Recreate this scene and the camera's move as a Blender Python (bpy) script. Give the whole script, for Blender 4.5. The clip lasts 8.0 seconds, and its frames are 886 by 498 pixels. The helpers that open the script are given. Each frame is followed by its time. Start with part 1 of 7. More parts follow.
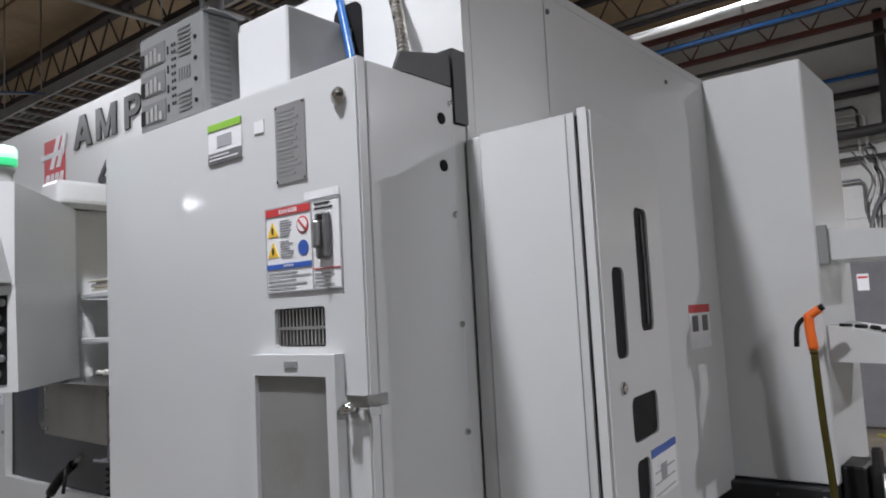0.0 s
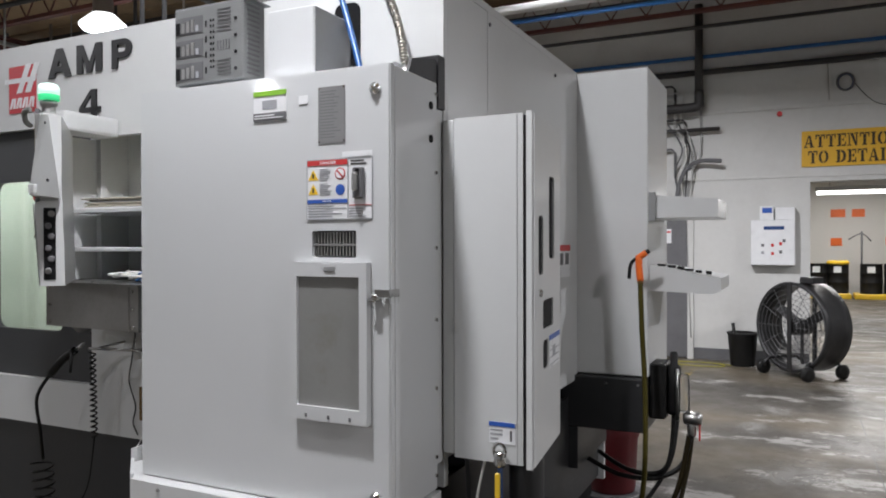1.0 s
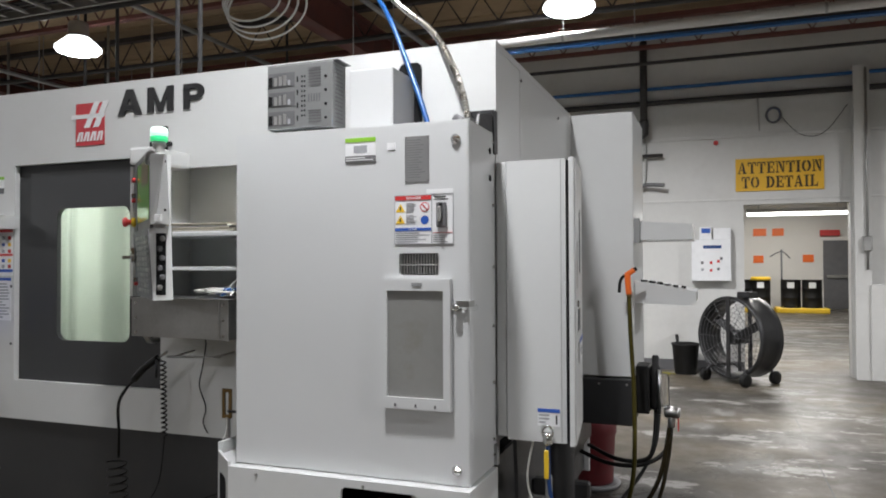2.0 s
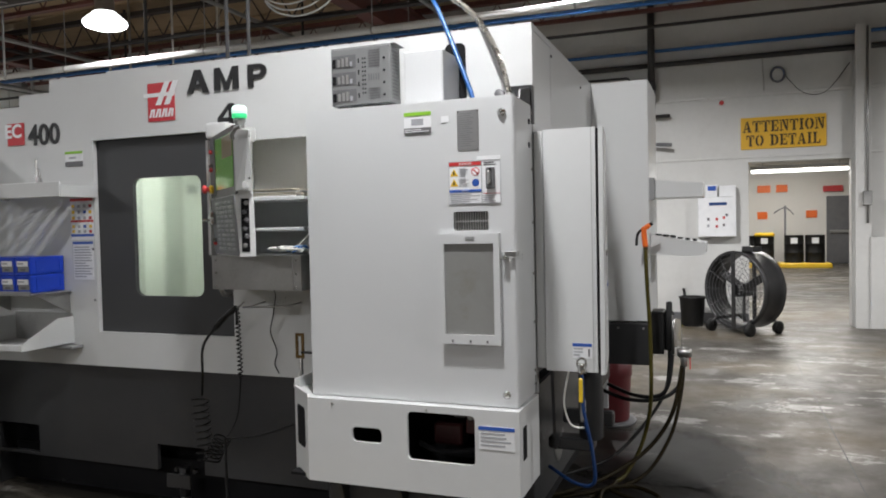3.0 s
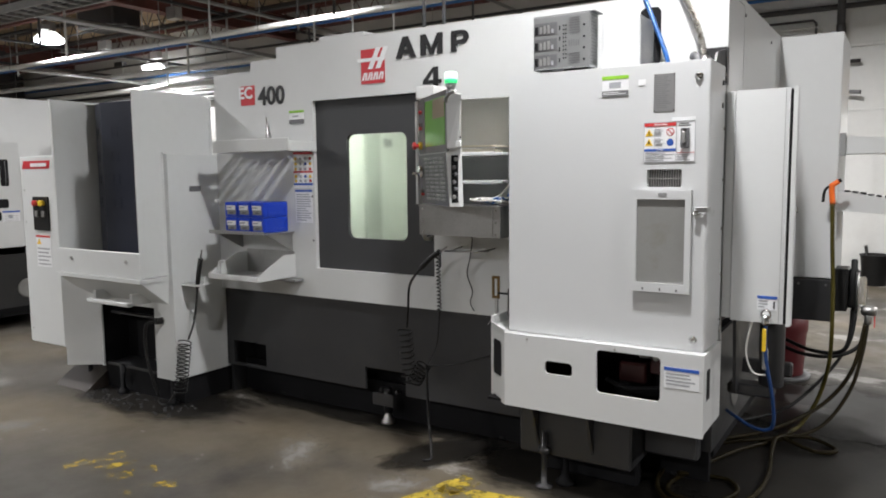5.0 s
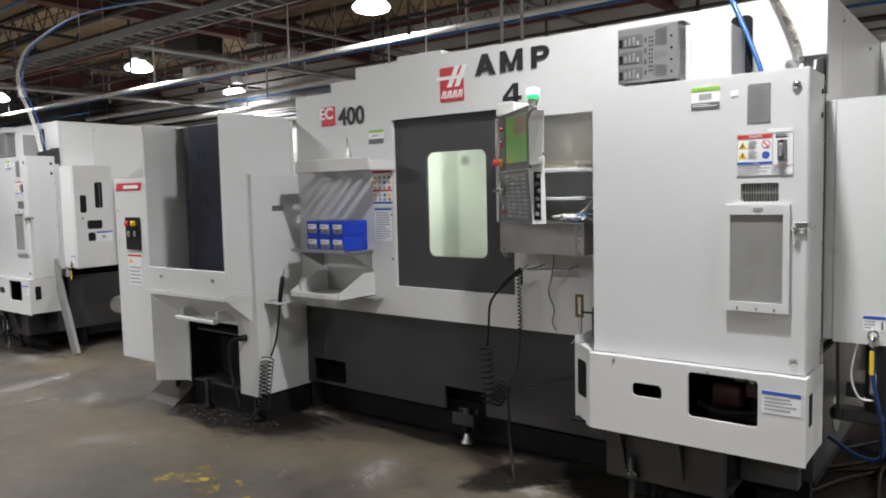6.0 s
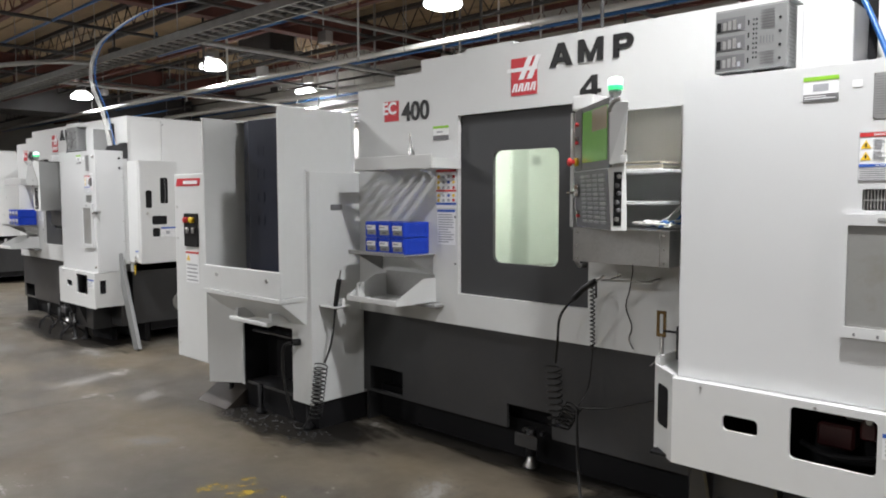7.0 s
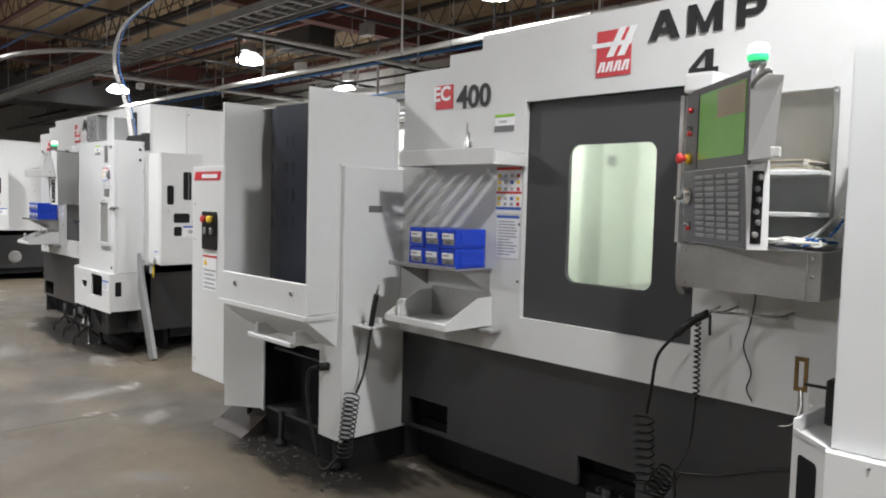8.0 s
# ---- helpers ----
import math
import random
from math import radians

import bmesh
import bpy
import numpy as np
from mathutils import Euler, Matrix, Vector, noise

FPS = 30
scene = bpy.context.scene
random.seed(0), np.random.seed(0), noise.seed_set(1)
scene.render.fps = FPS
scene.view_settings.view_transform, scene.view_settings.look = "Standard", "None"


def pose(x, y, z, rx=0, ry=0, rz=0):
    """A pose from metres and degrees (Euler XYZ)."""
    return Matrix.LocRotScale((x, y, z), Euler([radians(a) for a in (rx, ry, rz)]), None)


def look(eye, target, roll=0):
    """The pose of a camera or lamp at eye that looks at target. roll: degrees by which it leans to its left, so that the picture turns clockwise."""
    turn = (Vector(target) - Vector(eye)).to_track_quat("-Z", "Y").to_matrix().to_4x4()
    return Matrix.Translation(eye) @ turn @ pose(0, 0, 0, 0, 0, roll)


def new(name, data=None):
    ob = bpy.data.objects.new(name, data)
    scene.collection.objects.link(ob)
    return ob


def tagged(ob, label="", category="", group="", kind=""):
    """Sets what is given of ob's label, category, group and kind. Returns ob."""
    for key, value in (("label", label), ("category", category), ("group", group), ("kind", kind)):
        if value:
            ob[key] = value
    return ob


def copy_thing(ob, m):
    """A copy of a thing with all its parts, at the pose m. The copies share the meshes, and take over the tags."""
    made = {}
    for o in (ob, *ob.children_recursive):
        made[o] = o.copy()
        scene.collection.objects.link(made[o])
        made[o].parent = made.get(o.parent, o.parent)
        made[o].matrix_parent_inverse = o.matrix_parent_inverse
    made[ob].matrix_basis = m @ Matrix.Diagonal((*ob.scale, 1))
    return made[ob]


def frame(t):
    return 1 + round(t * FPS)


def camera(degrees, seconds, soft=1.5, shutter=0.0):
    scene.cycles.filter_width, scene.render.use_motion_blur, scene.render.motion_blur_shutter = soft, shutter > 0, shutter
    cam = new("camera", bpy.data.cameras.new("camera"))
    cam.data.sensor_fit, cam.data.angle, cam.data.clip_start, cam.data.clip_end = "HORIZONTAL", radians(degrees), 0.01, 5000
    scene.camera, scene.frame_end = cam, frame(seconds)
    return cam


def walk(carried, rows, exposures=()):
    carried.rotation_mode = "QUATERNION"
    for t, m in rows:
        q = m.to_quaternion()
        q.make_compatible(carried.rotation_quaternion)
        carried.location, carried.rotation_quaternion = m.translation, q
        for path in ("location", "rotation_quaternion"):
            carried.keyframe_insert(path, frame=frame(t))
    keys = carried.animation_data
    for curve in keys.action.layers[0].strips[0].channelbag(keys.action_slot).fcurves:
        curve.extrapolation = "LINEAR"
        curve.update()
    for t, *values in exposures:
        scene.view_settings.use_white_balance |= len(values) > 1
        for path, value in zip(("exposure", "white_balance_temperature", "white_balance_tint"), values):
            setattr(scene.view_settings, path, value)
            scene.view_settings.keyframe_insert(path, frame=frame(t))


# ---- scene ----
cam = camera(62.2, 8.0, soft=1.9)
PATH = [
    (0, (0.037, 0.053, 1.626), (-1.211, 1.607, 1.799), -3.0),
    (0.5, (0.085, -0.366, 1.612), (-0.977, 1.326, 1.707), -1.3),
    (1, (0.103, -0.786, 1.609), (-0.767, 1.014, 1.598), -0.1),
    (1.5, (0.048, -1.121, 1.644), (-0.682, 0.74, 1.692), -1.2),
    (2, (-0.119, -1.44, 1.619), (-0.818, 0.433, 1.655), -0.2),
    (3.5, (-0.164, -2.12, 1.596), (-0.89, -0.262, 1.456), -2.2),
    (4, (-0.197, -2.292, 1.623), (-1.028, -0.485, 1.414), -1.2),
    (4.5, (-0.185, -2.344, 1.637), (-1.145, -0.604, 1.417), -0.7),
    (6, (-0.261, -2.346, 1.642), (-1.485, -0.772, 1.489), -1.3),
    (6.5, (-0.348, -2.304, 1.644), (-1.639, -0.783, 1.506), -1.9),
    (7, (-0.473, -2.064, 1.625), (-1.837, -0.608, 1.484), -0.1),
    (7.5, (-0.707, -1.776, 1.634), (-2.119, -0.368, 1.478), 1.3),
    (8, (-1.124, -1.577, 1.604), (-2.553, -0.184, 1.478), 1.5),
]
# seconds, stops, kelvin, tint
EXPOSURES = [(0.0, -0.08, 6210, 13), (0.5, -0.1, 6240, 12.5), (1.0, -0.08, 6300, 12), (1.5, -0.03, 6360, 11), (2.0, 0.03, 6400, 10), (3.5, 0.12, 6480, 10), (4.5, 0.36, 6500, 10), (6.0, 0.37, 6500, 10), (7.0, 0.5, 6500, 10), (8.0, 0.61, 6500, 10)]
walk(cam, [(t, look(eye, target, roll)) for t, eye, target, roll in PATH], EXPOSURES)

# ---- light ----
world = bpy.data.worlds.new("world")
scene.world = world
world.use_nodes = True
world.node_tree.nodes["Background"].inputs[0].default_value = (0.85, 0.93, 1.0, 1)
world.node_tree.nodes["Background"].inputs[1].default_value = 0.05
LAMP_Z = 4.3
# place and watts of each high-bay lamp
LAMPS = [(-1.56, 6.25, 260), (-7.6, 5.55, 210), (-14.4, 5.9, 210), (-16.0, 9.4, 210), (-21.0, 5.8, 210), (-1.23, 0.22, 105), (-7.6, -0.5, 125), (-14.0, -0.4, 190), (-20.5, -0.4, 190), (4.6, 6.0, 300), (4.6, -0.4, 215), (-1.6, -6.8, 170), (-7.8, -6.8, 260), (-14.0, -6.8, 190)]


# ---- materials ----
def mat(name, col, rough=0.5, metal=0.0, vary=0.06, scale=3.0, bump=0.0, bump_scale=120.0, coat=0.0, dirt=0.0, dirt_col=(0.12, 0.1, 0.08), emit=None, power=0.0, alpha_noise=None, edge=0.06, cover=0.5, spec=0.5, rvar=0.2):
    m = bpy.data.materials.new(name)
    m.use_nodes = True
    nt = m.node_tree
    n, l = nt.nodes, nt.links
    b = n["Principled BSDF"]
    b.inputs["Roughness"].default_value = rough
    b.inputs["Metallic"].default_value = metal
    b.inputs["Coat Weight"].default_value = coat
    b.inputs["Coat Roughness"].default_value = 0.07
    b.inputs["Specular IOR Level"].default_value = spec
    co = n.new("ShaderNodeTexCoord")
    big = n.new("ShaderNodeTexNoise")
    big.inputs["Scale"].default_value = scale
    big.inputs["Detail"].default_value = 6
    l.new(co.outputs["Object"], big.inputs["Vector"])
    fine = n.new("ShaderNodeTexNoise")
    fine.inputs["Scale"].default_value = scale * 14
    fine.inputs["Detail"].default_value = 4
    l.new(co.outputs["Object"], fine.inputs["Vector"])
    mixn = n.new("ShaderNodeMath")
    mixn.operation = "MULTIPLY_ADD"
    l.new(fine.outputs["Fac"], mixn.inputs[0])
    mixn.inputs[1].default_value = 0.35
    l.new(big.outputs["Fac"], mixn.inputs[2])
    ramp = n.new("ShaderNodeMapRange")
    l.new(mixn.outputs[0], ramp.inputs[0])
    ramp.inputs[1].default_value, ramp.inputs[2].default_value = 0.4, 0.95
    ramp.inputs[3].default_value, ramp.inputs[4].default_value = 1 - vary, 1 + vary
    tint = n.new("ShaderNodeVectorMath")
    tint.operation = "SCALE"
    tint.inputs[0].default_value = col
    l.new(ramp.outputs[0], tint.inputs["Scale"])
    out = tint.outputs[0]
    if dirt > 0:
        dn = n.new("ShaderNodeTexNoise")
        dn.inputs["Scale"].default_value = scale * 2.3
        dn.inputs["Detail"].default_value = 9
        dn.inputs["Roughness"].default_value = 0.7
        l.new(co.outputs["Object"], dn.inputs["Vector"])
        dr = n.new("ShaderNodeMapRange")
        l.new(dn.outputs["Fac"], dr.inputs[0])
        dr.inputs[1].default_value, dr.inputs[2].default_value = 0.52, 0.78
        dr.inputs[3].default_value, dr.inputs[4].default_value = 0, dirt
        mx = n.new("ShaderNodeMix")
        mx.data_type = "RGBA"
        l.new(dr.outputs[0], mx.inputs["Factor"])
        l.new(out, mx.inputs["A"])
        mx.inputs["B"].default_value = (*dirt_col, 1)
        out = mx.outputs["Result"]
    l.new(out, b.inputs["Base Color"])
    rr = n.new("ShaderNodeMapRange")
    l.new(mixn.outputs[0], rr.inputs[0])
    rr.inputs[1].default_value, rr.inputs[2].default_value = 0.35, 0.95
    rr.inputs[3].default_value, rr.inputs[4].default_value = max(0.03, rough * (1 - rvar)), min(1, rough * (1 + rvar))
    l.new(rr.outputs[0], b.inputs["Roughness"])
    if bump > 0:
        bn = n.new("ShaderNodeTexNoise")
        bn.inputs["Scale"].default_value = bump_scale
        bn.inputs["Detail"].default_value = 3
        l.new(co.outputs["Object"], bn.inputs["Vector"])
        bp = n.new("ShaderNodeBump")
        bp.inputs["Strength"].default_value = bump
        bp.inputs["Distance"].default_value = 0.002
        l.new(bn.outputs["Fac"], bp.inputs["Height"])
        l.new(bp.outputs["Normal"], b.inputs["Normal"])
    if emit:
        b.inputs["Emission Color"].default_value = (*emit, 1)
        b.inputs["Emission Strength"].default_value = power
    if alpha_noise:
        an = n.new("ShaderNodeTexNoise")
        an.inputs["Scale"].default_value = alpha_noise
        an.inputs["Detail"].default_value = 10
        an.inputs["Roughness"].default_value = 0.75
        l.new(co.outputs["Object"], an.inputs["Vector"])
        ar = n.new("ShaderNodeMapRange")
        l.new(an.outputs["Fac"], ar.inputs[0])
        ar.inputs[1].default_value, ar.inputs[2].default_value = cover - edge, cover + edge
        l.new(ar.outputs[0], b.inputs["Alpha"])
    return m


WHITE = mat("machine_white_paint", (0.60, 0.61, 0.605), 0.34, vary=0.025, scale=1.3, bump=0.08, bump_scale=300, rvar=0.08, dirt=0.10, dirt_col=(0.40, 0.37, 0.32))
DOORW = mat("cabinet_white_paint", (0.60, 0.612, 0.615), 0.3, coat=0.3, vary=0.008, scale=0.8, bump=0.06, bump_scale=300, rvar=0.03)
GREYSIDE = mat("load_station_grey_white", (0.60, 0.615, 0.61), 0.4, vary=0.04, scale=1.4, bump=0.1, bump_scale=240, dirt=0.12, dirt_col=(0.42, 0.4, 0.36))
DARK = mat("dark_grey_paint", (0.029, 0.0295, 0.031), 0.38, vary=0.16, scale=2.5, bump=0.2, bump_scale=200, dirt=0.35, dirt_col=(0.05, 0.046, 0.04))
DOORD = mat("charcoal_door_paint", (0.041, 0.0425, 0.045), 0.42, vary=0.1, scale=2.0, bump=0.15, bump_scale=220, dirt=0.2, dirt_col=(0.06, 0.058, 0.056))
# for black parts, and painted in for the shade inside openings
BLACK = mat("black_and_shade_fill", (0.010, 0.010, 0.011), 0.65, vary=0.3, scale=4, spec=0.15)
RUBBER = mat("black_rubber", (0.012, 0.012, 0.012), 0.45, vary=0.25, scale=9, dirt=0.3, dirt_col=(0.035, 0.03, 0.024), spec=0.25)
STEEL = mat("brushed_steel", (0.42, 0.42, 0.41), 0.34, 1.0, vary=0.12, scale=5, bump=0.1, bump_scale=300, dirt=0.3, dirt_col=(0.18, 0.16, 0.13))
GALV = mat("galvanised_sheet", (0.40, 0.40, 0.39), 0.45, 0.85, vary=0.18, scale=7, dirt=0.25, dirt_col=(0.2, 0.18, 0.15))
CHROME = mat("chrome", (0.75, 0.75, 0.74), 0.12, 1.0, vary=0.05, scale=8)
GREYBOX = mat("transformer_grey", (0.26, 0.265, 0.265), 0.45, vary=0.08, scale=5, bump=0.15, dirt=0.2, dirt_col=(0.14, 0.13, 0.12))
TFGREY = mat("transformer_case_grey", (0.19, 0.195, 0.195), 0.42, vary=0.06, scale=5, bump=0.15, dirt=0.15, dirt_col=(0.12, 0.11, 0.10))
SIGNINK = mat("dark_brown_sign_ink", (0.045, 0.028, 0.01), 0.5, vary=0.2, scale=9)
DGREY = mat("mid_grey_metal", (0.13, 0.13, 0.135), 0.4, vary=0.12, scale=5, dirt=0.25, dirt_col=(0.06, 0.055, 0.05))
RED = mat("logo_red", (0.52, 0.035, 0.045), 0.35, vary=0.05, scale=6)
INK = mat("letter_black", (0.012, 0.012, 0.013), 0.4, vary=0.1, scale=8)
STICK = mat("sticker_white", (0.78, 0.79, 0.80), 0.3, vary=0.04, scale=12)
STGREY = mat("sticker_print_grey", (0.35, 0.36, 0.38), 0.4, vary=0.1, scale=30)
STRED = mat("sticker_red", (0.55, 0.04, 0.04), 0.35, vary=0.05, scale=15)
STBLUE = mat("sticker_blue", (0.03, 0.10, 0.42), 0.35, vary=0.05, scale=15)
STYEL = mat("sticker_yellow", (0.80, 0.52, 0.03), 0.35, vary=0.05, scale=15)
STGREEN = mat("sticker_green", (0.25, 0.52, 0.04), 0.35, vary=0.05, scale=15)
PLATE = mat("aluminium_nameplate", (0.36, 0.36, 0.36), 0.38, 0.8, vary=0.12, scale=9, bump=0.2, bump_scale=90)
BLUEBIN = mat("blue_bin_plastic", (0.012, 0.055, 0.50), 0.32, vary=0.08, scale=8, dirt=0.06)
ORANGE = mat("orange_plastic", (0.85, 0.16, 0.02), 0.4, vary=0.06, scale=12)
BRASS = mat("tarnished_brass", (0.16, 0.10, 0.035), 0.4, 0.7, vary=0.2, scale=12)
REDDARK = mat("oily_dark_red", (0.035, 0.006, 0.006), 0.4, vary=0.3, scale=9)
BLUEDARK = mat("dark_blue_hose", (0.008, 0.045, 0.17), 0.4, vary=0.15, scale=12)
HOSE = mat("olive_rubber_hose", (0.016, 0.012, 0.0045), 0.5, vary=0.25, scale=14, dirt=0.45, dirt_col=(0.010, 0.008, 0.004), spec=0.08)
OLIVE = mat("olive_garden_hose", (0.065, 0.055, 0.012), 0.5, vary=0.3, scale=9, dirt=0.6, dirt_col=(0.018, 0.013, 0.006), spec=0.12)
CORDY = mat("dull_yellow_cord", (0.34, 0.31, 0.03), 0.5, vary=0.2, scale=9, dirt=0.4)
BLUEHOSE = mat("blue_air_line", (0.012, 0.09, 0.30), 0.3, vary=0.1, scale=12)
CONDUIT = mat("flexible_steel_conduit", (0.42, 0.40, 0.36), 0.28, 0.9, vary=0.15, scale=20)
WIREW = mat("pale_cable", (0.60, 0.60, 0.57), 0.45, vary=0.08, scale=20)
REDPL = mat("dark_red_plastic", (0.095, 0.009, 0.012), 0.45, vary=0.2, scale=7, dirt=0.4, dirt_col=(0.05, 0.03, 0.03))
YELLOW = mat("safety_yellow", (0.78, 0.52, 0.03), 0.4, vary=0.08, scale=6)
SIGNY = mat("sign_yellow_ochre", (0.72, 0.42, 0.03), 0.5, vary=0.06, scale=3)
FLOORY = mat("worn_floor_yellow", (0.50, 0.35, 0.035), 0.5, vary=0.2, scale=8, dirt=0.5, dirt_col=(0.14, 0.12, 0.085), alpha_noise=7.0, edge=0.04, cover=0.545)
FLOORY_FULL = mat("chipped_floor_yellow", (0.46, 0.34, 0.04), 0.55, vary=0.25, scale=8, dirt=0.5, dirt_col=(0.2, 0.16, 0.08), alpha_noise=9.0, edge=0.06, cover=0.48)
WALLP = mat("back_wall_paint", (0.58, 0.58, 0.56), 0.5, vary=0.07, scale=0.9, bump=0.25, bump_scale=60, dirt=0.22, dirt_col=(0.36, 0.34, 0.31))
WALLD = mat("shop_wall_paint", (0.42, 0.42, 0.40), 0.6, vary=0.1, scale=0.7, dirt=0.25, dirt_col=(0.25, 0.23, 0.2))
DECK = mat("tan_roof_deck", (0.36, 0.26, 0.155), 0.75, vary=0.25, scale=0.8, bump=0.3, bump_scale=25, dirt=0.5, dirt_col=(0.16, 0.10, 0.06))
OXIDE = mat("red_oxide_steel", (0.13, 0.045, 0.036), 0.6, vary=0.25, scale=3, dirt=0.4, dirt_col=(0.03, 0.022, 0.02))
JOIST = mat("dark_joist_steel", (0.04, 0.032, 0.03), 0.6, vary=0.25, scale=3)
PIPEW = mat("white_pipe_paint", (0.66, 0.66, 0.64), 0.35, vary=0.06, scale=4, dirt=0.15)
PIPEB = mat("blue_pipe_paint", (0.03, 0.13, 0.36), 0.35, vary=0.1, scale=4)
PIPED = mat("dark_iron_pipe", (0.035, 0.033, 0.033), 0.5, vary=0.2, scale=5)
FANB = mat("black_fan_steel", (0.018, 0.018, 0.019), 0.42, vary=0.2, scale=4, dirt=0.35, dirt_col=(0.08, 0.075, 0.07))
PAPER = mat("paper", (0.62, 0.58, 0.48), 0.7, vary=0.1, scale=14)
LAMPEM = mat("lamp_lens", (0.9, 0.9, 0.9), 0.3, emit=(0.93, 0.97, 1.0), power=22.0)
LAMPUP = mat("lamp_prismatic_shade", (0.8, 0.8, 0.8), 0.3, emit=(0.96, 0.97, 1.0), power=3.2)
TUBEEM = mat("tube_lens", (0.9, 0.9, 0.9), 0.3, emit=(1.0, 0.98, 0.93), power=5.0)
BEACON = mat("green_beacon", (0.05, 0.6, 0.22), 0.3, emit=(0.06, 0.75, 0.28), power=0.7)
BEACONW = mat("pale_beacon_cap", (0.7, 0.9, 0.8), 0.3, emit=(0.75, 1.0, 0.88), power=0.8)
SCREEN = mat("screen_green", (0.10, 0.24, 0.05), 0.18, vary=0.15, scale=3, emit=(0.20, 0.42, 0.09), power=0.14)
SCREENB = mat("screen_beige", (0.25, 0.20, 0.13), 0.18, vary=0.05, scale=3, emit=(0.45, 0.38, 0.26), power=0.06)
NAVY = mat("dark_blue_grey_door", (0.017, 0.02, 0.033), 0.3, vary=0.15, scale=2, dirt=0.25, dirt_col=(0.035, 0.038, 0.048))
INNER = mat("machine_interior_white", (0.68, 0.695, 0.66), 0.4, vary=0.08, scale=3, dirt=0.3, dirt_col=(0.4, 0.46, 0.4))
INNERD = mat("machine_interior_grey", (0.42, 0.44, 0.41), 0.4, vary=0.15, scale=4, dirt=0.3, dirt_col=(0.3, 0.34, 0.3))
WORKEM = mat("work_lamp_lens", (0.9, 1, 0.9), 0.3, emit=(0.93, 1.0, 0.88), power=14.0)
WOODB = mat("brown_floor_ramp", (0.034, 0.027, 0.022), 0.6, vary=0.25, scale=3, dirt=0.4, dirt_col=(0.05, 0.04, 0.035))


def floor_film(name, col, rough, scale, detail_rough, warp, lo, hi, most):
    """A film on the floor that breaks up in noise towards its rim."""
    m = mat(name, col, rough, vary=0.2, scale=3)
    n, l = m.node_tree.nodes, m.node_tree.links
    co = n.new("ShaderNodeTexCoord")
    ln = n.new("ShaderNodeVectorMath")
    ln.operation = "LENGTH"
    l.new(co.outputs["Object"], ln.inputs[0])
    nz = n.new("ShaderNodeTexNoise")
    nz.inputs["Scale"].default_value, nz.inputs["Detail"].default_value, nz.inputs["Roughness"].default_value = scale, 10, detail_rough
    l.new(co.outputs["Object"], nz.inputs["Vector"])
    ad = n.new("ShaderNodeMath")
    ad.operation = "MULTIPLY_ADD"
    l.new(nz.outputs["Fac"], ad.inputs[0])
    ad.inputs[1].default_value = warp
    l.new(ln.outputs["Value"], ad.inputs[2])
    mr = n.new("ShaderNodeMapRange")
    l.new(ad.outputs[0], mr.inputs[0])
    mr.inputs[1].default_value, mr.inputs[2].default_value, mr.inputs[3].default_value, mr.inputs[4].default_value = lo, hi, most, 0.0
    l.new(mr.outputs[0], n["Principled BSDF"].inputs["Alpha"])
    return m


DARKFILM = floor_film("dark_floor_film", (0.012, 0.011, 0.01), 0.32, 3.0, 0.65, -0.9, 0.16, 0.42, 0.74)
FLAKE = floor_film("flaked_pale_sealer", (0.34, 0.33, 0.31), 0.4, 4.0, 0.78, -5.0, -2.24, -2.07, 0.5)
FARWALL = mat("far_room_wall", (0.72, 0.70, 0.66), 0.6, vary=0.05, scale=1)
BEIGE = mat("beige_pallet_cover", (0.5, 0.42, 0.28), 0.6, vary=0.1, scale=5)


def glass(name, col=(0.9, 1.0, 0.93), rough=0.06):
    m = bpy.data.materials.new(name)
    m.use_nodes = True
    b = m.node_tree.nodes["Principled BSDF"]
    b.inputs["Base Color"].default_value = (*col, 1)
    b.inputs["Transmission Weight"].default_value = 1
    b.inputs["Roughness"].default_value = rough
    b.inputs["IOR"].default_value = 1.12
    return m


WINGLASS = glass("machine_window", (0.93, 1.0, 0.95), 0.22)
CLEAR = glass("clear_plastic", (0.95, 0.96, 0.95), 0.12)


def mesh_screen():
    m = mat("filter_screen", (0.27, 0.27, 0.26), 0.55, 0.3, vary=0.12, scale=3, dirt=0.45, dirt_col=(0.17, 0.15, 0.10))
    n, l = m.node_tree.nodes, m.node_tree.links
    co = n.new("ShaderNodeTexCoord")
    v = n.new("ShaderNodeTexVoronoi")
    v.inputs["Scale"].default_value = 420
    v.inputs["Randomness"].default_value = 0.1
    l.new(co.outputs["Object"], v.inputs["Vector"])
    bp = n.new("ShaderNodeBump")
    bp.inputs["Strength"].default_value = 0.18
    bp.inputs["Distance"].default_value = 0.003
    l.new(v.outputs["Distance"], bp.inputs["Height"])
    l.new(bp.outputs["Normal"], n["Principled BSDF"].inputs["Normal"])
    return m


SCREENM = mesh_screen()


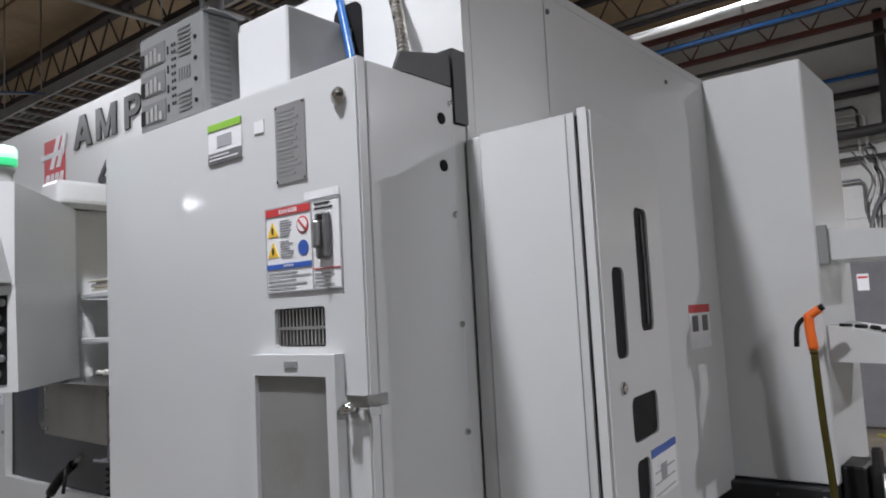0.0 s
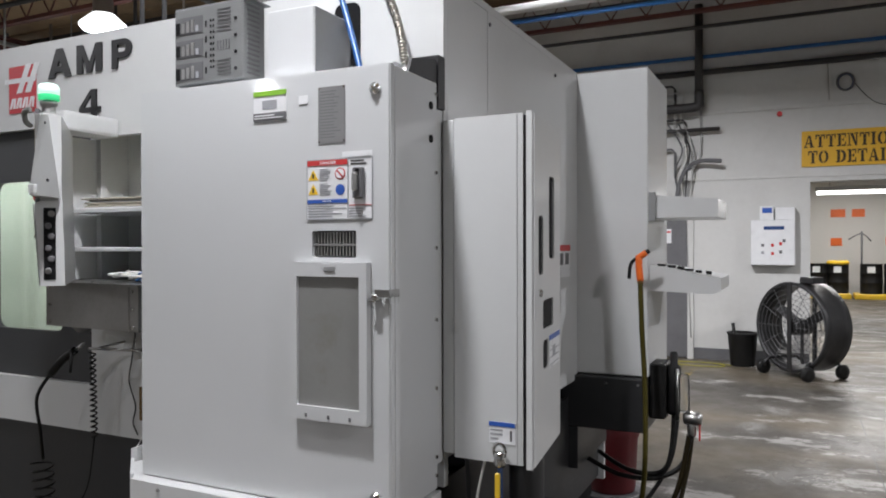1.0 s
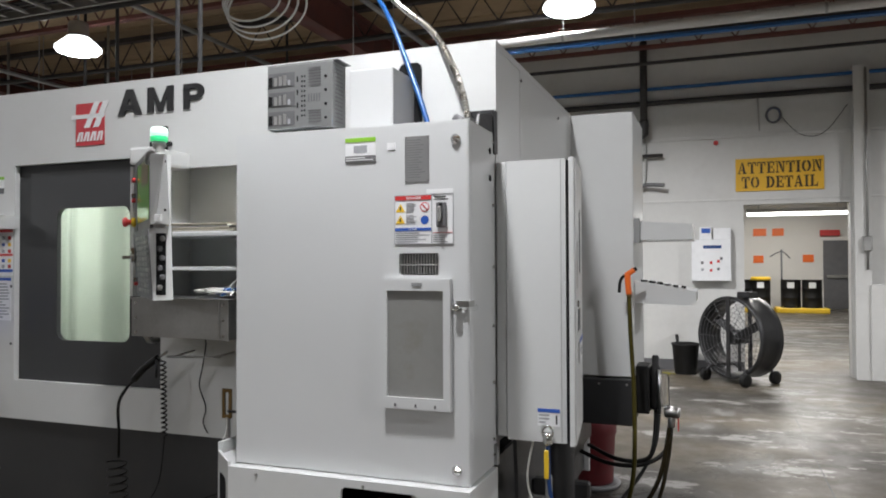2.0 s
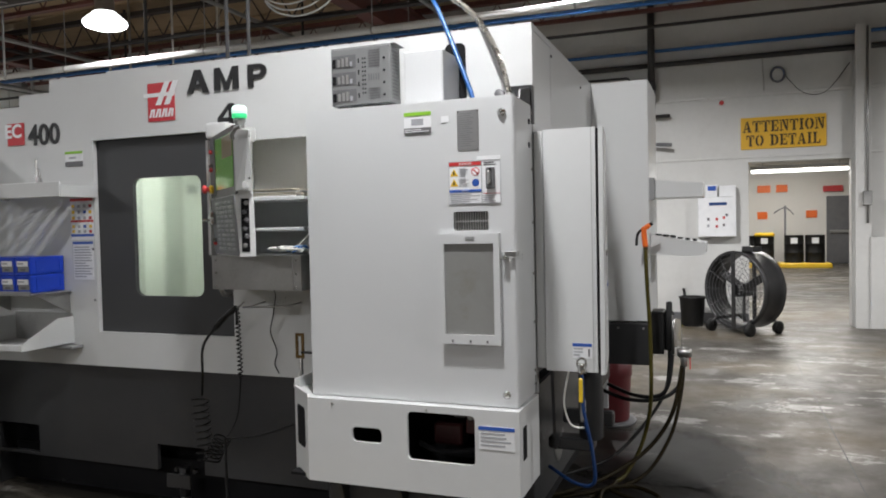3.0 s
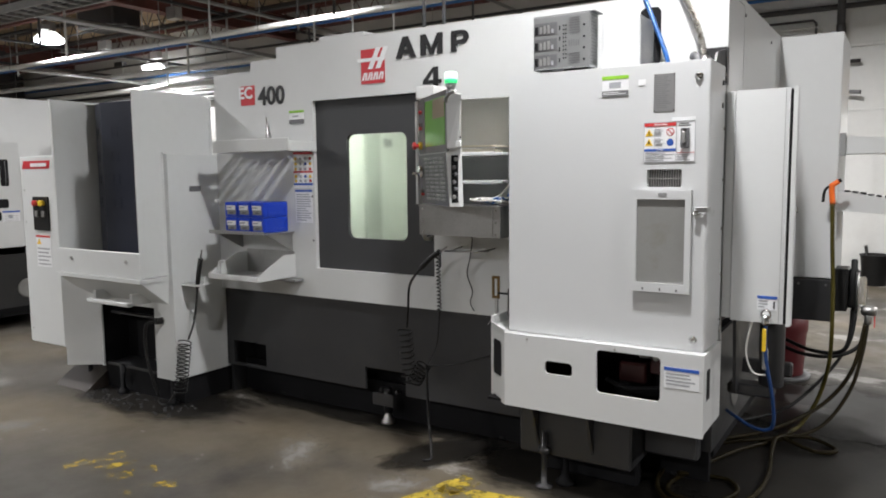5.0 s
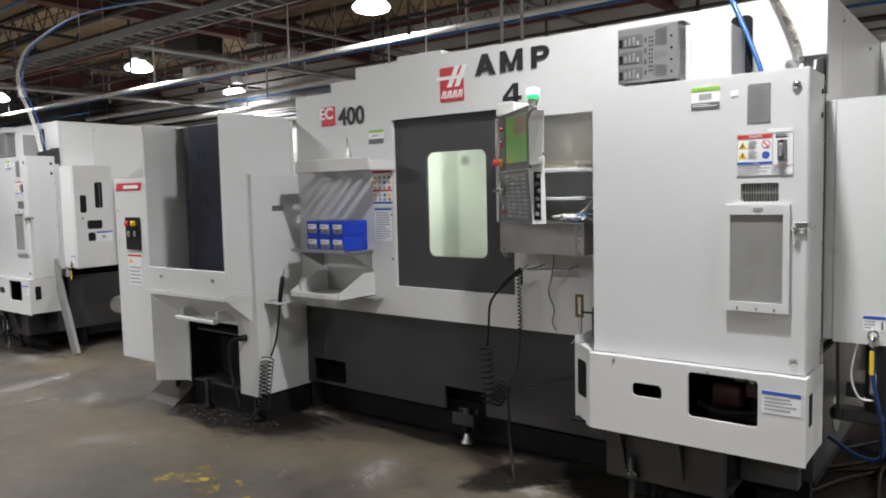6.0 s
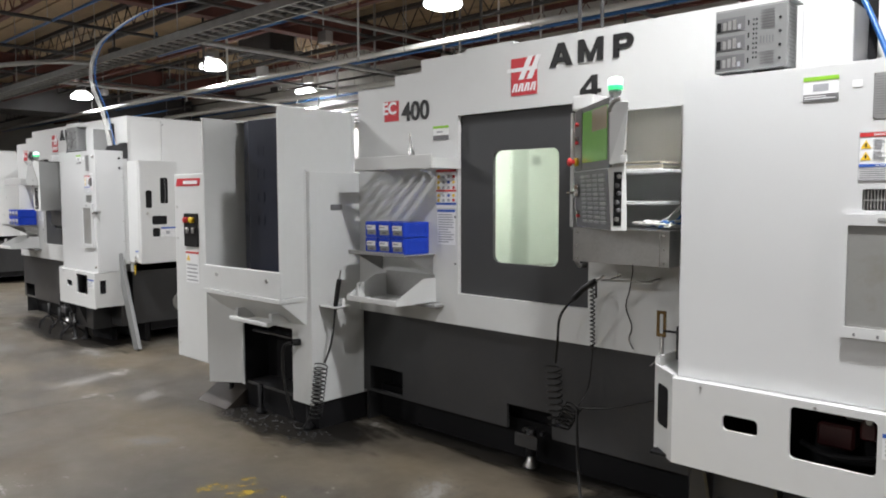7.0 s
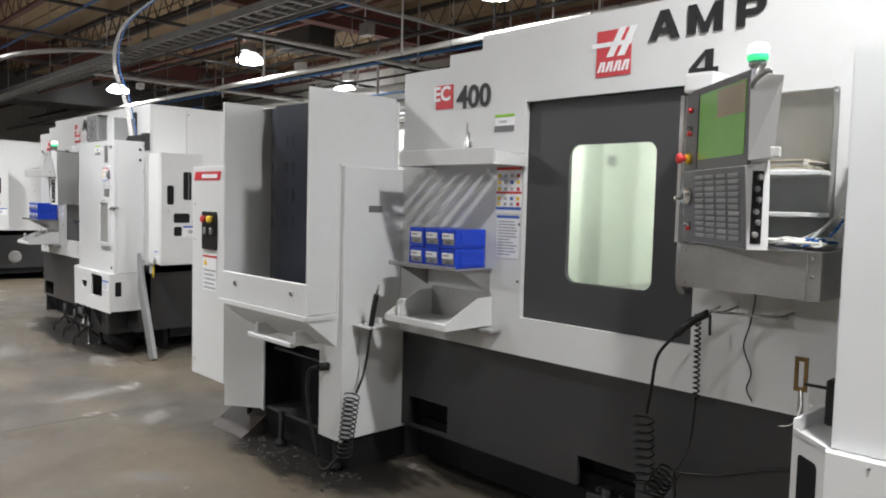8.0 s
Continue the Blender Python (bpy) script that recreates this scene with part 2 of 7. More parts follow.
def concrete():
    m = bpy.data.materials.new("sealed_concrete")
    m.use_nodes = True
    n, l = m.node_tree.nodes, m.node_tree.links
    b = n["Principled BSDF"]
    co = n.new("ShaderNodeTexCoord")

    def noise_at(scale, detail, rough, warp=(1, 1, 1)):
        mp = n.new("ShaderNodeMapping")
        mp.inputs["Scale"].default_value = warp
        l.new(co.outputs["Object"], mp.inputs["Vector"])
        t = n.new("ShaderNodeTexNoise")
        t.inputs["Scale"].default_value, t.inputs["Detail"].default_value, t.inputs["Roughness"].default_value = scale, detail, rough
        l.new(mp.outputs[0], t.inputs["Vector"])
        return t.outputs["Fac"]

    def span(src, a, c, lo, hi):
        r = n.new("ShaderNodeMapRange")
        l.new(src, r.inputs[0])
        r.inputs[1].default_value, r.inputs[2].default_value, r.inputs[3].default_value, r.inputs[4].default_value = a, c, lo, hi
        return r.outputs[0]

    def mixc(f, a, c):
        x = n.new("ShaderNodeMix")
        x.data_type = "RGBA"
        l.new(f, x.inputs["Factor"])
        for s, v in (("A", a), ("B", c)):
            if isinstance(v, tuple):
                x.inputs[s].default_value = (*v, 1)
            else:
                l.new(v, x.inputs[s])
        return x.outputs["Result"]

    base = mixc(span(noise_at(0.7, 8, 0.6), 0.35, 0.65, 0, 1), (0.052, 0.047, 0.039), (0.09, 0.082, 0.069))
    grain = mixc(span(noise_at(26, 6, 0.7), 0.4, 0.7, 0, 0.5), base, (0.062, 0.055, 0.047))
    tan = mixc(span(noise_at(0.45, 3, 0.5, (1, 1.6, 1)), 0.44, 0.66, 0, 0.7), grain, (0.15, 0.12, 0.078))
    # bare pale patches where traffic has worn the sealer, most of them along the aisle to the doorway
    ax_ = n.new("ShaderNodeSeparateXYZ")
    l.new(co.outputs["Object"], ax_.inputs[0])
    aisle = n.new("ShaderNodeMath")
    aisle.operation = "MULTIPLY"
    l.new(span(ax_.outputs["X"], -1.6, 0.1, 0, 1), aisle.inputs[0])
    l.new(span(ax_.outputs["Y"], 1.5, 5.5, 0, 1), aisle.inputs[1])
    wear = n.new("ShaderNodeMath")
    wear.operation = "MULTIPLY_ADD"
    l.new(aisle.outputs[0], wear.inputs[0])
    wear.inputs[1].default_value = 0.062
    l.new(noise_at(0.95, 14, 0.74, (1, 1.7, 1)), wear.inputs[2])
    worn = mixc(span(wear.outputs[0], 0.605, 0.632, 0, 0.72), tan, (0.36, 0.35, 0.33))
    scuff = mixc(span(noise_at(0.5, 6, 0.6, (1, 1.5, 1)), 0.5, 0.72, 0, 0.3), worn, (0.16, 0.142, 0.112))
    # fine grit and scratches
    specks = mixc(span(noise_at(48, 5, 0.8), 0.62, 0.70, 0, 0.45), scuff, (0.20, 0.18, 0.15))
    worn = mixc(span(noise_at(7, 10, 0.8, (1, 3.5, 1)), 0.60, 0.66, 0, 0.3), specks, (0.19, 0.175, 0.15))
    stain = mixc(span(noise_at(0.55, 7, 0.65, (1.3, 1, 1)), 0.57, 0.68, 0, 0.7), worn, (0.03, 0.028, 0.026))
    l.new(stain, b.inputs["Base Color"])
    l.new(span(noise_at(2.2, 8, 0.65), 0.35, 0.65, 0.3, 0.6), b.inputs["Roughness"])
    bp = n.new("ShaderNodeBump")
    bp.inputs["Strength"].default_value = 0.25
    bp.inputs["Distance"].default_value = 0.004
    l.new(noise_at(9, 8, 0.7), bp.inputs["Height"])
    l.new(bp.outputs["Normal"], b.inputs["Normal"])
    return m


CONCRETE = concrete()


# ---- builders ----
def box(bm, x0, x1, y0, y1, z0, z1, bev=0.0, seg=1):
    r = bmesh.ops.create_cube(bm, size=1, matrix=Matrix.Translation(((x0 + x1) / 2, (y0 + y1) / 2, (z0 + z1) / 2)) @ Matrix.Diagonal((abs(x1 - x0), abs(y1 - y0), abs(z1 - z0), 1)))
    if bev > 0:
        es = list({e for v in r["verts"] for e in v.link_edges})
        bmesh.ops.bevel(bm, geom=es, offset=min(bev, 0.45 * min(abs(x1 - x0), abs(y1 - y0), abs(z1 - z0))), segments=seg, affect="EDGES", profile=0.6)
    return bm


def B(*a, **k):
    return box(bmesh.new(), *a, **k)


def prism(bm, pts, axis, a, c):
    """Extrude a flat outline of (u, v) points along an axis from a to c."""
    def at(u, v, w):
        return {"x": (w, u, v), "y": (u, w, v), "z": (u, v, w)}[axis]
    lo = [bm.verts.new(at(u, v, a)) for u, v in pts]
    hi = [bm.verts.new(at(u, v, c)) for u, v in pts]
    n = len(pts)
    bm.faces.new(lo), bm.faces.new(hi[::-1])
    for i in range(n):
        bm.faces.new((lo[i], hi[i], hi[(i + 1) % n], lo[(i + 1) % n]))
    bmesh.ops.recalc_face_normals(bm, faces=bm.faces)
    return bm


def rrect(u0, u1, v0, v1, r, n=5):
    pts = []
    for cu, cv, a0 in ((u1 - r, v1 - r, 0), (u0 + r, v1 - r, 90), (u0 + r, v0 + r, 180), (u1 - r, v0 + r, 270)):
        for i in range(n + 1):
            a = radians(a0 + 90 * i / n)
            pts.append((cu + r * math.cos(a), cv + r * math.sin(a)))
    return pts


def plate(bm, axis, u0, u1, v0, v1, w0, w1, holes=(), r=0.0):
    """A sheet with rectangular holes (u0, u1, v0, v1); r rounds the holes' corners."""
    us = sorted({u0, u1, *[h[0] for h in holes], *[h[1] for h in holes]})
    vs = sorted({v0, v1, *[h[2] for h in holes], *[h[3] for h in holes]})
    us, vs = [u for u in us if u0 <= u <= u1], [v for v in vs if v0 <= v <= v1]

    def at(u, v, w):
        return {"x": (w, u, v), "y": (u, w, v), "z": (u, v, w)}[axis]
    seen = {}

    def vert(u, v, w):
        k = (round(u, 5), round(v, 5), w)
        if k not in seen:
            seen[k] = bm.verts.new(at(u, v, w))
        return seen[k]

    def solid(i, j):
        if not (0 <= i < len(us) - 1 and 0 <= j < len(vs) - 1):
            return False
        cu, cv = (us[i] + us[i + 1]) / 2, (vs[j] + vs[j + 1]) / 2
        return not any(h[0] < cu < h[1] and h[2] < cv < h[3] for h in holes)
    for i in range(len(us) - 1):
        for j in range(len(vs) - 1):
            if not solid(i, j):
                continue
            a, c, d, e = us[i], us[i + 1], vs[j], vs[j + 1]
            bm.faces.new([vert(*p, w0) for p in ((a, d), (c, d), (c, e), (a, e))])
            bm.faces.new([vert(*p, w1) for p in ((a, d), (a, e), (c, e), (c, d))])
            for di, dj, p, q in ((-1, 0, (a, d), (a, e)), (1, 0, (c, d), (c, e)), (0, -1, (a, d), (c, d)), (0, 1, (a, e), (c, e))):
                if not solid(i + di, j + dj):
                    bm.faces.new((vert(*p, w0), vert(*q, w0), vert(*q, w1), vert(*p, w1)))
    if r > 0:
        for h in holes:
            for cu, cv, su, sv in ((h[0], h[2], 1, 1), (h[1], h[2], -1, 1), (h[0], h[3], 1, -1), (h[1], h[3], -1, -1)):
                arc = [(cu + su * r * (1 - math.cos(radians(t))), cv + sv * r * (1 - math.sin(radians(t)))) for t in range(0, 91, 15)]
                prism(bm, [(cu, cv)] + arc, axis, w0, w1)
    bmesh.ops.recalc_face_normals(bm, faces=bm.faces)
    return bm


def smooth_path(pts, k=6):
    out, n = [], len(pts)
    for i in range(n - 1):
        p0, p1, p2, p3 = (Vector(pts[max(0, min(n - 1, j))]) for j in (i - 1, i, i + 1, i + 2))
        for s in range(k):
            t = s / k
            out.append(0.5 * (2 * p1 + (p2 - p0) * t + (2 * p0 - 5 * p1 + 4 * p2 - p3) * t * t + (3 * p1 - p0 - 3 * p2 + p3) * t ** 3))
    return out + [Vector(pts[-1])]


def tube(bm, pts, r, n=8, k=6, ribs=0.0):
    pts = smooth_path(pts, k) if k > 1 else [Vector(p) for p in pts]
    rings, up = [], None
    for i, p in enumerate(pts):
        d = (pts[min(i + 1, len(pts) - 1)] - pts[max(i - 1, 0)]).normalized()
        if up is None:
            up = d.orthogonal().normalized()
        up = (up - d * up.dot(d)).normalized()
        side = d.cross(up)
        rr = r * (1 + ribs * (i % 2))
        rings.append([bm.verts.new(p + rr * (math.cos(2 * math.pi * a / n) * up + math.sin(2 * math.pi * a / n) * side)) for a in range(n)])
    for a, c in zip(rings, rings[1:]):
        for i in range(n):
            f = bm.faces.new((a[i], a[(i + 1) % n], c[(i + 1) % n], c[i]))
            f.smooth = True
    bm.faces.new(rings[0][::-1]), bm.faces.new(rings[-1])
    return bm


def helix(start, end, r, turns, n=12):
    a, e = Vector(start), Vector(end)
    d = (e - a).normalized()
    u = d.orthogonal().normalized()
    s = d.cross(u)
    return [a + (e - a) * (i / (turns * n)) + r * (math.cos(2 * math.pi * i / n) * u + math.sin(2 * math.pi * i / n) * s) for i in range(turns * n + 1)]


def lathe(bm, prof, n=24, at=(0, 0, 0), axis="z"):
    """Turn a profile of (radius, height) round an axis through at."""
    rings = []
    for r, h in prof:
        ring = []
        for i in range(n):
            a = 2 * math.pi * i / n
            c, s = r * math.cos(a), r * math.sin(a)
            p = {"z": (c, s, h), "y": (c, h, s), "x": (h, c, s)}[axis]
            ring.append(bm.verts.new(Vector(p) + Vector(at)))
        rings.append(ring)
    for a, c in zip(rings, rings[1:]):
        for i in range(n):
            f = bm.faces.new((a[i], a[(i + 1) % n], c[(i + 1) % n], c[i]))
            f.smooth = True
    for ring in (rings[0], rings[-1]):
        bm.faces.new(ring)
    bmesh.ops.recalc_face_normals(bm, faces=bm.faces)
    return bm


def thing(name, at, label, category, group="", kind=""):
    ob = new(name)
    ob.empty_display_size = 0.1
    ob.location = at
    return tagged(ob, label, category, group, kind)


def part(name, bm, material, parent, label="", local=False):
    """Link a bmesh built in world places as one mesh under a thing or under a part of it."""
    root = parent
    while root.parent:
        root = root.parent
    if not local:
        bmesh.ops.translate(bm, verts=bm.verts, vec=-root.location)
    me = bpy.data.meshes.new(name)
    bm.to_mesh(me)
    bm.free()
    me.materials.append(material)
    ob = new(name, me)
    ob.parent = parent
    return tagged(ob, label)


def whole(name, bm, material, label="", category="", group="", kind=""):
    me = bpy.data.meshes.new(name)
    bm.to_mesh(me)
    bm.free()
    me.materials.append(material)
    return tagged(new(name, me), label, category, group, kind)


def text_bm(body, x0, x1, z0, z1, y, depth=0.006, bold=0.02, shear=0.0):
    """Flat letters fitted into a rectangle on a wall that faces -y."""
    cu = bpy.data.curves.new("letters", "FONT")
    cu.body, cu.size, cu.extrude, cu.offset, cu.shear, cu.align_x = body, 1.0, 0.02, bold, shear, "CENTER"
    cu.space_line = 0.9
    cu.resolution_u = 4
    ob = bpy.data.objects.new("letters", cu)
    scene.collection.objects.link(ob)
    bpy.context.view_layer.update()
    me = bpy.data.meshes.new_from_object(ob.evaluated_get(bpy.context.evaluated_depsgraph_get()))
    bpy.data.objects.remove(ob)
    bm = bmesh.new()
    bm.from_mesh(me)
    bpy.data.meshes.remove(me)
    xs, ys = [v.co.x for v in bm.verts], [v.co.y for v in bm.verts]
    a, c, d, e = min(xs), max(xs), min(ys), max(ys)
    for v in bm.verts:
        u, w, h = (v.co.x - a) / (c - a), (v.co.y - d) / (e - d), v.co.z
        v.co = (x0 + u * (x1 - x0), y - depth * (h + 0.02) / 0.04, z0 + w * (z1 - z0))
    bmesh.ops.recalc_face_normals(bm, faces=bm.faces)
    return bm


def letter(ch, x0, x1, z0, z1, y, d):
    """A plain heavy block letter, extruded d towards the viewer."""
    w, h = x1 - x0, z1 - z0
    bm = bmesh.new()

    def poly(*pts):
        prism(bm, [(x0 + u * w, z0 + v * h) for u, v in pts], "y", y - d, y)
    if ch == "A":
        poly((0, 0), (0.27, 0), (0.63, 1), (0.36, 1))
        poly((1, 0), (0.73, 0), (0.5, 0.64), (0.63, 1))
        poly((0.30, 0.19), (0.70, 0.19), (0.63, 0.40), (0.37, 0.40))
    elif ch == "M":
        poly((0, 0), (0.24, 0), (0.24, 1), (0, 1))
        poly((0.76, 0), (1, 0), (1, 1), (0.76, 1))
        poly((0.24, 1), (0.24, 0.62), (0.41, 0), (0.5, 0), (0.5, 0.32))
        poly((0.76, 1), (0.76, 0.62), (0.59, 0), (0.5, 0), (0.5, 0.32))
    elif ch == "P":
        poly((0, 0), (0.29, 0), (0.29, 1), (0, 1))
        poly((0.29, 0.80), (0.60, 0.80), (0.62, 1), (0.29, 1))
        poly((0.29, 0.35), (0.62, 0.35), (0.60, 0.55), (0.29, 0.55))
        out = [(0.62 + 0.38 * math.sin(radians(a)), 0.675 + 0.325 * math.cos(radians(a))) for a in range(0, 181, 20)]
        inn = [(0.60 + 0.10 * math.sin(radians(a)), 0.675 + 0.125 * math.cos(radians(a))) for a in range(0, 181, 20)]
        for i in range(9):
            poly(out[i], out[i + 1], inn[i + 1], inn[i])
    elif ch == "4":
        poly((0.56, 0), (0.82, 0), (0.82, 1), (0.56, 1))
        poly((0, 0.22), (1, 0.22), (1, 0.40), (0, 0.40))
        poly((0, 0.40), (0.24, 0.40), (0.60, 0.86), (0.56, 1))
    return bm


def stencil(body, x0, x1, z0, z1, y, d):
    """Heavy slab-serif stencil capitals fitted into a rectangle on a wall that faces -y, one mesh a letter."""
    made = []
    wide = {"A": 1.0, "T": 0.92, "E": 0.86, "N": 1.04, "I": 0.5, "O": 0.98, "D": 0.98, "L": 0.84, " ": 0.5}
    k = (x1 - x0) / (sum(wide[c] for c in body) + 0.12 * (len(body) - 1))
    x = x0

    def poly(w, *pts):
        prism(bm, [(x + u * w, z0 + v * (z1 - z0)) for u, v in pts], "y", y - d, y)

    def bar(w, u0, u1, v0, v1):
        poly(w, (u0, v0), (u1, v0), (u1, v1), (u0, v1))

    def bow(w, cu, ru, ri, a0, a1):
        for i in range(6):
            a, c = (radians(a0 + (a1 - a0) * j / 6) for j in (i, i + 1))
            poly(w, (cu + ri * math.cos(a), 0.5 + 0.36 * math.sin(a)), (cu + ru * math.cos(a), 0.5 + 0.5 * math.sin(a)), (cu + ru * math.cos(c), 0.5 + 0.5 * math.sin(c)), (cu + ri * math.cos(c), 0.5 + 0.36 * math.sin(c)))
    for c in body:
        w = wide[c] * k
        bm = bmesh.new()
        if c == "A":
            poly(w, (0.10, 0.1), (0.20, 0.1), (0.50, 0.88), (0.43, 1.0))
            poly(w, (0.90, 0.1), (0.62, 0.1), (0.46, 0.95), (0.60, 1.0))
            bar(w, 0.27, 0.60, 0.28, 0.38), bar(w, 0.0, 0.34, 0, 0.1), bar(w, 0.56, 1.0, 0, 0.1)
        elif c == "T":
            bar(w, 0.37, 0.65, 0.1, 0.86), bar(w, 0.26, 0.76, 0, 0.1), bar(w, 0, 0.46, 0.88, 1.0), bar(w, 0.54, 1.0, 0.88, 1.0)
            bar(w, 0, 0.12, 0.66, 0.88), bar(w, 0.88, 1.0, 0.66, 0.88)
        elif c == "E" or c == "L":
            bar(w, 0.14, 0.44, 0.1, 0.9), bar(w, 0, 0.44, 0, 0.1), bar(w, 0, 0.44 if c == "E" else 0.58, 0.9, 1.0)
            bar(w, 0.49, 1.0, 0, 0.12), bar(w, 0.87, 1.0, 0.12, 0.34)
            if c == "E":
                bar(w, 0.49, 0.98, 0.88, 1.0), bar(w, 0.86, 0.98, 0.68, 0.88), bar(w, 0.49, 0.76, 0.45, 0.56), bar(w, 0.68, 0.76, 0.36, 0.65)
        elif c == "N":
            bar(w, 0.12, 0.24, 0.1, 0.86), bar(w, 0.78, 0.90, 0.14, 0.9), bar(w, 0, 0.36, 0, 0.1), bar(w, 0.64, 1.0, 0.9, 1.0), bar(w, 0, 0.2, 0.9, 1.0)
            poly(w, (0.24, 1.0), (0.50, 1.0), (0.90, 0.0), (0.72, 0.0))
        elif c == "I":
            bar(w, 0.24, 0.76, 0.1, 0.9), bar(w, 0.02, 0.98, 0, 0.1), bar(w, 0.02, 0.98, 0.9, 1.0)
        elif c == "O":
            bow(w, 0.46, 0.46, 0.20, 94, 266), bow(w, 0.54, 0.46, 0.20, -86, 86)
        elif c == "D":
            bar(w, 0.12, 0.40, 0.1, 0.9), bar(w, 0, 0.42, 0, 0.1), bar(w, 0, 0.42, 0.9, 1.0), bow(w, 0.48, 0.52, 0.24, -90, 90)
        x += w + 0.12 * k
        if c == " ":
            bm.free()
        else:
            made.append(bm)
    return made


def sticker(parent, name, x0, x1, z0, z1, y, material, label="", t=0.0015):
    return part(name, B(x0, x1, y - t, y, z0, z1), material, parent, label)


def bars(parent, x0, x1, z0, z1, y, rows, material=None, fill=0.45, seed=1, name="print_block"):
    rnd = random.Random(seed)
    bm = bmesh.new()
    h = (z1 - z0) / rows
    for i in range(rows):
        z = z1 - (i + 0.5) * h
        box(bm, x0, x0 + (x1 - x0) * rnd.uniform(0.6, 1.0), y - 0.001, y, z - h * fill / 2, z + h * fill / 2)
    return part(name, bm, material or STGREY, parent)


def disc(bm, x, y, z, r, h, axis="y", n=14):
    prof = [(r, 0), (r, -h * 0.7), (r * 0.8, -h)]
    return lathe(bm, prof, n, (x, y, z), axis)


# ---- the hall ----
WY = 10.09
whole("floor", B(-34, 12, -15, 28, -0.2, 0), CONCRETE, "worn grey-brown sealed concrete floor with pale patches", "floor", kind="structure")
DX0, DX1, DZ = 0.25, 1.62, 2.44
wall = bmesh.new()
plate(wall, "y", -34, 9, 0, 5.6, WY, WY + 0.22, [(DX0, DX1, -1, DZ)])
whole("wall_north", wall, WALLP, "white painted masonry wall with a doorway", "wall", kind="structure")
whole("wall_south", B(-34, 9, -14.2, -14, 0, 5.6), WALLD, "grey painted wall", "wall", kind="structure")
whole("wall_east", B(9, 9.2, -14.2, WY + 0.22, 0, 5.6), WALLD, "grey painted wall", "wall", kind="structure")
whole("wall_west", B(-34.2, -34, -14.2, WY + 0.22, 0, 5.6), WALLD, "grey painted wall", "wall", kind="structure")
bb = bmesh.new()
box(bb, -34, DX0 - 0.01, WY - 0.02, WY - 0.002, 0, 0.16, 0.004)
box(bb, DX1 + 0.25, 9, WY - 0.02, WY - 0.002, 0, 0.16, 0.004)
whole("baseboard", bb, DGREY, "dark grey wall base strip", "baseboard", kind="structure")
# pale stripe band between wall courses
tr = bmesh.new()
box(tr, -34, 9, WY - 0.012, WY - 0.002, 2.50, 2.53, 0.003)
box(tr, -34, 9, WY - 0.03, WY - 0.002, 3.42, 3.47, 0.005)
box(tr, -34, 9, WY - 0.03, WY - 0.002, 3.98, 4.05, 0.005)
whole("trim", tr, WALLP, "painted ledges along the masonry", "trim", kind="structure")
col = thing("steel_column", (1.72, WY - 0.1, 0), "grey painted steel column beside the doorway", "column")
cb = bmesh.new()
box(cb, DX1 + 0.02, DX1 + 0.22, WY - 0.2, WY - 0.185, 0, 4.3, 0.002)
box(cb, DX1 + 0.02, DX1 + 0.22, WY - 0.03, WY - 0.015, 0, 4.3, 0.002)
box(cb, DX1 + 0.11, DX1 + 0.13, WY - 0.185, WY - 0.03, 0, 4.3)
part("flange", cb, WALLP, col)
part("conduit", tube(bmesh.new(), [(DX1 + 0.17, WY - 0.225, 1.5), (DX1 + 0.17, WY - 0.225, 4.25)], 0.016, 8, 1), GALV, col)
part("switch_box", B(DX1 + 0.11, DX1 + 0.22, WY - 0.27, WY - 0.2, 1.75, 1.95, 0.008), GALV, col)
part("guard_sheet", B(DX1 + 0.2, DX1 + 0.62, WY - 0.24, WY - 0.2, 0, 1.3, 0.006), WALLP, col)

# roof: deck boards, joists, girders in one ceiling
cl = bmesh.new()
for i in range(34):
    y = -14 + i * 0.72
    box(cl, -34, 9, y + 0.01, y + 0.71, 5.3 + 0.02 * (i % 2), 5.42)
whole("ceiling", cl, DECK, "tan board roof deck", "ceiling", kind="structure")
for i in range(13):
    y = -12.6 + i * 1.85
    if y > WY - 0.2:
        break
    j = bmesh.new()
    box(j, -33.9, 8.9, y - 0.06, y + 0.06, 5.14, 5.21)
    box(j, -33.9, 8.9, y - 0.05, y + 0.05, 4.72, 4.77)
    for k in range(88):
        x = -33.8 + k * 0.485
        tube(j, [(x, y, 4.77), (x + 0.2425, y, 5.14), (x + 0.485, y, 4.77)], 0.012, 4, 1)
    whole("roof_joist", j, JOIST if i % 2 else OXIDE, "dark open-web steel roof joist", "joist", "roof joists", "structure")
for x in (-27.5, -20.4, -11.9, -4.9, 2.6):
    g = bmesh.new()
    box(g, x - 0.12, x + 0.12, -13.9, WY - 0.02, 4.62, 4.645)
    box(g, x - 0.12, x + 0.12, -13.9, WY - 0.02, 5.08, 5.10)
    box(g, x - 0.01, x + 0.01, -13.9, WY - 0.02, 4.645, 5.08)
    whole("roof_girder", g, OXIDE, "dark red steel roof girder", "girder", "roof girders", "structure")


def pipe_run(name, pts, r, material, label, group="", k=1, kind=""):
    return whole(name, tube(bmesh.new(), pts, r, 10, k), material, label, "pipe", group, kind)


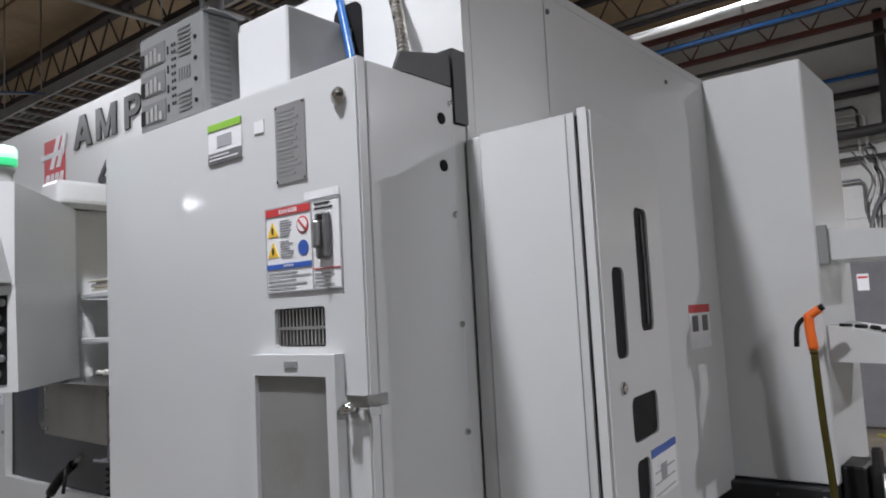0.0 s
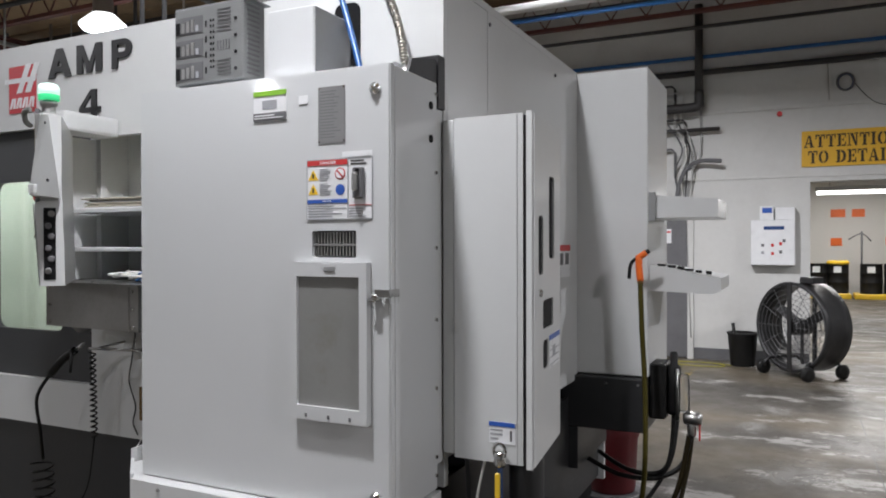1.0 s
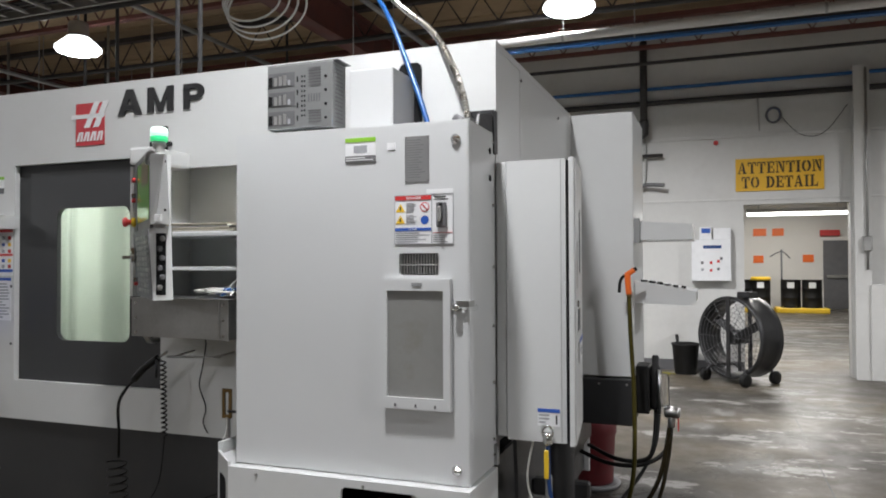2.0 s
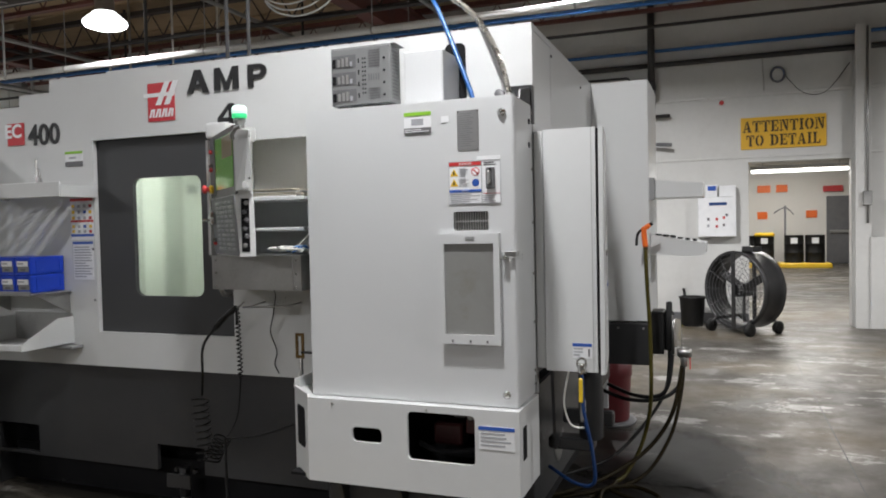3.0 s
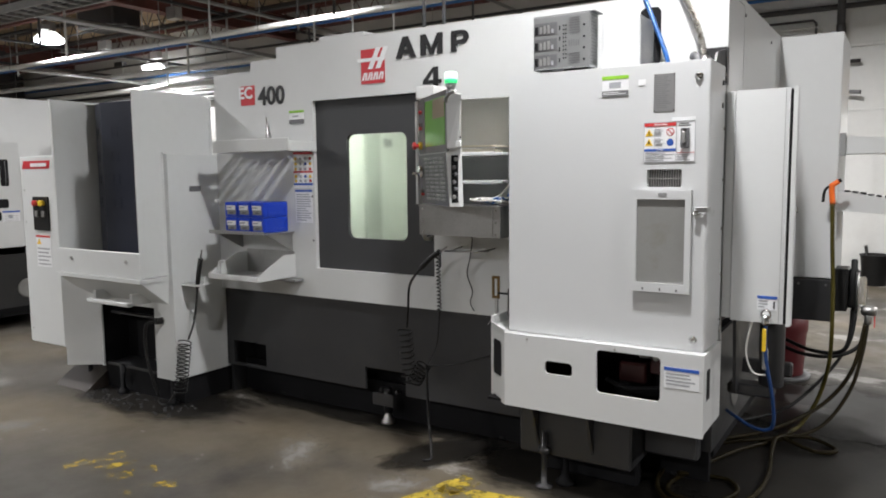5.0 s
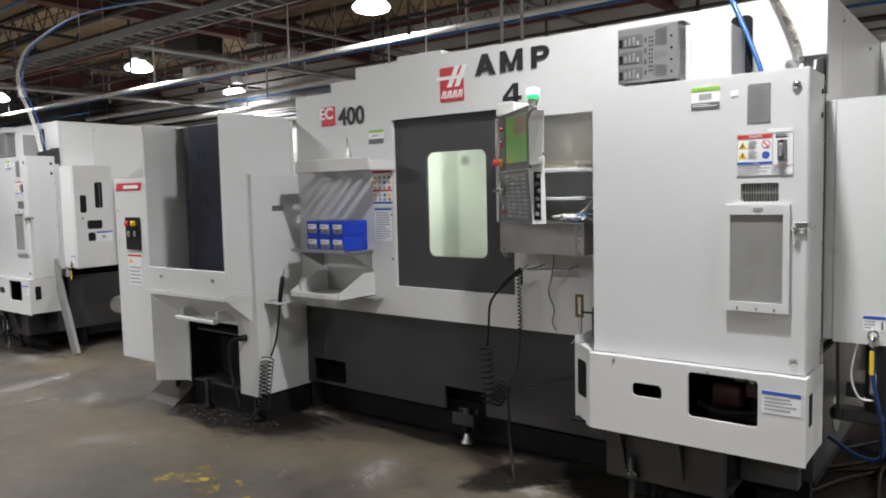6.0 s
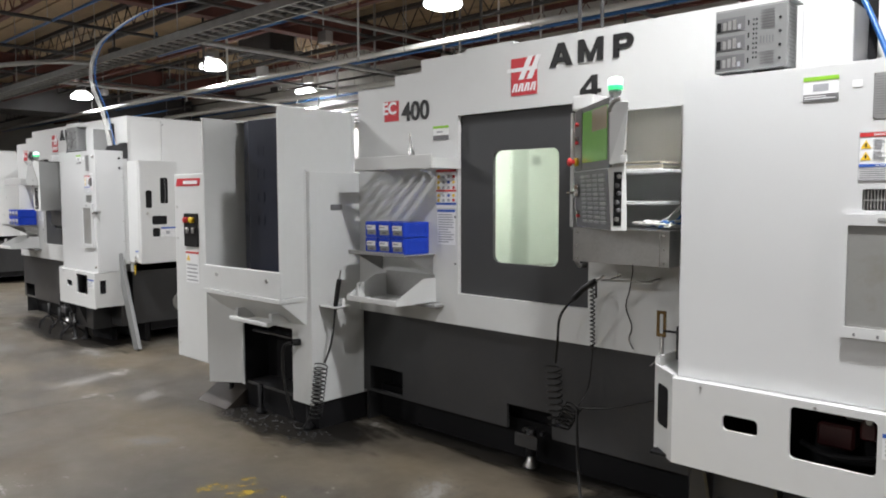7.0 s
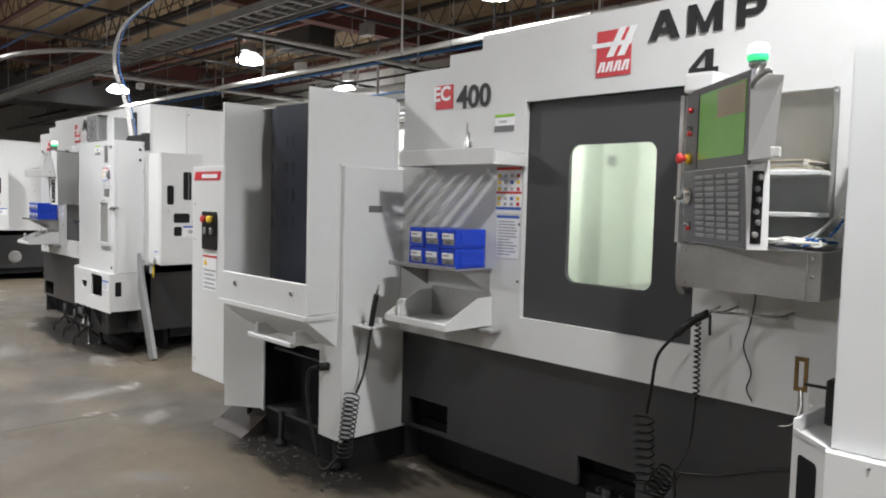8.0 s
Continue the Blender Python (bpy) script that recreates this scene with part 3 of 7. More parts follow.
hang = bmesh.new()
pipe_run("white_pipe", [(-33, 6.14, 3.96), (8.8, 6.14, 3.96)], 0.045, PIPEW, "long white painted overhead pipe")
for y, z, x0, x1 in ((8.9, 4.1, -33, -6), (9.5, 3.85, -33, -9)):
    pipe_run("white_pipe", [(x0, y, z), (x1, y, z)], 0.06, PIPEW, "white painted overhead pipe", "white overhead pipes")
    for x in np.arange(x0 + 1.5, x1, 3.0):
        tube(hang, [(x, y, z), (x, y, 5.3)], 0.006, 5, 1)
for x in (-11.2, -17.0):
    pipe_run("white_pipe", [(x, 3.5, 4.05), (x, WY + 0.05, 4.05)], 0.04, GALV, "dull steel overhead pipe", "steel overhead pipes")
for x in np.arange(-31, 8, 2.45):
    tube(hang, [(x, 6.14, 3.98), (x, 6.14, 5.3)], 0.006, 5, 1)
    lathe(hang, [(0.05, -0.012), (0.05, 0.012)], 10, (x, 6.14, 3.96), "x")
for i, (y, z) in enumerate(((7.38, 4.22), (7.6, 4.3), (2.4, 4.45), (-1.0, 4.5))):
    pipe_run("blue_air_pipe", [(-33, y, z), (8.8, y, z)], 0.022, PIPEB, "blue painted overhead air pipe", "blue overhead pipes")
for x in np.arange(-32, 8, 3.1):
    tube(hang, [(x, 7.38, 4.2), (x, 7.38, 5.3)], 0.006, 5, 1)
    tube(hang, [(x, 2.4, 4.45), (x, 2.4, 5.3)], 0.006, 5, 1)
for y, z, r in ((6.9, 4.45, 0.03), (8.2, 4.5, 0.04), (4.6, 4.35, 0.03), (8.8, 4.3, 0.025), (1.2, 4.55, 0.035), (3.9, 4.6, 0.05), (-3.5, 4.5, 0.04)):
    pipe_run("iron_pipe", [(-33, y, z), (8.8, y, z)], r, PIPED, "dark iron overhead pipe", "iron overhead pipes")
for x, z in ((-3.6, 4.4), (-6.3, 4.55), (-9.4, 4.3), (-10.6, 4.5), (-13.2, 4.45), (-15.3, 4.35), (-18, 4.3)):
    pipe_run("cross_pipe", [(x, -13.8, z), (x, WY - 0.05, z)], 0.03, PIPED if x < -10 else GALV, "overhead pipe across the hall", "cross pipes")
whole("pipe_hangers", hang, GALV, "thin steel rods that hang the overhead pipes", "hanger", kind="stuff")
# ladder tray for cables
lt = thing("cable_tray", (-13, 3.2, 3.85), "galvanised ladder cable tray under the roof", "cable tray")
for y in (3.02, 3.38):
    part("rail", B(-33, 1.5, y - 0.012, y + 0.012, 3.83, 3.93), GALV, lt)
rb = bmesh.new()
for k in range(130):
    x = -32.9 + k * 0.265
    box(rb, x, x + 0.035, 3.032, 3.368, 3.845, 3.87)
tagged(part("rung", rb, GALV, lt), kind="stuff")
for x in np.arange(-32, 1.5, 3.0):
    part("hanger_rod", tube(bmesh.new(), [(x, 3.02, 3.9), (x, 3.02, 5.3)], 0.007, 5, 1), GALV, lt)
    part("hanger_rod", tube(bmesh.new(), [(x, 3.38, 3.9), (x, 3.38, 5.3)], 0.007, 5, 1), GALV, lt)
for q in range(5):
    cbm = tube(bmesh.new(), [(-32 + i * 3.0, 3.08 + 0.06 * q + 0.012 * math.sin(i * 2 + q), 3.885 + 0.008 * (q % 2)) for i in range(12)], 0.012, 6, 3)
    whole("tray_cable", cbm, PIPED, "black cable lying in the ladder tray", "cable", "tray cables")
# air duct far along the hall
whole("roof_duct", B(-24, -22.6, -4, 9.8, 4.0, 4.7, 0.02), PIPED, "dark rectangular roof duct", "duct")


whole("duct_drop", B(-14.1, -12.95, 6.3, 6.9, 4.52, 5.29, 0.02), PIPED, "dark square duct dropping from the roof deck", "duct")
rnd = random.Random(12)
for i in range(16):
    y, z = rnd.uniform(3.6, 9.6), rnd.uniform(4.0, 4.7)
    x0 = rnd.uniform(-30, -9)
    m_ = (PIPED, PIPEB, GALV, PIPED, OXIDE)[i % 5]
    pipe_run("short_conduit", [(x0, y, z + 0.5), (x0, y, z + 0.05), (x0 + 0.06, y, z), (x0 + rnd.uniform(3, 7), y + rnd.uniform(-0.2, 0.2), z)], rnd.uniform(0.012, 0.03), m_, "conduit run dropping from the roof steel", "roof conduits")
for i in range(14):
    x, y = rnd.uniform(-19, -5), rnd.uniform(4.2, 9.4)
    pipe_run("drop_pipe", [(x, y, 5.31), (x, y, rnd.uniform(3.5, 4.1))], rnd.uniform(0.012, 0.022), (GALV, PIPED, PIPEW)[i % 3], "thin pipe dropping from the roof", "drop pipes")
for i in range(10):
    x, y, z = rnd.uniform(-20, -6), rnd.uniform(3.8, 9.4), rnd.uniform(4.1, 4.6)
    whole("junction_box", B(x, x + rnd.uniform(0.15, 0.4), y, y + 0.15, z, z + rnd.uniform(0.1, 0.2), 0.01), (GALV, STICK, PIPED)[i % 3], "small electrical box among the roof pipes", "junction box", "roof junction boxes")
    pipe_run("box_conduit", [(x + 0.07, y + 0.07, z + 0.1), (x + 0.07, y + 0.07, 5.3)], 0.012, GALV, "conduit that carries a roof junction box", "roof box conduits")


def high_bay(x, y, z):
    t = thing("high_bay_lamp", (x, y, z), "bright high-bay lamp hung from the roof", "lamp", "high-bay lamps")
    part("housing", lathe(bmesh.new(), [(0.11, 0.34), (0.12, 0.30), (0.12, 0.17), (0.14, 0.15)], 24, (x, y, z)), GALV, t)
    part("shade", lathe(bmesh.new(), [(0.14, 0.149), (0.16, 0.13), (0.27, 0.03), (0.275, 0.0), (0.26, 0.0)], 24, (x, y, z)), LAMPUP, t, "glowing prismatic shade")
    part("lens", lathe(bmesh.new(), [(0.255, -0.004), (0.25, -0.03), (0.16, -0.06)], 24, (x, y, z)), LAMPEM, t, "glowing white lens")
    part("rod", tube(bmesh.new(), [(x, y, z + 0.34), (x, y, 5.3)], 0.012, 6, 1), GALV, t)


for x, y, watts in LAMPS:
    high_bay(x, y, LAMP_Z)
    ld = bpy.data.lights.new("high_bay_light", "AREA")
    ld.shape, ld.size, ld.energy, ld.color, ld.spread = "DISK", 0.2, watts, (0.985, 0.97, 0.975), radians(165)
    lo = new("high_bay_light", ld)
    lo.location = (x, y, LAMP_Z - 0.075)

# ---- wall things ----
sg = thing("wall_sign", (0.72, WY, 2.63), "yellow wall sign with black lettering above the doorway", "sign")
part("board", B(0.145, 1.30, WY - 0.02, WY - 0.002, 2.632, 3.105, 0.002), SIGNY, sg)
for glyph in stencil("ATTENTION", 0.175, 1.275, 2.885, 3.05, WY - 0.0205, 0.003) + stencil("TO DETAIL", 0.225, 1.22, 2.675, 2.84, WY - 0.0205, 0.003):
    part("letter", glyph, SIGNINK, sg, "black stencil letter")
pb = thing("wall_dispenser", (-0.2, WY - 0.1, 1.33), "white first-aid style wall dispenser board with printed front", "dispenser")
part("cabinet", B(-0.47, 0.07, WY - 0.16, WY - 0.002, 1.33, 1.935, 0.008), STICK, pb)
part("print_band", B(-0.31, -0.06, WY - 0.163, WY - 0.1605, 1.805, 1.85), BLUEDARK, pb)
for i, (c, u, v) in enumerate(((DGREY, -0.32, 1.60), (STRED, -0.2, 1.60), (STRED, -0.1, 1.62), (DGREY, -0.06, 1.66), (STGREY, -0.32, 1.50), (STRED, -0.2, 1.49), (DGREY, -0.1, 1.51))):
    part("print_mark", B(u - 0.02, u + 0.015, WY - 0.163, WY - 0.1605, v - 0.022, v + 0.018), c, pb)
br = thing("leaflet_boxes", (-0.2, WY - 0.08, 1.937), "small white and blue boxes standing on the dispenser", "box")
part("blue_box", B(-0.36, -0.19, WY - 0.13, WY - 0.03, 1.937, 2.12, 0.004), STICK, br)
part("blue_print", B(-0.33, -0.21, WY - 0.133, WY - 0.1305, 2.03, 2.10), STBLUE, br)
part("white_box", B(-0.17, 0.07, WY - 0.14, WY - 0.03, 1.937, 2.10, 0.004), STICK, br)
ck = thing("cable_coil", (0.62, WY - 0.05, 3.7), "black coiled cable hung on the wall", "cable")
for q in range(3):
    part("loop", tube(bmesh.new(), [(0.657 + (0.085 + 0.008 * q) * math.cos(a * 0.5236), WY - 0.03 - 0.012 * q, 3.712 + (0.1 + 0.006 * q) * math.sin(a * 0.5236)) for a in range(13)], 0.011, 6, 3), BLUEDARK if q == 1 else DGREY, ck)
part("drooping_wire", tube(bmesh.new(), [(0.75, WY - 0.03, 3.70), (1.0, WY - 0.03, 3.42), (1.3, WY - 0.03, 3.42), (1.6, WY - 0.03, 3.8)], 0.005, 5, 6), RUBBER, ck)
wp = thing("wall_pipes", (-1, WY - 0.2, 3), "dark iron pipe drop with branches on the wall", "pipe")
part("riser", tube(bmesh.new(), [(-1.125, WY - 0.25, 4.9), (-1.125, WY - 0.25, 3.6)], 0.055, 12, 1), PIPED, wp)
part("elbow", tube(bmesh.new(), [(-1.125, WY - 0.25, 3.72), (-1.125, WY - 0.25, 3.58), (-1.2, WY - 0.25, 3.5), (-1.9, WY - 0.25, 3.5)], 0.065, 12, 4), PIPED, wp)
part("branch", tube(bmesh.new(), [(-2.2, WY - 0.12, 3.205), (-0.866, WY - 0.12, 3.205)], 0.028, 8, 1), PIPED, wp)
part("hose_end", tube(bmesh.new(), [(-1.45, WY - 0.12, 2.2), (-1.35, WY - 0.12, 2.6), (-1.15, WY - 0.14, 2.76), (-0.84, WY - 0.2, 2.75)], 0.03, 8, 6), DGREY, wp)
part("thin_conduit", tube(bmesh.new(), [(-1.15, WY - 0.05, 4.0), (-1.12, WY - 0.05, 2.9), (-1.3, WY - 0.05, 2.3), (-1.25, WY - 0.05, 0.3)], 0.014, 6, 5), GALV, wp)
part("junction_box", B(-1.34, -1.2, WY - 0.1, WY - 0.002, 2.5, 2.66, 0.01), WALLP, wp)
for y, z, r in ((WY - 0.14, 4.205, 0.028), (WY - 0.14, 3.99, 0.042)):
    pipe_run("wall_run_pipe", [(-30, y, z), (8.8, y, z)], r, PIPEB if r < 0.04 else PIPED, "pipe running along the wall", "wall pipes")
for z, x0, x1, m_ in ((3.84, -2.6, -1.5, PIPED), (3.74, -2.6, -1.42, WALLP), (3.66, -2.6, -1.5, WALLP), (3.36, -2.6, -1.36, PIPED), (2.95, -2.6, -1.5, DGREY)):
    pipe_run("wall_conduit", [(x0, WY - 0.1, z), (x1, WY - 0.1, z), (x1 + 0.04, WY - 0.1, z - 0.05), (x1 + 0.04, WY - 0.1, z - 0.4)], 0.018, m_, "thin conduit bent down the masonry wall", "wall conduits")
for q in range(4):
    pipe_run("loose_wall_cable", [(-1.55 + 0.07 * q, WY - 0.13, 3.3), (-1.36 + 0.05 * q, WY - 0.14, 2.95), (-1.46 + 0.08 * q, WY - 0.13, 2.62), (-1.38 + 0.03 * q, WY - 0.12, 2.2)], 0.011, (DGREY, WIREW, PIPED, GALV)[q], "loose cable hanging down the wall", "loose wall cables", 6)
whole("wall_sensor", disc(bmesh.new(), -0.12, WY - 0.002, 3.36, 0.035, 0.05), STRED, "small dark red sensor on the wall", "sensor")
part("chalk_line", tube(bmesh.new(), [(0.45, WY - 0.02, 4.0), (0.47, WY - 0.02, 3.5)], 0.008, 5, 1), WALLD, wp)
for z, y, r in ((3.5, 0.1, 0.025), (3.66, 0.16, 0.06), (3.82, 0.1, 0.03)):
    pipe_run("far_wall_pipe", [(-33, WY - y, z), (-4.5, WY - y, z), (-4.45, WY - y, z + 0.06), (-4.45, WY - y, z + 0.9)], r, PIPED if r < 0.05 else DGREY, "dark pipe along the far end of the masonry wall", "far wall pipes")
kd = thing("side_door", (-1.75, WY, 0), "grey metal door in the far wall", "door")
part("door_leaf", B(-2.25, -1.3, WY - 0.04, WY - 0.002, 0.02, 2.08, 0.005), DGREY, kd)
dn_ = part("door_notice", B(-1.645, -1.52, WY - 0.042, WY - 0.0405, 1.63, 1.83), STICK, kd, "white paper notice")
part("notice_band", B(-1.635, -1.53, WY - 0.0438, WY - 0.0425, 1.775, 1.80), STRED, dn_)
part("door_frame", plate(bmesh.new(), "y", -2.33, -1.22, 0, 2.16, WY - 0.06, WY - 0.003, [(-2.25, -1.3, -1, 2.08)]), WALLP, kd)

# ---- far room ----
whole("far_wall", B(-6, 12, 26, 26.2, 0, 4.2), FARWALL, "pale wall of the room beyond", "wall", kind="structure")
whole("far_wall_side", B(-6.2, -6, WY + 0.22, 26, 0, 4.2), FARWALL, "pale side wall of the room beyond", "wall", kind="structure")
whole("far_wall_end", B(11.8, 12, WY + 0.22, 26, 0, 4.2), FARWALL, "pale side wall of the room beyond", "wall", kind="structure")
whole("far_ceiling", B(-6.2, 12, WY + 0.22, 26.2, 4.2, 4.3), FARWALL, "ceiling of the room beyond", "ceiling", kind="structure")


def tube_light(x0, x1, y, z):
    t = thing("tube_light", ((x0 + x1) / 2, y, z), "glowing fluorescent tube light hung in the room beyond", "lamp", "tube lights")
    part("reflector", prism(bmesh.new(), [(y - 0.13, z + 0.02), (y - 0.05, z + 0.09), (y + 0.05, z + 0.09), (y + 0.13, z + 0.02)], "x", x0, x1), STICK, t)
    part("tube", tube(bmesh.new(), [(x0 + 0.02, y - 0.04, z), (x1 - 0.02, y - 0.04, z)], 0.03, 10, 1), TUBEEM, t)
    part("tube", tube(bmesh.new(), [(x0 + 0.02, y + 0.05, z), (x1 - 0.02, y + 0.05, z)], 0.03, 10, 1), TUBEEM, t)
    for x in (x0 + 0.2, x1 - 0.2):
        part("chain", tube(bmesh.new(), [(x, y, z + 0.08), (x, y, 4.2)], 0.006, 5, 1), GALV, t)


tube_light(0.35, 1.95, 12.2, 2.42)
for x, y in ((2.0, 18.5), (-2.5, 18.5)):
    tube_light(x, x + 2.4, y, 3.6)
fl = bpy.data.lights.new("tube_glow", "AREA")
fl.shape, fl.size, fl.size_y, fl.energy, fl.color = "RECTANGLE", 2.2, 0.2, 120, (1.0, 0.97, 0.92)
for x, y, z in ((1.15, 12.2, 2.36), (3.2, 18.5, 3.52), (-1.3, 18.5, 3.52), (1.5, 23.0, 3.6)):
    lo = new("tube_glow", fl)
    lo.location = (x, y, z)
tube_light(0.4, 2.6, 23.0, 3.7)


def drum(x, y, z, lid):
    t = thing("steel_drum", (x, y, z), "black steel drum with paper labels" if lid is None else "black steel drum with a yellow lid", "drum", "drums in the room beyond")
    part("shell", lathe(bmesh.new(), [(0.29, 0), (0.30, 0.02), (0.29, 0.04), (0.29, 0.3), (0.302, 0.32), (0.29, 0.34), (0.29, 0.58), (0.302, 0.60), (0.29, 0.62), (0.29, 0.86), (0.30, 0.88), (0.28, 0.88)], 24, (x, y, z)), RUBBER, t)
    part("paper_label", B(x - 0.12, x + 0.08, y - 0.305, y - 0.296, z + 0.62, z + 0.8), STICK, t)
    if lid:
        part("lid", lathe(bmesh.new(), [(0.31, 0.86), (0.31, 0.93), (0.26, 0.97)], 20, (x, y, z)), YELLOW, t, "yellow lid")


for x, l in ((0.62, None), (1.18, 1), (2.05, None), (2.66, None)):
    drum(x, 24.2, 0.15, l)
sp = thing("spill_pallet", (2.3, 24.2, 0), "yellow plastic spill pallet on the floor", "pallet")
part("deck", B(1.6, 3.1, 23.7, 24.7, 0, 0.15, 0.02), YELLOW, sp)
sp2 = thing("spill_pallet", (0.9, 24.2, 0), "yellow plastic spill pallet on the floor", "pallet")
part("deck", B(0.3, 1.52, 23.7, 24.7, 0, 0.15, 0.02), YELLOW, sp2)
for x0, z0, w in ((1.05, 2.48, 0.42), (1.65, 2.48, 0.36), (1.05, 1.56, 0.32), (2.58, 1.58, 0.34)):
    whole("orange_notice", B(x0, x0 + w, 25.97, 25.998, z0, z0 + 0.25), ORANGE, "orange paper notice on the wall", "notice", "orange notices")
fd = thing("far_door", (3.9, 25.95, 0), "grey steel exit door with a push bar", "door")
part("door_leaf", B(3.2, 4.4, 25.93, 25.995, 0.02, 2.3, 0.005), DGREY, fd)
part("push_bar", B(3.3, 4.2, 25.86, 25.93, 1.05, 1.15, 0.01), STEEL, fd)
part("exit_sign", B(3.1, 3.7, 25.9, 25.99, 2.45, 2.65, 0.01), STRED, fd)
st = thing("pole_stand", (1.85, 24.9, 0), "thin grey stand with a branched top", "stand")
part("pole", tube(bmesh.new(), [(1.85, 24.9, 0), (1.85, 24.9, 2.0)], 0.03, 6, 1), DGREY, st)
part("branch", tube(bmesh.new(), [(1.5, 24.9, 1.75), (1.85, 24.9, 1.95), (2.1, 24.9, 1.7)], 0.02, 6, 2), DGREY, st)

# ---- drum fan and bucket ----
FX, FY, FZ, FR = 0.15, 9.2, 0.605, 0.53
fan = thing("drum_fan", (FX, FY, 0), "large black drum fan on wheels", "fan")
TURNF = Matrix.Translation((FX, FY, 0)) @ Matrix.Rotation(radians(-44), 4, "Z") @ Matrix.Translation((-FX, -FY, 0))


def fpart(name, bm, material, parent, label=""):
    bmesh.ops.transform(bm, matrix=TURNF, verts=bm.verts)
    return part(name, bm, material, parent, label)


sh = lathe(bmesh.new(), [(FR, -0.2), (FR + 0.02, -0.19), (FR + 0.005, -0.1), (FR, 0), (FR + 0.005, 0.1), (FR + 0.02, 0.19), (FR, 0.2), (FR - 0.02, 0.19), (FR - 0.02, -0.19)], 40, (FX, FY, FZ), "y")
bmesh.ops.delete(sh, geom=[f for f in sh.faces if len(f.verts) > 4], context="FACES_ONLY")
bmesh.ops.bridge_loops(sh, edges=[e for e in sh.edges if e.is_boundary])
fpart("drum_shell", sh, FANB, fan)
for y in (-0.19, 0.19):
    gr = bmesh.new()
    for r in (0.1, 0.16, 0.22, 0.28, 0.34, 0.40, 0.46, 0.51):
        tube(gr, [(FX + r * math.cos(a * math.pi / 16), FY + y, FZ + r * math.sin(a * math.pi / 16)) for a in range(33)], 0.0028, 4, 1)
    for a in range(12):
        c, s = math.cos(a * math.pi / 6), math.sin(a * math.pi / 6)
        tube(gr, [(FX + 0.08 * c, FY + y, FZ + 0.08 * s), (FX + 0.52 * c, FY + y, FZ + 0.52 * s)], 0.0035, 4, 1)
    tagged(fpart("guard", gr, DGREY, fan), kind="stuff")
fpart("motor", lathe(bmesh.new(), [(0.05, -0.16), (0.1, -0.14), (0.1, 0.1), (0.05, 0.12)], 18, (FX, FY, FZ), "y"), FANB, fan)
for a in range(3):
    bl = bmesh.new()
    box(bl, 0.07, 0.46, -0.006, 0.006, -0.055, 0.055, 0.004)
    bmesh.ops.transform(bl, matrix=Matrix.Translation((FX, FY, FZ)) @ Matrix.Rotation(radians(120 * a + 90), 4, "Y") @ Matrix.Rotation(radians(32), 4, "X"), verts=bl.verts)
    fpart("blade", bl, FANB, fan)
fpart("strut", B(FX - 0.03, FX + 0.03, FY - 0.21, FY - 0.195, FZ - FR, FZ + FR), FANB, fan)
fpart("strut", B(FX - 0.03, FX + 0.03, FY + 0.195, FY + 0.21, FZ - FR, FZ + FR), FANB, fan)
for s in (-1, 1):
    fpart("cradle", tube(bmesh.new(), [(FX + s * 0.32, FY - 0.28, 0.1), (FX + s * 0.30, FY - 0.22, 0.2), (FX + s * 0.30, FY + 0.22, 0.2), (FX + s * 0.32, FY + 0.28, 0.1)], 0.02, 8, 2), FANB, fan)
    for q in (-1, 1):
        fpart("wheel", lathe(bmesh.new(), [(0.045, -0.03), (0.088, -0.025), (0.088, 0.025), (0.045, 0.03)], 18, (FX + s * 0.34, FY + q * 0.27, 0.088), "x"), RUBBER, fan)
fpart("control_box", B(FX + 0.05, FX + 0.25, FY - 0.1, FY + 0.08, FZ + FR, FZ + FR + 0.08, 0.01), FANB, fan)
bk = thing("black_bucket", (-0.56, 9.75, 0), "black plastic bucket standing by the wall", "bucket")
kb = lathe(bmesh.new(), [(0.15, 0), (0.155, 0.01), (0.185, 0.40), (0.20, 0.42), (0.20, 0.44), (0.18, 0.44), (0.145, 0.03)], 24, (-0.56, 9.75, 0))
part("shell", kb, RUBBER, bk)
part("brush_handle", tube(bmesh.new(), [(-0.62, 9.75, 0.05), (-0.68, 9.75, 0.56)], 0.022, 8, 1), RUBBER, bk)
# yellow hose on the floor by the wall and worn line marks
yh = thing("yellow_cord", (-1.1, 9.6, 0), "yellow cord lying coiled on the floor", "cord")
part("loop", tube(bmesh.new(), [(-1.1 + 0.4 * math.cos(a * 0.6) * (1 + 0.2 * math.sin(a)), 9.55 + 0.16 * math.sin(a * 0.6), 0.01) for a in range(18)], 0.006, 6, 3), CORDY, yh)


def mark(x0, y0, x1, y1, w, material=FLOORY, label="worn yellow floor marking"):
    d = Vector((x1 - x0, y1 - y0, 0))
    s = Vector((-d.y, d.x, 0)).normalized() * w / 2
    bm = bmesh.new()
    n = max(4, int(d.length / 0.06))
    rnd = random.Random(int(1000 * (x0 + y0)))
    a = [bm.verts.new(Vector((x0, y0, 0.0025)) + d * i / n + s * rnd.uniform(0.8, 1.05)) for i in range(n + 1)]
    c = [bm.verts.new(Vector((x0, y0, 0.0025)) + d * i / n - s * rnd.uniform(0.8, 1.05)) for i in range(n + 1)]
    for i in range(n):
        bm.faces.new((a[i], c[i], c[i + 1], a[i + 1]))
    bmesh.ops.recalc_face_normals(bm, faces=bm.faces)
    return whole("floor_marking", bm, material, label, "floor marking", "yellow floor markings")


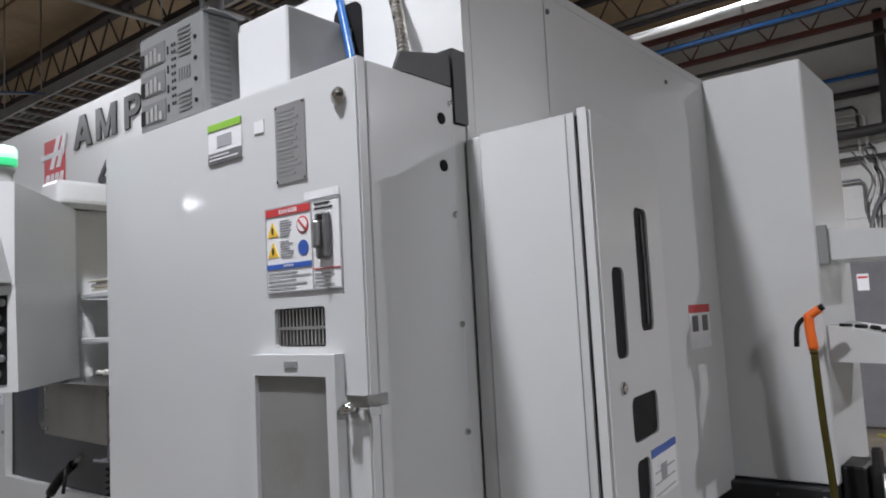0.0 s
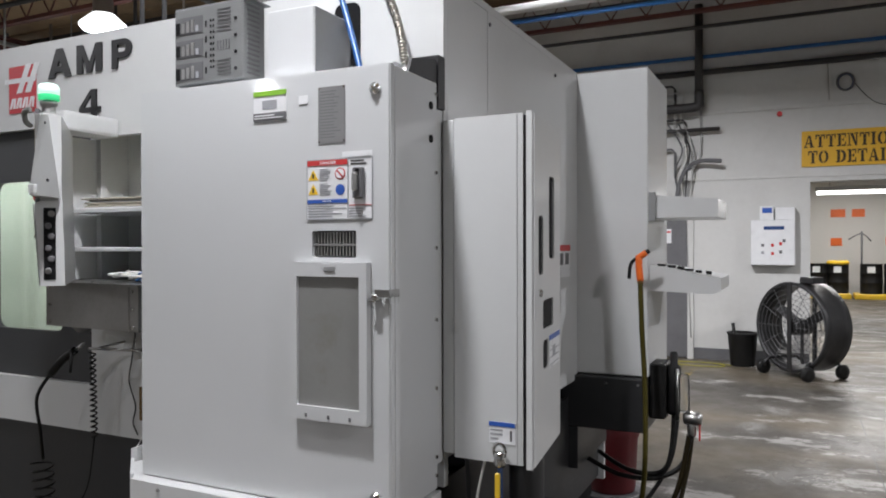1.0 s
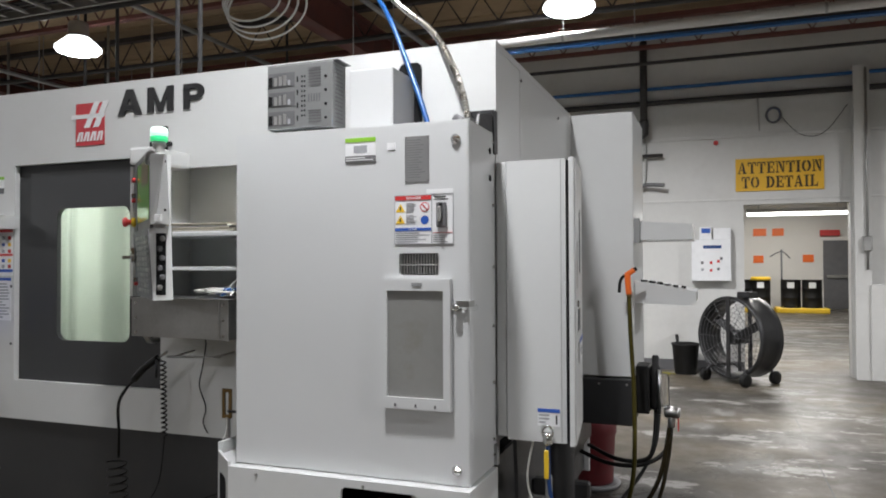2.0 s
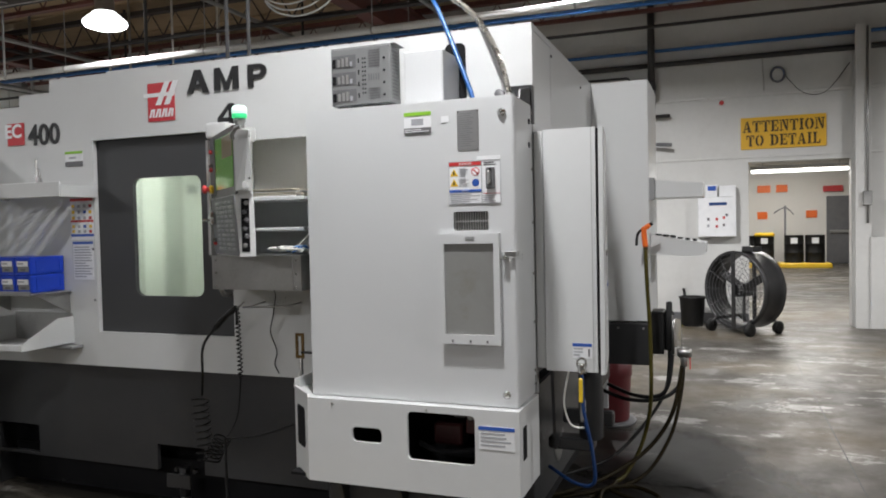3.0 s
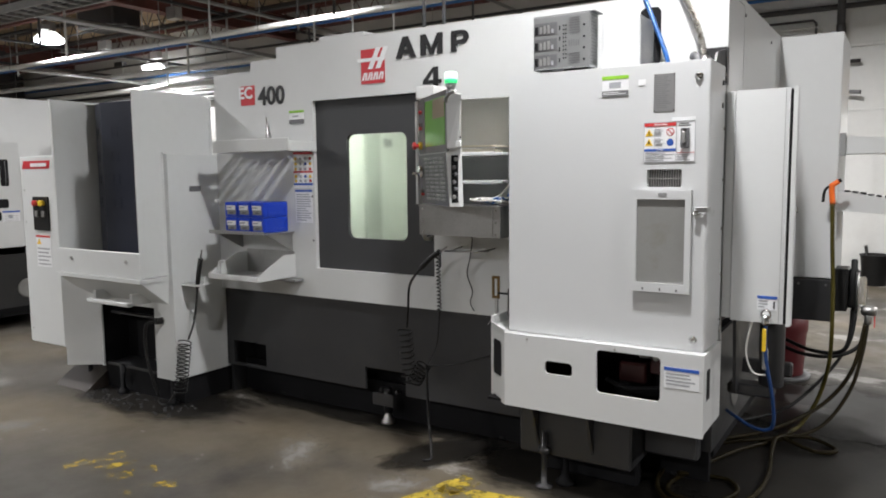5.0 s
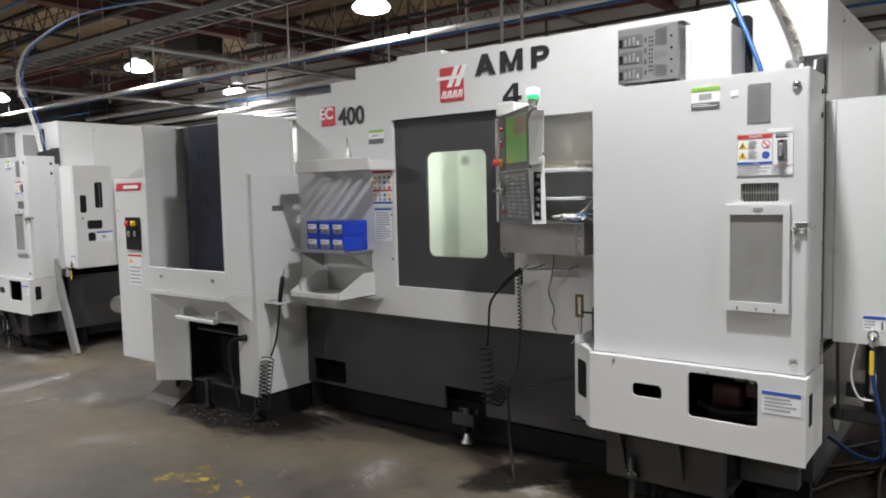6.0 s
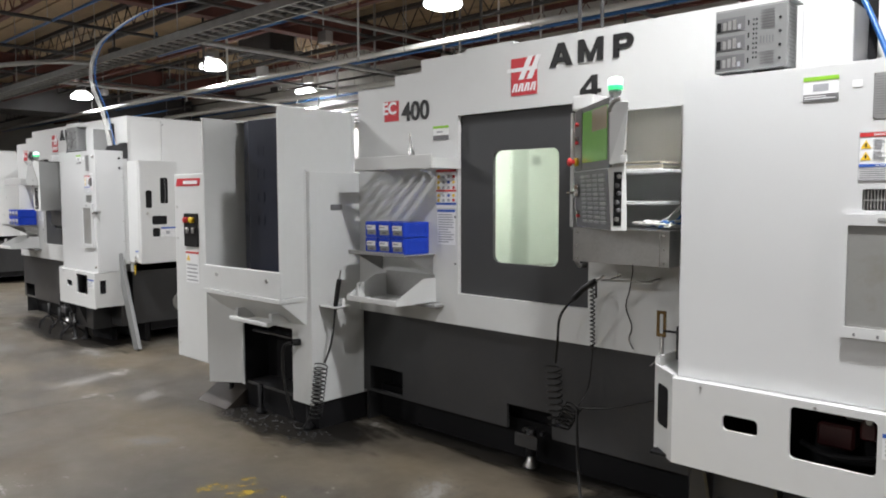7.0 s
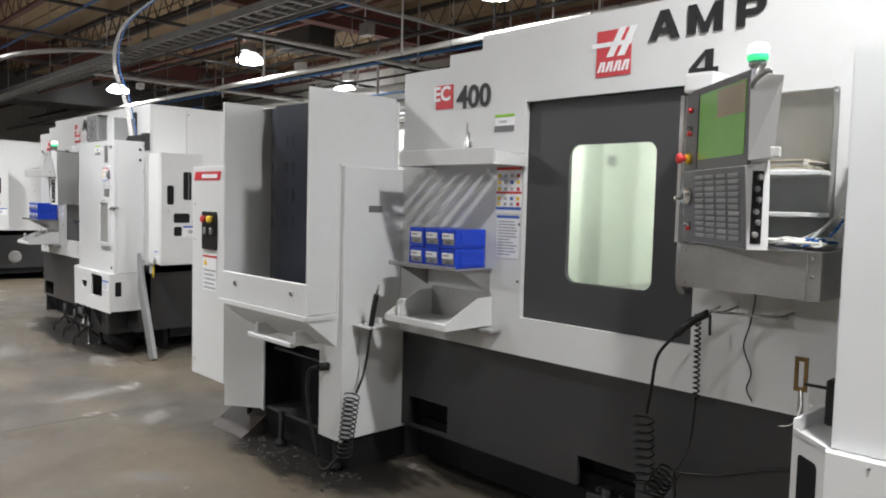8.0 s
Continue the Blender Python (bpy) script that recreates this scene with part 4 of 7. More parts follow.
mark(-2.11, 0.96, -2.24, 0.50, 0.17, FLOORY_FULL)
mark(-2.2, 0.765, -1.58, 0.885, 0.10, FLOORY_FULL)
mark(-4.19, -0.10, -4.07, 0.21, 0.12)
mark(-4.02, -0.06, -3.9, 0.18, 0.08)
mark(-3.85, -0.09, -3.72, 0.17, 0.12)
mark(-3.60, -0.14, -3.46, 0.10, 0.12)
mark(-1.3, 6.6, -1.1, 9.2, 0.09)


# ---- the machining centre ----
XL, XR, YF, YB = -4.534, -0.946, 1.39, 3.6
BZ, TZ = 0.81, 2.515


def machining_center():
    t = thing("machining_center", (-2.7, 2.4, 0), "large white horizontal machining centre with a charcoal door and black base", "machine", "machining centres")
    fr = bmesh.new()
    plate(fr, "y", -3.9, XR, BZ, TZ, YF, YF + 0.03, [(-3.58, -2.622, 1.012, 2.135), (-2.56, -2.10, 1.45, 2.07)], 0.0)
    plate(fr, "y", -4.15, -3.9, BZ, 2.44, YF, YF + 0.03)
    plate(fr, "y", XL, -4.15, BZ, 2.374, YF, YF + 0.03)
    part("front_panel", fr, WHITE, t)
    part("top_panel", B(-3.9, XR, YF + 0.031, YB, TZ - 0.03, TZ - 0.002), WHITE, t)
    part("low_top_panel", B(XL, -3.901, YF + 0.031, YB, 2.34, 2.372), WHITE, t)
    part("left_panel", B(XL, XL + 0.03, YF + 0.031, YB, BZ, 2.338), WHITE, t)
    sd = bmesh.new()
    box(sd, XR - 0.03, XR, YF + 0.031, 1.772, 0.9, TZ - 0.031, 0.003)
    box(sd, XR - 0.03, XR, 1.775, 3.0116, 0.9, TZ - 0.031)
    part("side_panel", sd, WHITE, t)
    for y, z in ((1.79, 2.44), (2.62, 2.42), (2.35, 1.98), (2.3, 1.62), (2.25, 1.3)):
        part("screw", disc(bmesh.new(), XR, y, z, 0.008, -0.006, "x", 8), DGREY, t)
    part("back_panel", B(XL, XR, YB, YB + 0.03, 0.2, TZ), WHITE, t)
    # side jog with the chip tank under it
    jg = bmesh.new()
    box(jg, XR - 0.02, -0.579, 3.012, YB, 0.935, TZ - 0.005, 0.006)
    part("side_enclosure", jg, WHITE, t)
    tk = bmesh.new()
    box(tk, -1.02, -0.585, 2.96, YB, 0.66, 0.93, 0.006)
    box(tk, -1.02, -0.93, 2.96, YB, 0.44, 0.66, 0.004)
    part("coolant_tank", tk, DARK, t, "black coolant tank")
    for x in (-0.99, -0.78, -0.62):
        part("screw", disc(bmesh.new(), x, 2.96, 0.9, 0.007, 0.005, "y", 8), STEEL, t)
    # black base
    bs = bmesh.new()
    plate(bs, "y", -4.528, -0.98, 0.22, BZ, 1.416, 1.44, [(-3.2, -2.87, 0.21, 0.37), (-4.46, -4.12, 0.24, 0.41)])
    # left side carried down to the floor to close off the bright gap
    box(bs, -4.528, -4.50, 1.441, YB, 0.0, BZ)
    box(bs, -1.0, -0.98, 1.441, YB, 0.22, BZ)
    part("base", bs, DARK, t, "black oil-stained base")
    # added black fillers, painted shade for the space under the machine
    part("base_shade_core", B(-4.44, -1.01, 1.62, YB - 0.05, 0.12, BZ - 0.01), BLACK, t)
    part("base_shade_plinth", B(-4.49, -1.02, 1.56, 1.61, 0.0, 0.24), BLACK, t)
    for x, y in ((-4.1, 1.6), (-3.045, 1.455), (-2.25, 1.6), (-1.2, 1.6)):
        ft = lathe(bmesh.new(), [(0.05, 0.0), (0.05, 0.015), (0.035, 0.03), (0.025, 0.06), (0.02, 0.075)], 14, (x, y, 0))
        # all feet but one are black, with the shade under the base painted in
        part("levelling_foot", ft, STEEL if x == -3.045 else BLACK, t)
        part("foot_stem", lathe(bmesh.new(), [(0.03, 0.075), (0.03, 0.24)], 10, (x, y, 0)), DARK, t)
    part("base_bracket", B(-3.13, -2.96, 1.40, 1.415, 0.13, 0.21, 0.004), DARK, t)
    for x in (-3.08, -3.02, -2.95):
        part("bolt", disc(bmesh.new(), x, 1.45, 0.228, 0.013, 0.03), DARK, t)
    # sliding door with window
    WX0, WX1, WZ0, WZ1 = -3.322, -2.842, 1.225, 1.905
    dr = plate(bmesh.new(), "y", -3.64, -2.585, 0.97, 2.175, YF + 0.034, YF + 0.06, [(WX0, WX1, WZ0, WZ1)], 0.05)
    door = part("sliding_door", dr, DOORD, t, "charcoal sliding door with a lit window")
    part("window_pane", B(WX0 - 0.01, WX1 + 0.01, YF + 0.061, YF + 0.067, WZ0 - 0.01, WZ1 + 0.01), WINGLASS, door)
    part("door_handle", tube(bmesh.new(), [(-2.66, YF + 0.03, 1.5), (-2.66, YF - 0.05, 1.48), (-2.66, YF - 0.05, 1.27), (-2.66, YF + 0.03, 1.25)], 0.014, 8, 4), STEEL, door)
    for z in (1.2, 1.5, 1.8):
        part("door_screw", disc(bmesh.new(), -3.6, YF, z, 0.008, 0.005, "y", 8), DGREY, t)
    # interior work space
    inn = bmesh.new()
    box(inn, -3.75, -3.72, 1.455, 2.75, 0.85, 2.3)
    box(inn, -2.66, -2.63, 1.455, 2.75, 0.85, 2.3)
    box(inn, -3.72, -2.66, 2.72, 2.75, 0.85, 2.3)
    box(inn, -3.72, -2.66, 1.47, 2.72, 2.27, 2.3)
    box(inn, -3.72, -2.66, 1.47, 2.72, 0.85, 0.9)
    part("work_space", inn, INNER, t, "pale enclosed work space behind the window")
    part("spindle_cover", B(-3.3, -2.95, 2.2, 2.7, 1.25, 2.05, 0.04, 3), INNER, t)
    part("pallet_table", B(-3.45, -2.8, 1.75, 2.45, 0.901, 1.15, 0.02), GALV, t)
    part("way_cover", B(-3.719, -3.70, 2.10, 2.30, 0.92, 2.26, 0.006), INNERD, t)
    part("wall_rib", B(-3.719, -3.69, 1.86, 1.90, 0.92, 2.26, 0.006), INNERD, t)
    part("splash_sheet", B(-3.719, -3.705, 1.47, 1.84, 0.92, 2.1, 0.004), INNERD, t)
    part("vent_square", B(-3.719, -3.71, 2.36, 2.458, 1.86, 1.925, 0.003), GREYBOX, t)
    # recess with shelves
    for a in ((-2.60, -2.06, 1.55, 1.57, 1.42, 2.14), (-2.60, -2.58, 1.421, 1.55, 1.42, 2.14), (-2.08, -2.06, 1.421, 1.55, 1.42, 2.14), (-2.58, -2.08, 1.421, 1.55, 2.12, 2.14), (-2.58, -2.08, 1.421, 1.55, 1.42, 1.44), (-2.60, -2.585, 1.17, 1.388, 1.47, 2.055)):
        part("recess_panel", B(*a), WHITE, t)
    part("side_hatch", lathe(bmesh.new(), [(0.11, 0), (0.11, 0.004), (0.09, 0.006)], 18, (-0.979, 1.98, 0.42), "x"), GALV, t)
    for z in (1.585, 1.74):
        part("shelf", B(-2.575, -2.085, 1.26, 1.545, z, z + 0.018, 0.003), WHITE, t)
    # marks on the front
    lg = part("emblem", B(-3.158, -2.972, YF - 0.004, YF - 0.001, 2.212, 2.425), RED, t, "red square emblem with white bars")

    def mark_bar(*pts):
        part("emblem_bar", prism(bmesh.new(), [(-3.158 + u * 0.186, 2.212 + w * 0.213) for u, w in pts], "y", YF - 0.0066, YF - 0.0046), STICK, lg)
    mark_bar((0.30, 0.42), (0.50, 0.42), (0.86, 1.02), (0.66, 1.02))
    mark_bar((0.62, 0.42), (0.82, 0.42), (1.16, 1.02), (0.97, 1.02))
    mark_bar((-0.14, 0.64), (0.995, 0.64), (1.03, 0.74), (-0.14, 0.74))
    for u in (0.04, 0.27, 0.50, 0.73):
        mark_bar((u, 0.10), (u + 0.07, 0.10), (u + 0.17, 0.32), (u + 0.10, 0.32))
        mark_bar((u + 0.13, 0.10), (u + 0.20, 0.10), (u + 0.24, 0.32), (u + 0.18, 0.32))
    sq = part("model_square", B(-4.255, -4.115, YF - 0.004, YF - 0.001, 2.14, 2.275), RED, t, "red square with white letters")
    part("lettering", text_bm("EC", -4.27, -4.135, 2.185, 2.27, YF - 0.0045, 0.002, 0.03), STICK, sq)
    part("lettering", text_bm("400", -4.085, -3.828, 2.13, 2.259, YF - 0.001, 0.004, 0.022), INK, t, "black model numerals")
    part("lettering", letter("A", -2.885, -2.735, 2.345, 2.472, YF - 0.001, 0.007), INK, t, "black raised letter")
    part("lettering", letter("M", -2.70, -2.545, 2.348, 2.470, YF - 0.001, 0.007), INK, t, "black raised letter")
    part("lettering", letter("P", -2.485, -2.368, 2.348, 2.468, YF - 0.001, 0.007), INK, t, "black raised letter")
    part("lettering", letter("4", -2.685, -2.555, 2.15, 2.275, YF - 0.001, 0.007), INK, t, "black raised numeral")
    # notices on the front
    s = sticker(t, "supplier_notice", -3.79, -3.655, 1.99, 2.08, YF - 0.001, STICK)
    sticker(s, "notice_band", -3.79, -3.655, 2.065, 2.08, YF - 0.0026, STGREEN)
    sticker(s, "notice_band", -3.79, -3.655, 1.99, 2.02, YF - 0.0026, DGREY)
    bars(s, -3.76, -3.68, 2.028, 2.055, YF - 0.0026, 1)
    s = sticker(t, "safety_notice", -3.765, -3.59, 1.555, 1.80, YF - 0.001, STICK, "white safety notice with coloured pictograms")
    sticker(s, "notice_band", -3.765, -3.59, 1.785, 1.80, YF - 0.0026, STRED)
    sticker(s, "notice_band", -3.765, -3.59, 1.66, 1.672, YF - 0.0026, STRED)
    sticker(s, "notice_band", -3.765, -3.59, 1.575, 1.59, YF - 0.0026, STBLUE)
    k = 0
    for r in range(5):
        for c in range(4):
            z, x = (1.755, 1.72, 1.685, 1.635, 1.605)[r], -3.745 + 0.044 * c
            sticker(s, "pictogram", x - 0.010, x + 0.010, z - 0.009, z + 0.009, YF - 0.0026, (STYEL, STGREY, STGREY, STRED, STGREY, STBLUE)[(k := k + 1) % 6 if c else 0])
    s = sticker(t, "instruction_sheet", -3.755, -3.60, 1.32, 1.545, YF - 0.001, STICK)
    sticker(s, "notice_band", -3.755, -3.60, 1.53, 1.545, YF - 0.0026, STBLUE)
    bars(s, -3.745, -3.61, 1.33, 1.52, YF - 0.0026, 12, seed=5)
    # notice on the side panel
    s = part("side_notice", B(XR, XR + 0.0015, 2.665, 2.872, 1.448, 1.608), STICK, t)
    part("notice_band", B(XR + 0.0015, XR + 0.003, 2.665, 2.872, 1.578, 1.608), STRED, s)
    for y in (2.69, 2.79):
        part("pictogram", B(XR + 0.0015, XR + 0.003, y, y + 0.055, 1.51, 1.568), DGREY, s)
    # narrow pieces on the roof
    part("roof_box", B(-3.92, -3.50, 1.85, 2.3, TZ, TZ + 0.14, 0.006), WHITE, t)
    part("roof_bracket", B(-3.28, -3.06, 1.66, 1.76, TZ, TZ + 0.05, 0.006), STEEL, t)
    part("roof_fin", prism(bmesh.new(), [(-2.62, TZ), (-2.3, TZ), (-2.62, TZ + 0.13)], "y", 1.9, 1.93), WHITE, t)
    # black cable slot in the front panel near the top
    part("cable_slot", prism(bmesh.new(), rrect(-1.37, -1.265, 2.17, 2.455, 0.03), "y", YF - 0.004, YF - 0.001), BLACK, t)
    return t


MC = machining_center()
for x in (-3.215, -3.045):
    t_ = thing("roof_pipe", (x, 2.2, TZ), "grey pipe rising from the machine roof", "pipe", "roof pipes")
    part("pipe", tube(bmesh.new(), [(x, 2.2, TZ), (x, 2.2, 5.3)], 0.013, 10, 1), DGREY, t_)


# ---- electrical cabinet ----
CX0, CX1, CY, CZ0, CZ1 = -1.931, -0.943, 1.035, 0.822, 2.131


def electrical_cabinet():
    t = thing("electrical_cabinet", (-1.44, 1.2, 0.43), "tall white electrical cabinet with a filter vent and warning notices", "cabinet", "electrical cabinets")
    bd = bmesh.new()
    box(bd, CX0 + 0.004, CX1, CY + 0.0262, 1.335, CZ0 + 0.002, CZ1 - 0.002, 0.004, 2)
    part("body", bd, DOORW, t)
    VH = (-1.215, -1.058, 1.572, 1.652)
    dr = plate(bmesh.new(), "y", CX0, CX1 - 0.001, CZ0, CZ1, CY, CY + 0.024, [VH], 0.008)
    es = [e for e in dr.edges if all(abs(v.co.y - CY) < 1e-5 for v in e.verts) and any(abs(e.verts[0].co[i] - w) < 1e-5 and abs(e.verts[1].co[i] - w) < 1e-5 for i, w in ((0, CX0), (0, CX1 - 0.001), (2, CZ0), (2, CZ1)))]
    bmesh.ops.bevel(dr, geom=es, offset=0.004, segments=2, affect="EDGES")
    door = part("cabinet_door", dr, DOORW, t)
    # thin black sheet, painted shade behind the vent slats
    part("vent_shade_sheet", B(VH[0], VH[1], CY + 0.0245, CY + 0.0255, VH[2], VH[3]), BLACK, door)
    for i in range(14):
        x = VH[0] + 0.006 + i * (VH[1] - VH[0] - 0.012) / 13
        part("slat", B(x - 0.0022, x + 0.0022, CY + 0.008, CY + 0.02, VH[2] + 0.003, VH[3] - 0.003), GALV, door)
    part("vent_bar", B(VH[0] + 0.002, VH[1] - 0.002, CY + 0.006, CY + 0.01, 1.607, 1.613), GALV, door)
    # filter frame
    F = (-1.272, -1.008, 1.088, 1.558)
    ff = plate(bmesh.new(), "y", F[0], F[1], F[2], F[3], CY - 0.026, CY - 0.001, [(F[0] + 0.018, F[1] - 0.026, F[2] + 0.042, F[3] - 0.042)])
    flt = part("filter_frame", ff, DOORW, door, "white frame round a grey filter screen")
    part("filter_screen", B(F[0] + 0.016, F[1] - 0.024, CY - 0.016, CY - 0.012, F[2] + 0.04, F[3] - 0.04), SCREENM, flt, "grey oily filter screen")
    part("filter_pull", B(-1.155, -1.115, CY - 0.029, CY - 0.0265, F[3] - 0.026, F[3] - 0.012, 0.002), GREYBOX, flt)
    for x in (-1.22, -1.14, -1.065):
        part("filter_clip", B(x - 0.004, x + 0.004, CY - 0.028, CY - 0.0265, F[2] + 0.008, F[2] + 0.02), DGREY, flt)
    # locks and latch
    for z in (2.06, 0.878):
        part("lock", lathe(bmesh.new(), [(0.018, 0.0), (0.018, -0.007), (0.009, -0.009), (0.009, -0.014), (0.004, -0.015)], 16, (-0.992, CY, z), "y"), CHROME, door, "chrome quarter-turn lock")
    lt = part("latch", lathe(bmesh.new(), [(0.012, 0.0), (0.012, -0.018), (0.009, -0.026), (0.005, -0.03)], 14, (-0.985, CY, 1.458), "y"), CHROME, door, "chrome latch")
    part("hasp", B(-0.987, CX1 + 0.004, CY - 0.017, CY - 0.013, 1.46, 1.482, 0.001), STEEL, lt, "bent steel hasp")
    part("hasp_return", B(CX1 + 0.0005, CX1 + 0.004, CY - 0.0125, CY + 0.045, 1.46, 1.482, 0.001), STEEL, lt)
    part("latch_arm", B(-1.003, -0.981, CY - 0.026, CY - 0.018, 1.447, 1.454, 0.002), STEEL, lt)
    part("hasp", B(-0.962, -0.912, CY - 0.012, CY - 0.004, 1.446, 1.47, 0.002), CLEAR, t, "clear plastic hasp")
    # notices
    s = sticker(door, "danger_notice", -1.232, -1.001, 1.685, 1.865, CY - 0.001, STICK, "white warning notice with red and blue bands")
    sticker(s, "notice_frame", -1.086, -1.083, 1.685, 1.865, CY - 0.0026, STGREY)
    bd2 = plate(bmesh.new(), "y", -1.232, -1.001, 1.685, 1.865, CY - 0.0036, CY - 0.0026, [(-1.2295, -1.0035, 1.6875, 1.8625)])
    part("notice_frame", bd2, STGREY, s)
    sticker(s, "notice_band", -1.229, -1.087, 1.846, 1.862, CY - 0.0026, STRED)
    sticker(s, "notice_band", -1.229, -1.087, 1.734, 1.745, CY - 0.0026, STBLUE)
    part("lettering", text_bm("DANGER", -1.183, -1.125, 1.8495, 1.8585, CY - 0.0042, 0.0006, 0.02), STICK, s)
    part("lettering", text_bm("NOTICE", -1.174, -1.142, 1.7368, 1.7424, CY - 0.0042, 0.0006, 0.02), STICK, s)
    for z in (1.803, 1.760):
        part("pictogram", prism(bmesh.new(), [(-1.226, z), (-1.190, z), (-1.208, z + 0.032)], "y", CY - 0.0036, CY - 0.0026), STYEL, s)
        part("pictogram", B(-1.211, -1.205, CY - 0.0046, CY - 0.0037, z + 0.006, z + 0.02), INK, s)
        bars(s, -1.185, -1.14, z - 0.004, z + 0.034, CY - 0.0026, 7, seed=int(z * 100))
    part("pictogram", lathe(bmesh.new(), [(0.018, 0), (0.018, -0.001)], 20, (-1.112, CY - 0.0026, 1.82), "y"), STRED, s)
    part("pictogram", lathe(bmesh.new(), [(0.0145, 0), (0.0145, -0.001)], 20, (-1.112, CY - 0.0037, 1.82), "y"), STICK, s)
    part("pictogram", prism(bmesh.new(), [(-1.124, 1.829), (-1.121, 1.832), (-1.100, 1.811), (-1.103, 1.808)], "y", CY - 0.0058, CY - 0.0048), STRED, s)
    part("pictogram", lathe(bmesh.new(), [(0.016, 0), (0.016, -0.001)], 20, (-1.112, CY - 0.0026, 1.773), "y"), STBLUE, s)
    bars(s, -1.226, -1.09, 1.69, 1.73, CY - 0.0026, 5, seed=8)
    bars(s, -1.08, -1.02, 1.69, 1.72, CY - 0.0026, 4, STGREY, seed=9)
    sticker(s, "notice_band", -1.08, -1.004, 1.725, 1.727, CY - 0.0026, STRED)
    bars(s, -1.075, -1.01, 1.842, 1.86, CY - 0.0026, 2, INK, seed=3)
    sw = part("main_switch", B(-1.064, -1.026, CY - 0.016, CY - 0.003, 1.745, 1.836, 0.004), DGREY, door, "dark grey main power switch")
    part("switch_lever", B(-1.056, -1.040, CY - 0.034, CY - 0.016, 1.765, 1.82, 0.005), GALV, sw)
    part("switch_cap", B(-1.052, -1.038, CY - 0.02, CY - 0.0165, 1.822, 1.832, 0.002), RUBBER, sw)
    sticker(door, "voltage_tag", -1.105, -1.003, 1.868, 1.884, CY - 0.001, STICK)
    s = sticker(door, "supplier_notice", -1.435, -1.308, 1.995, 2.088, CY - 0.001, STICK)
    sticker(s, "notice_band", -1.435, -1.308, 2.072, 2.088, CY - 0.0026, STGREEN)
    sticker(s, "notice_band", -1.435, -1.308, 1.995, 2.02, CY - 0.0026, DGREY)
    bars(s, -1.40, -1.315, 2.028, 2.062, CY - 0.0026, 1, STGREY, 0.8)
    bars(s, -1.43, -1.312, 2.0, 2.016, CY - 0.0042, 2, STICK, 0.4)
    sticker(door, "small_tag", -1.262, -1.228, 2.035, 2.062, CY - 0.001, STICK)
    s = sticker(door, "serial_plate", -1.19, -1.095, 1.912, 2.08, CY - 0.001, PLATE, "grey metal serial plate with engraved lines")
    bars(s, -1.182, -1.105, 1.925, 2.07, CY - 0.0026, 16, GREYBOX, 0.4, 7)
    for x in (-1.186, -1.099):
        for z in (1.917, 2.075):
            part("rivet", disc(bmesh.new(), x, CY - 0.0026, z, 0.003, 0.002, "y", 8), CHROME, s)
    # side of the body: plugs and screws
    for z in (2.05, 1.945):
        part("plug", disc(bmesh.new(), CX1, 1.29, z, 0.013, -0.004, "x", 14), BLACK, t)
    for z in (2.09, 1.84, 1.60, 1.37, 1.15, 0.93, 0.87):
        part("side_screw", disc(bmesh.new(), CX1, 1.322, z, 0.007, -0.007, "x", 8), CHROME, t)
    bk = prism(bmesh.new(), [(1.15, CZ1), (1.34, CZ1), (1.34, CZ1 + 0.066), (1.325, CZ1 + 0.074), (1.17, CZ1 + 0.042)], "x", CX1 - 0.012, CX1 - 0.002)
    box(bk, CX1 - 0.1, CX1 + 0.004, 1.338, 1.386, 2.05, CZ1 + 0.09)
    part("rear_bracket", bk, DARK, t, "black bracket behind the cabinet")
    part("rear_filler", B(CX0 + 0.01, CX1 - 0.006, 1.337, 1.386, 0.9, 2.048), WHITE, t)
    # skirt below the door
    H1, H2 = (-1.704, -1.556, 0.635, 0.702), (-1.432, -1.122, 0.578, 0.79)
    SY = 0.985
    sk = plate(bmesh.new(), "y", -1.93, -0.928, 0.437, 0.808, SY, SY + 0.015, [H1, H2], 0.022)
    prism(sk, [(-1.93, SY), (-2.085, 1.125), (-2.085, 1.14), (-1.93, SY + 0.015)], "z", 0.437, 0.835)
    prism(sk, [(-2.085, 1.125), (-2.085, 1.40), (-2.07, 1.40), (-2.07, 1.14)], "z", 0.46, 0.87)
    prism(sk, [(-1.93, SY), (-0.928, SY), (-0.928, 1.33), (-2.07, 1.33), (-2.085, 1.125)], "z", 0.808, 0.82)
    box(sk, -0.943, -0.928, SY + 0.015, 1.33, 0.45, 0.808)
    skirt = part("skirt", sk, WHITE, t, "white lower skirt with rounded openings")
    # flat black patches paint the skirt's side slots as dark openings
    part("skirt_slot_shade", prism(bmesh.new(), [(1.04, 0.6), (1.10, 0.6), (1.10, 0.74), (1.04, 0.74)], "x", -0.9275, -0.926), BLACK, skirt)
    sl = bmesh.new()
    prism(sl, rrect(-0.06, 0.06, 0.57, 0.76, 0.02), "y", -0.001, 0.0)
    ang = math.atan2(1.125 - SY, -2.085 + 1.93)
    bmesh.ops.transform(sl, matrix=Matrix.Translation((-2.008, (SY + 1.125) / 2 - 0.001, 0)) @ Matrix.Rotation(ang - math.pi, 4, "Z"), verts=sl.verts)
    part("skirt_slot_shade", sl, BLACK, skirt)
    # added black back and floor, painted shade behind the skirt openings
    ins = bmesh.new()
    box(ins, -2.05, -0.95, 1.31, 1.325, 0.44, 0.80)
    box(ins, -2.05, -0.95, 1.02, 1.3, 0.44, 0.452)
    part("skirt_shade_back", ins, BLACK, skirt)
    part("pump_block", B(-1.38, -1.24, 1.16, 1.26, 0.60, 0.70, 0.01), REDDARK, skirt)
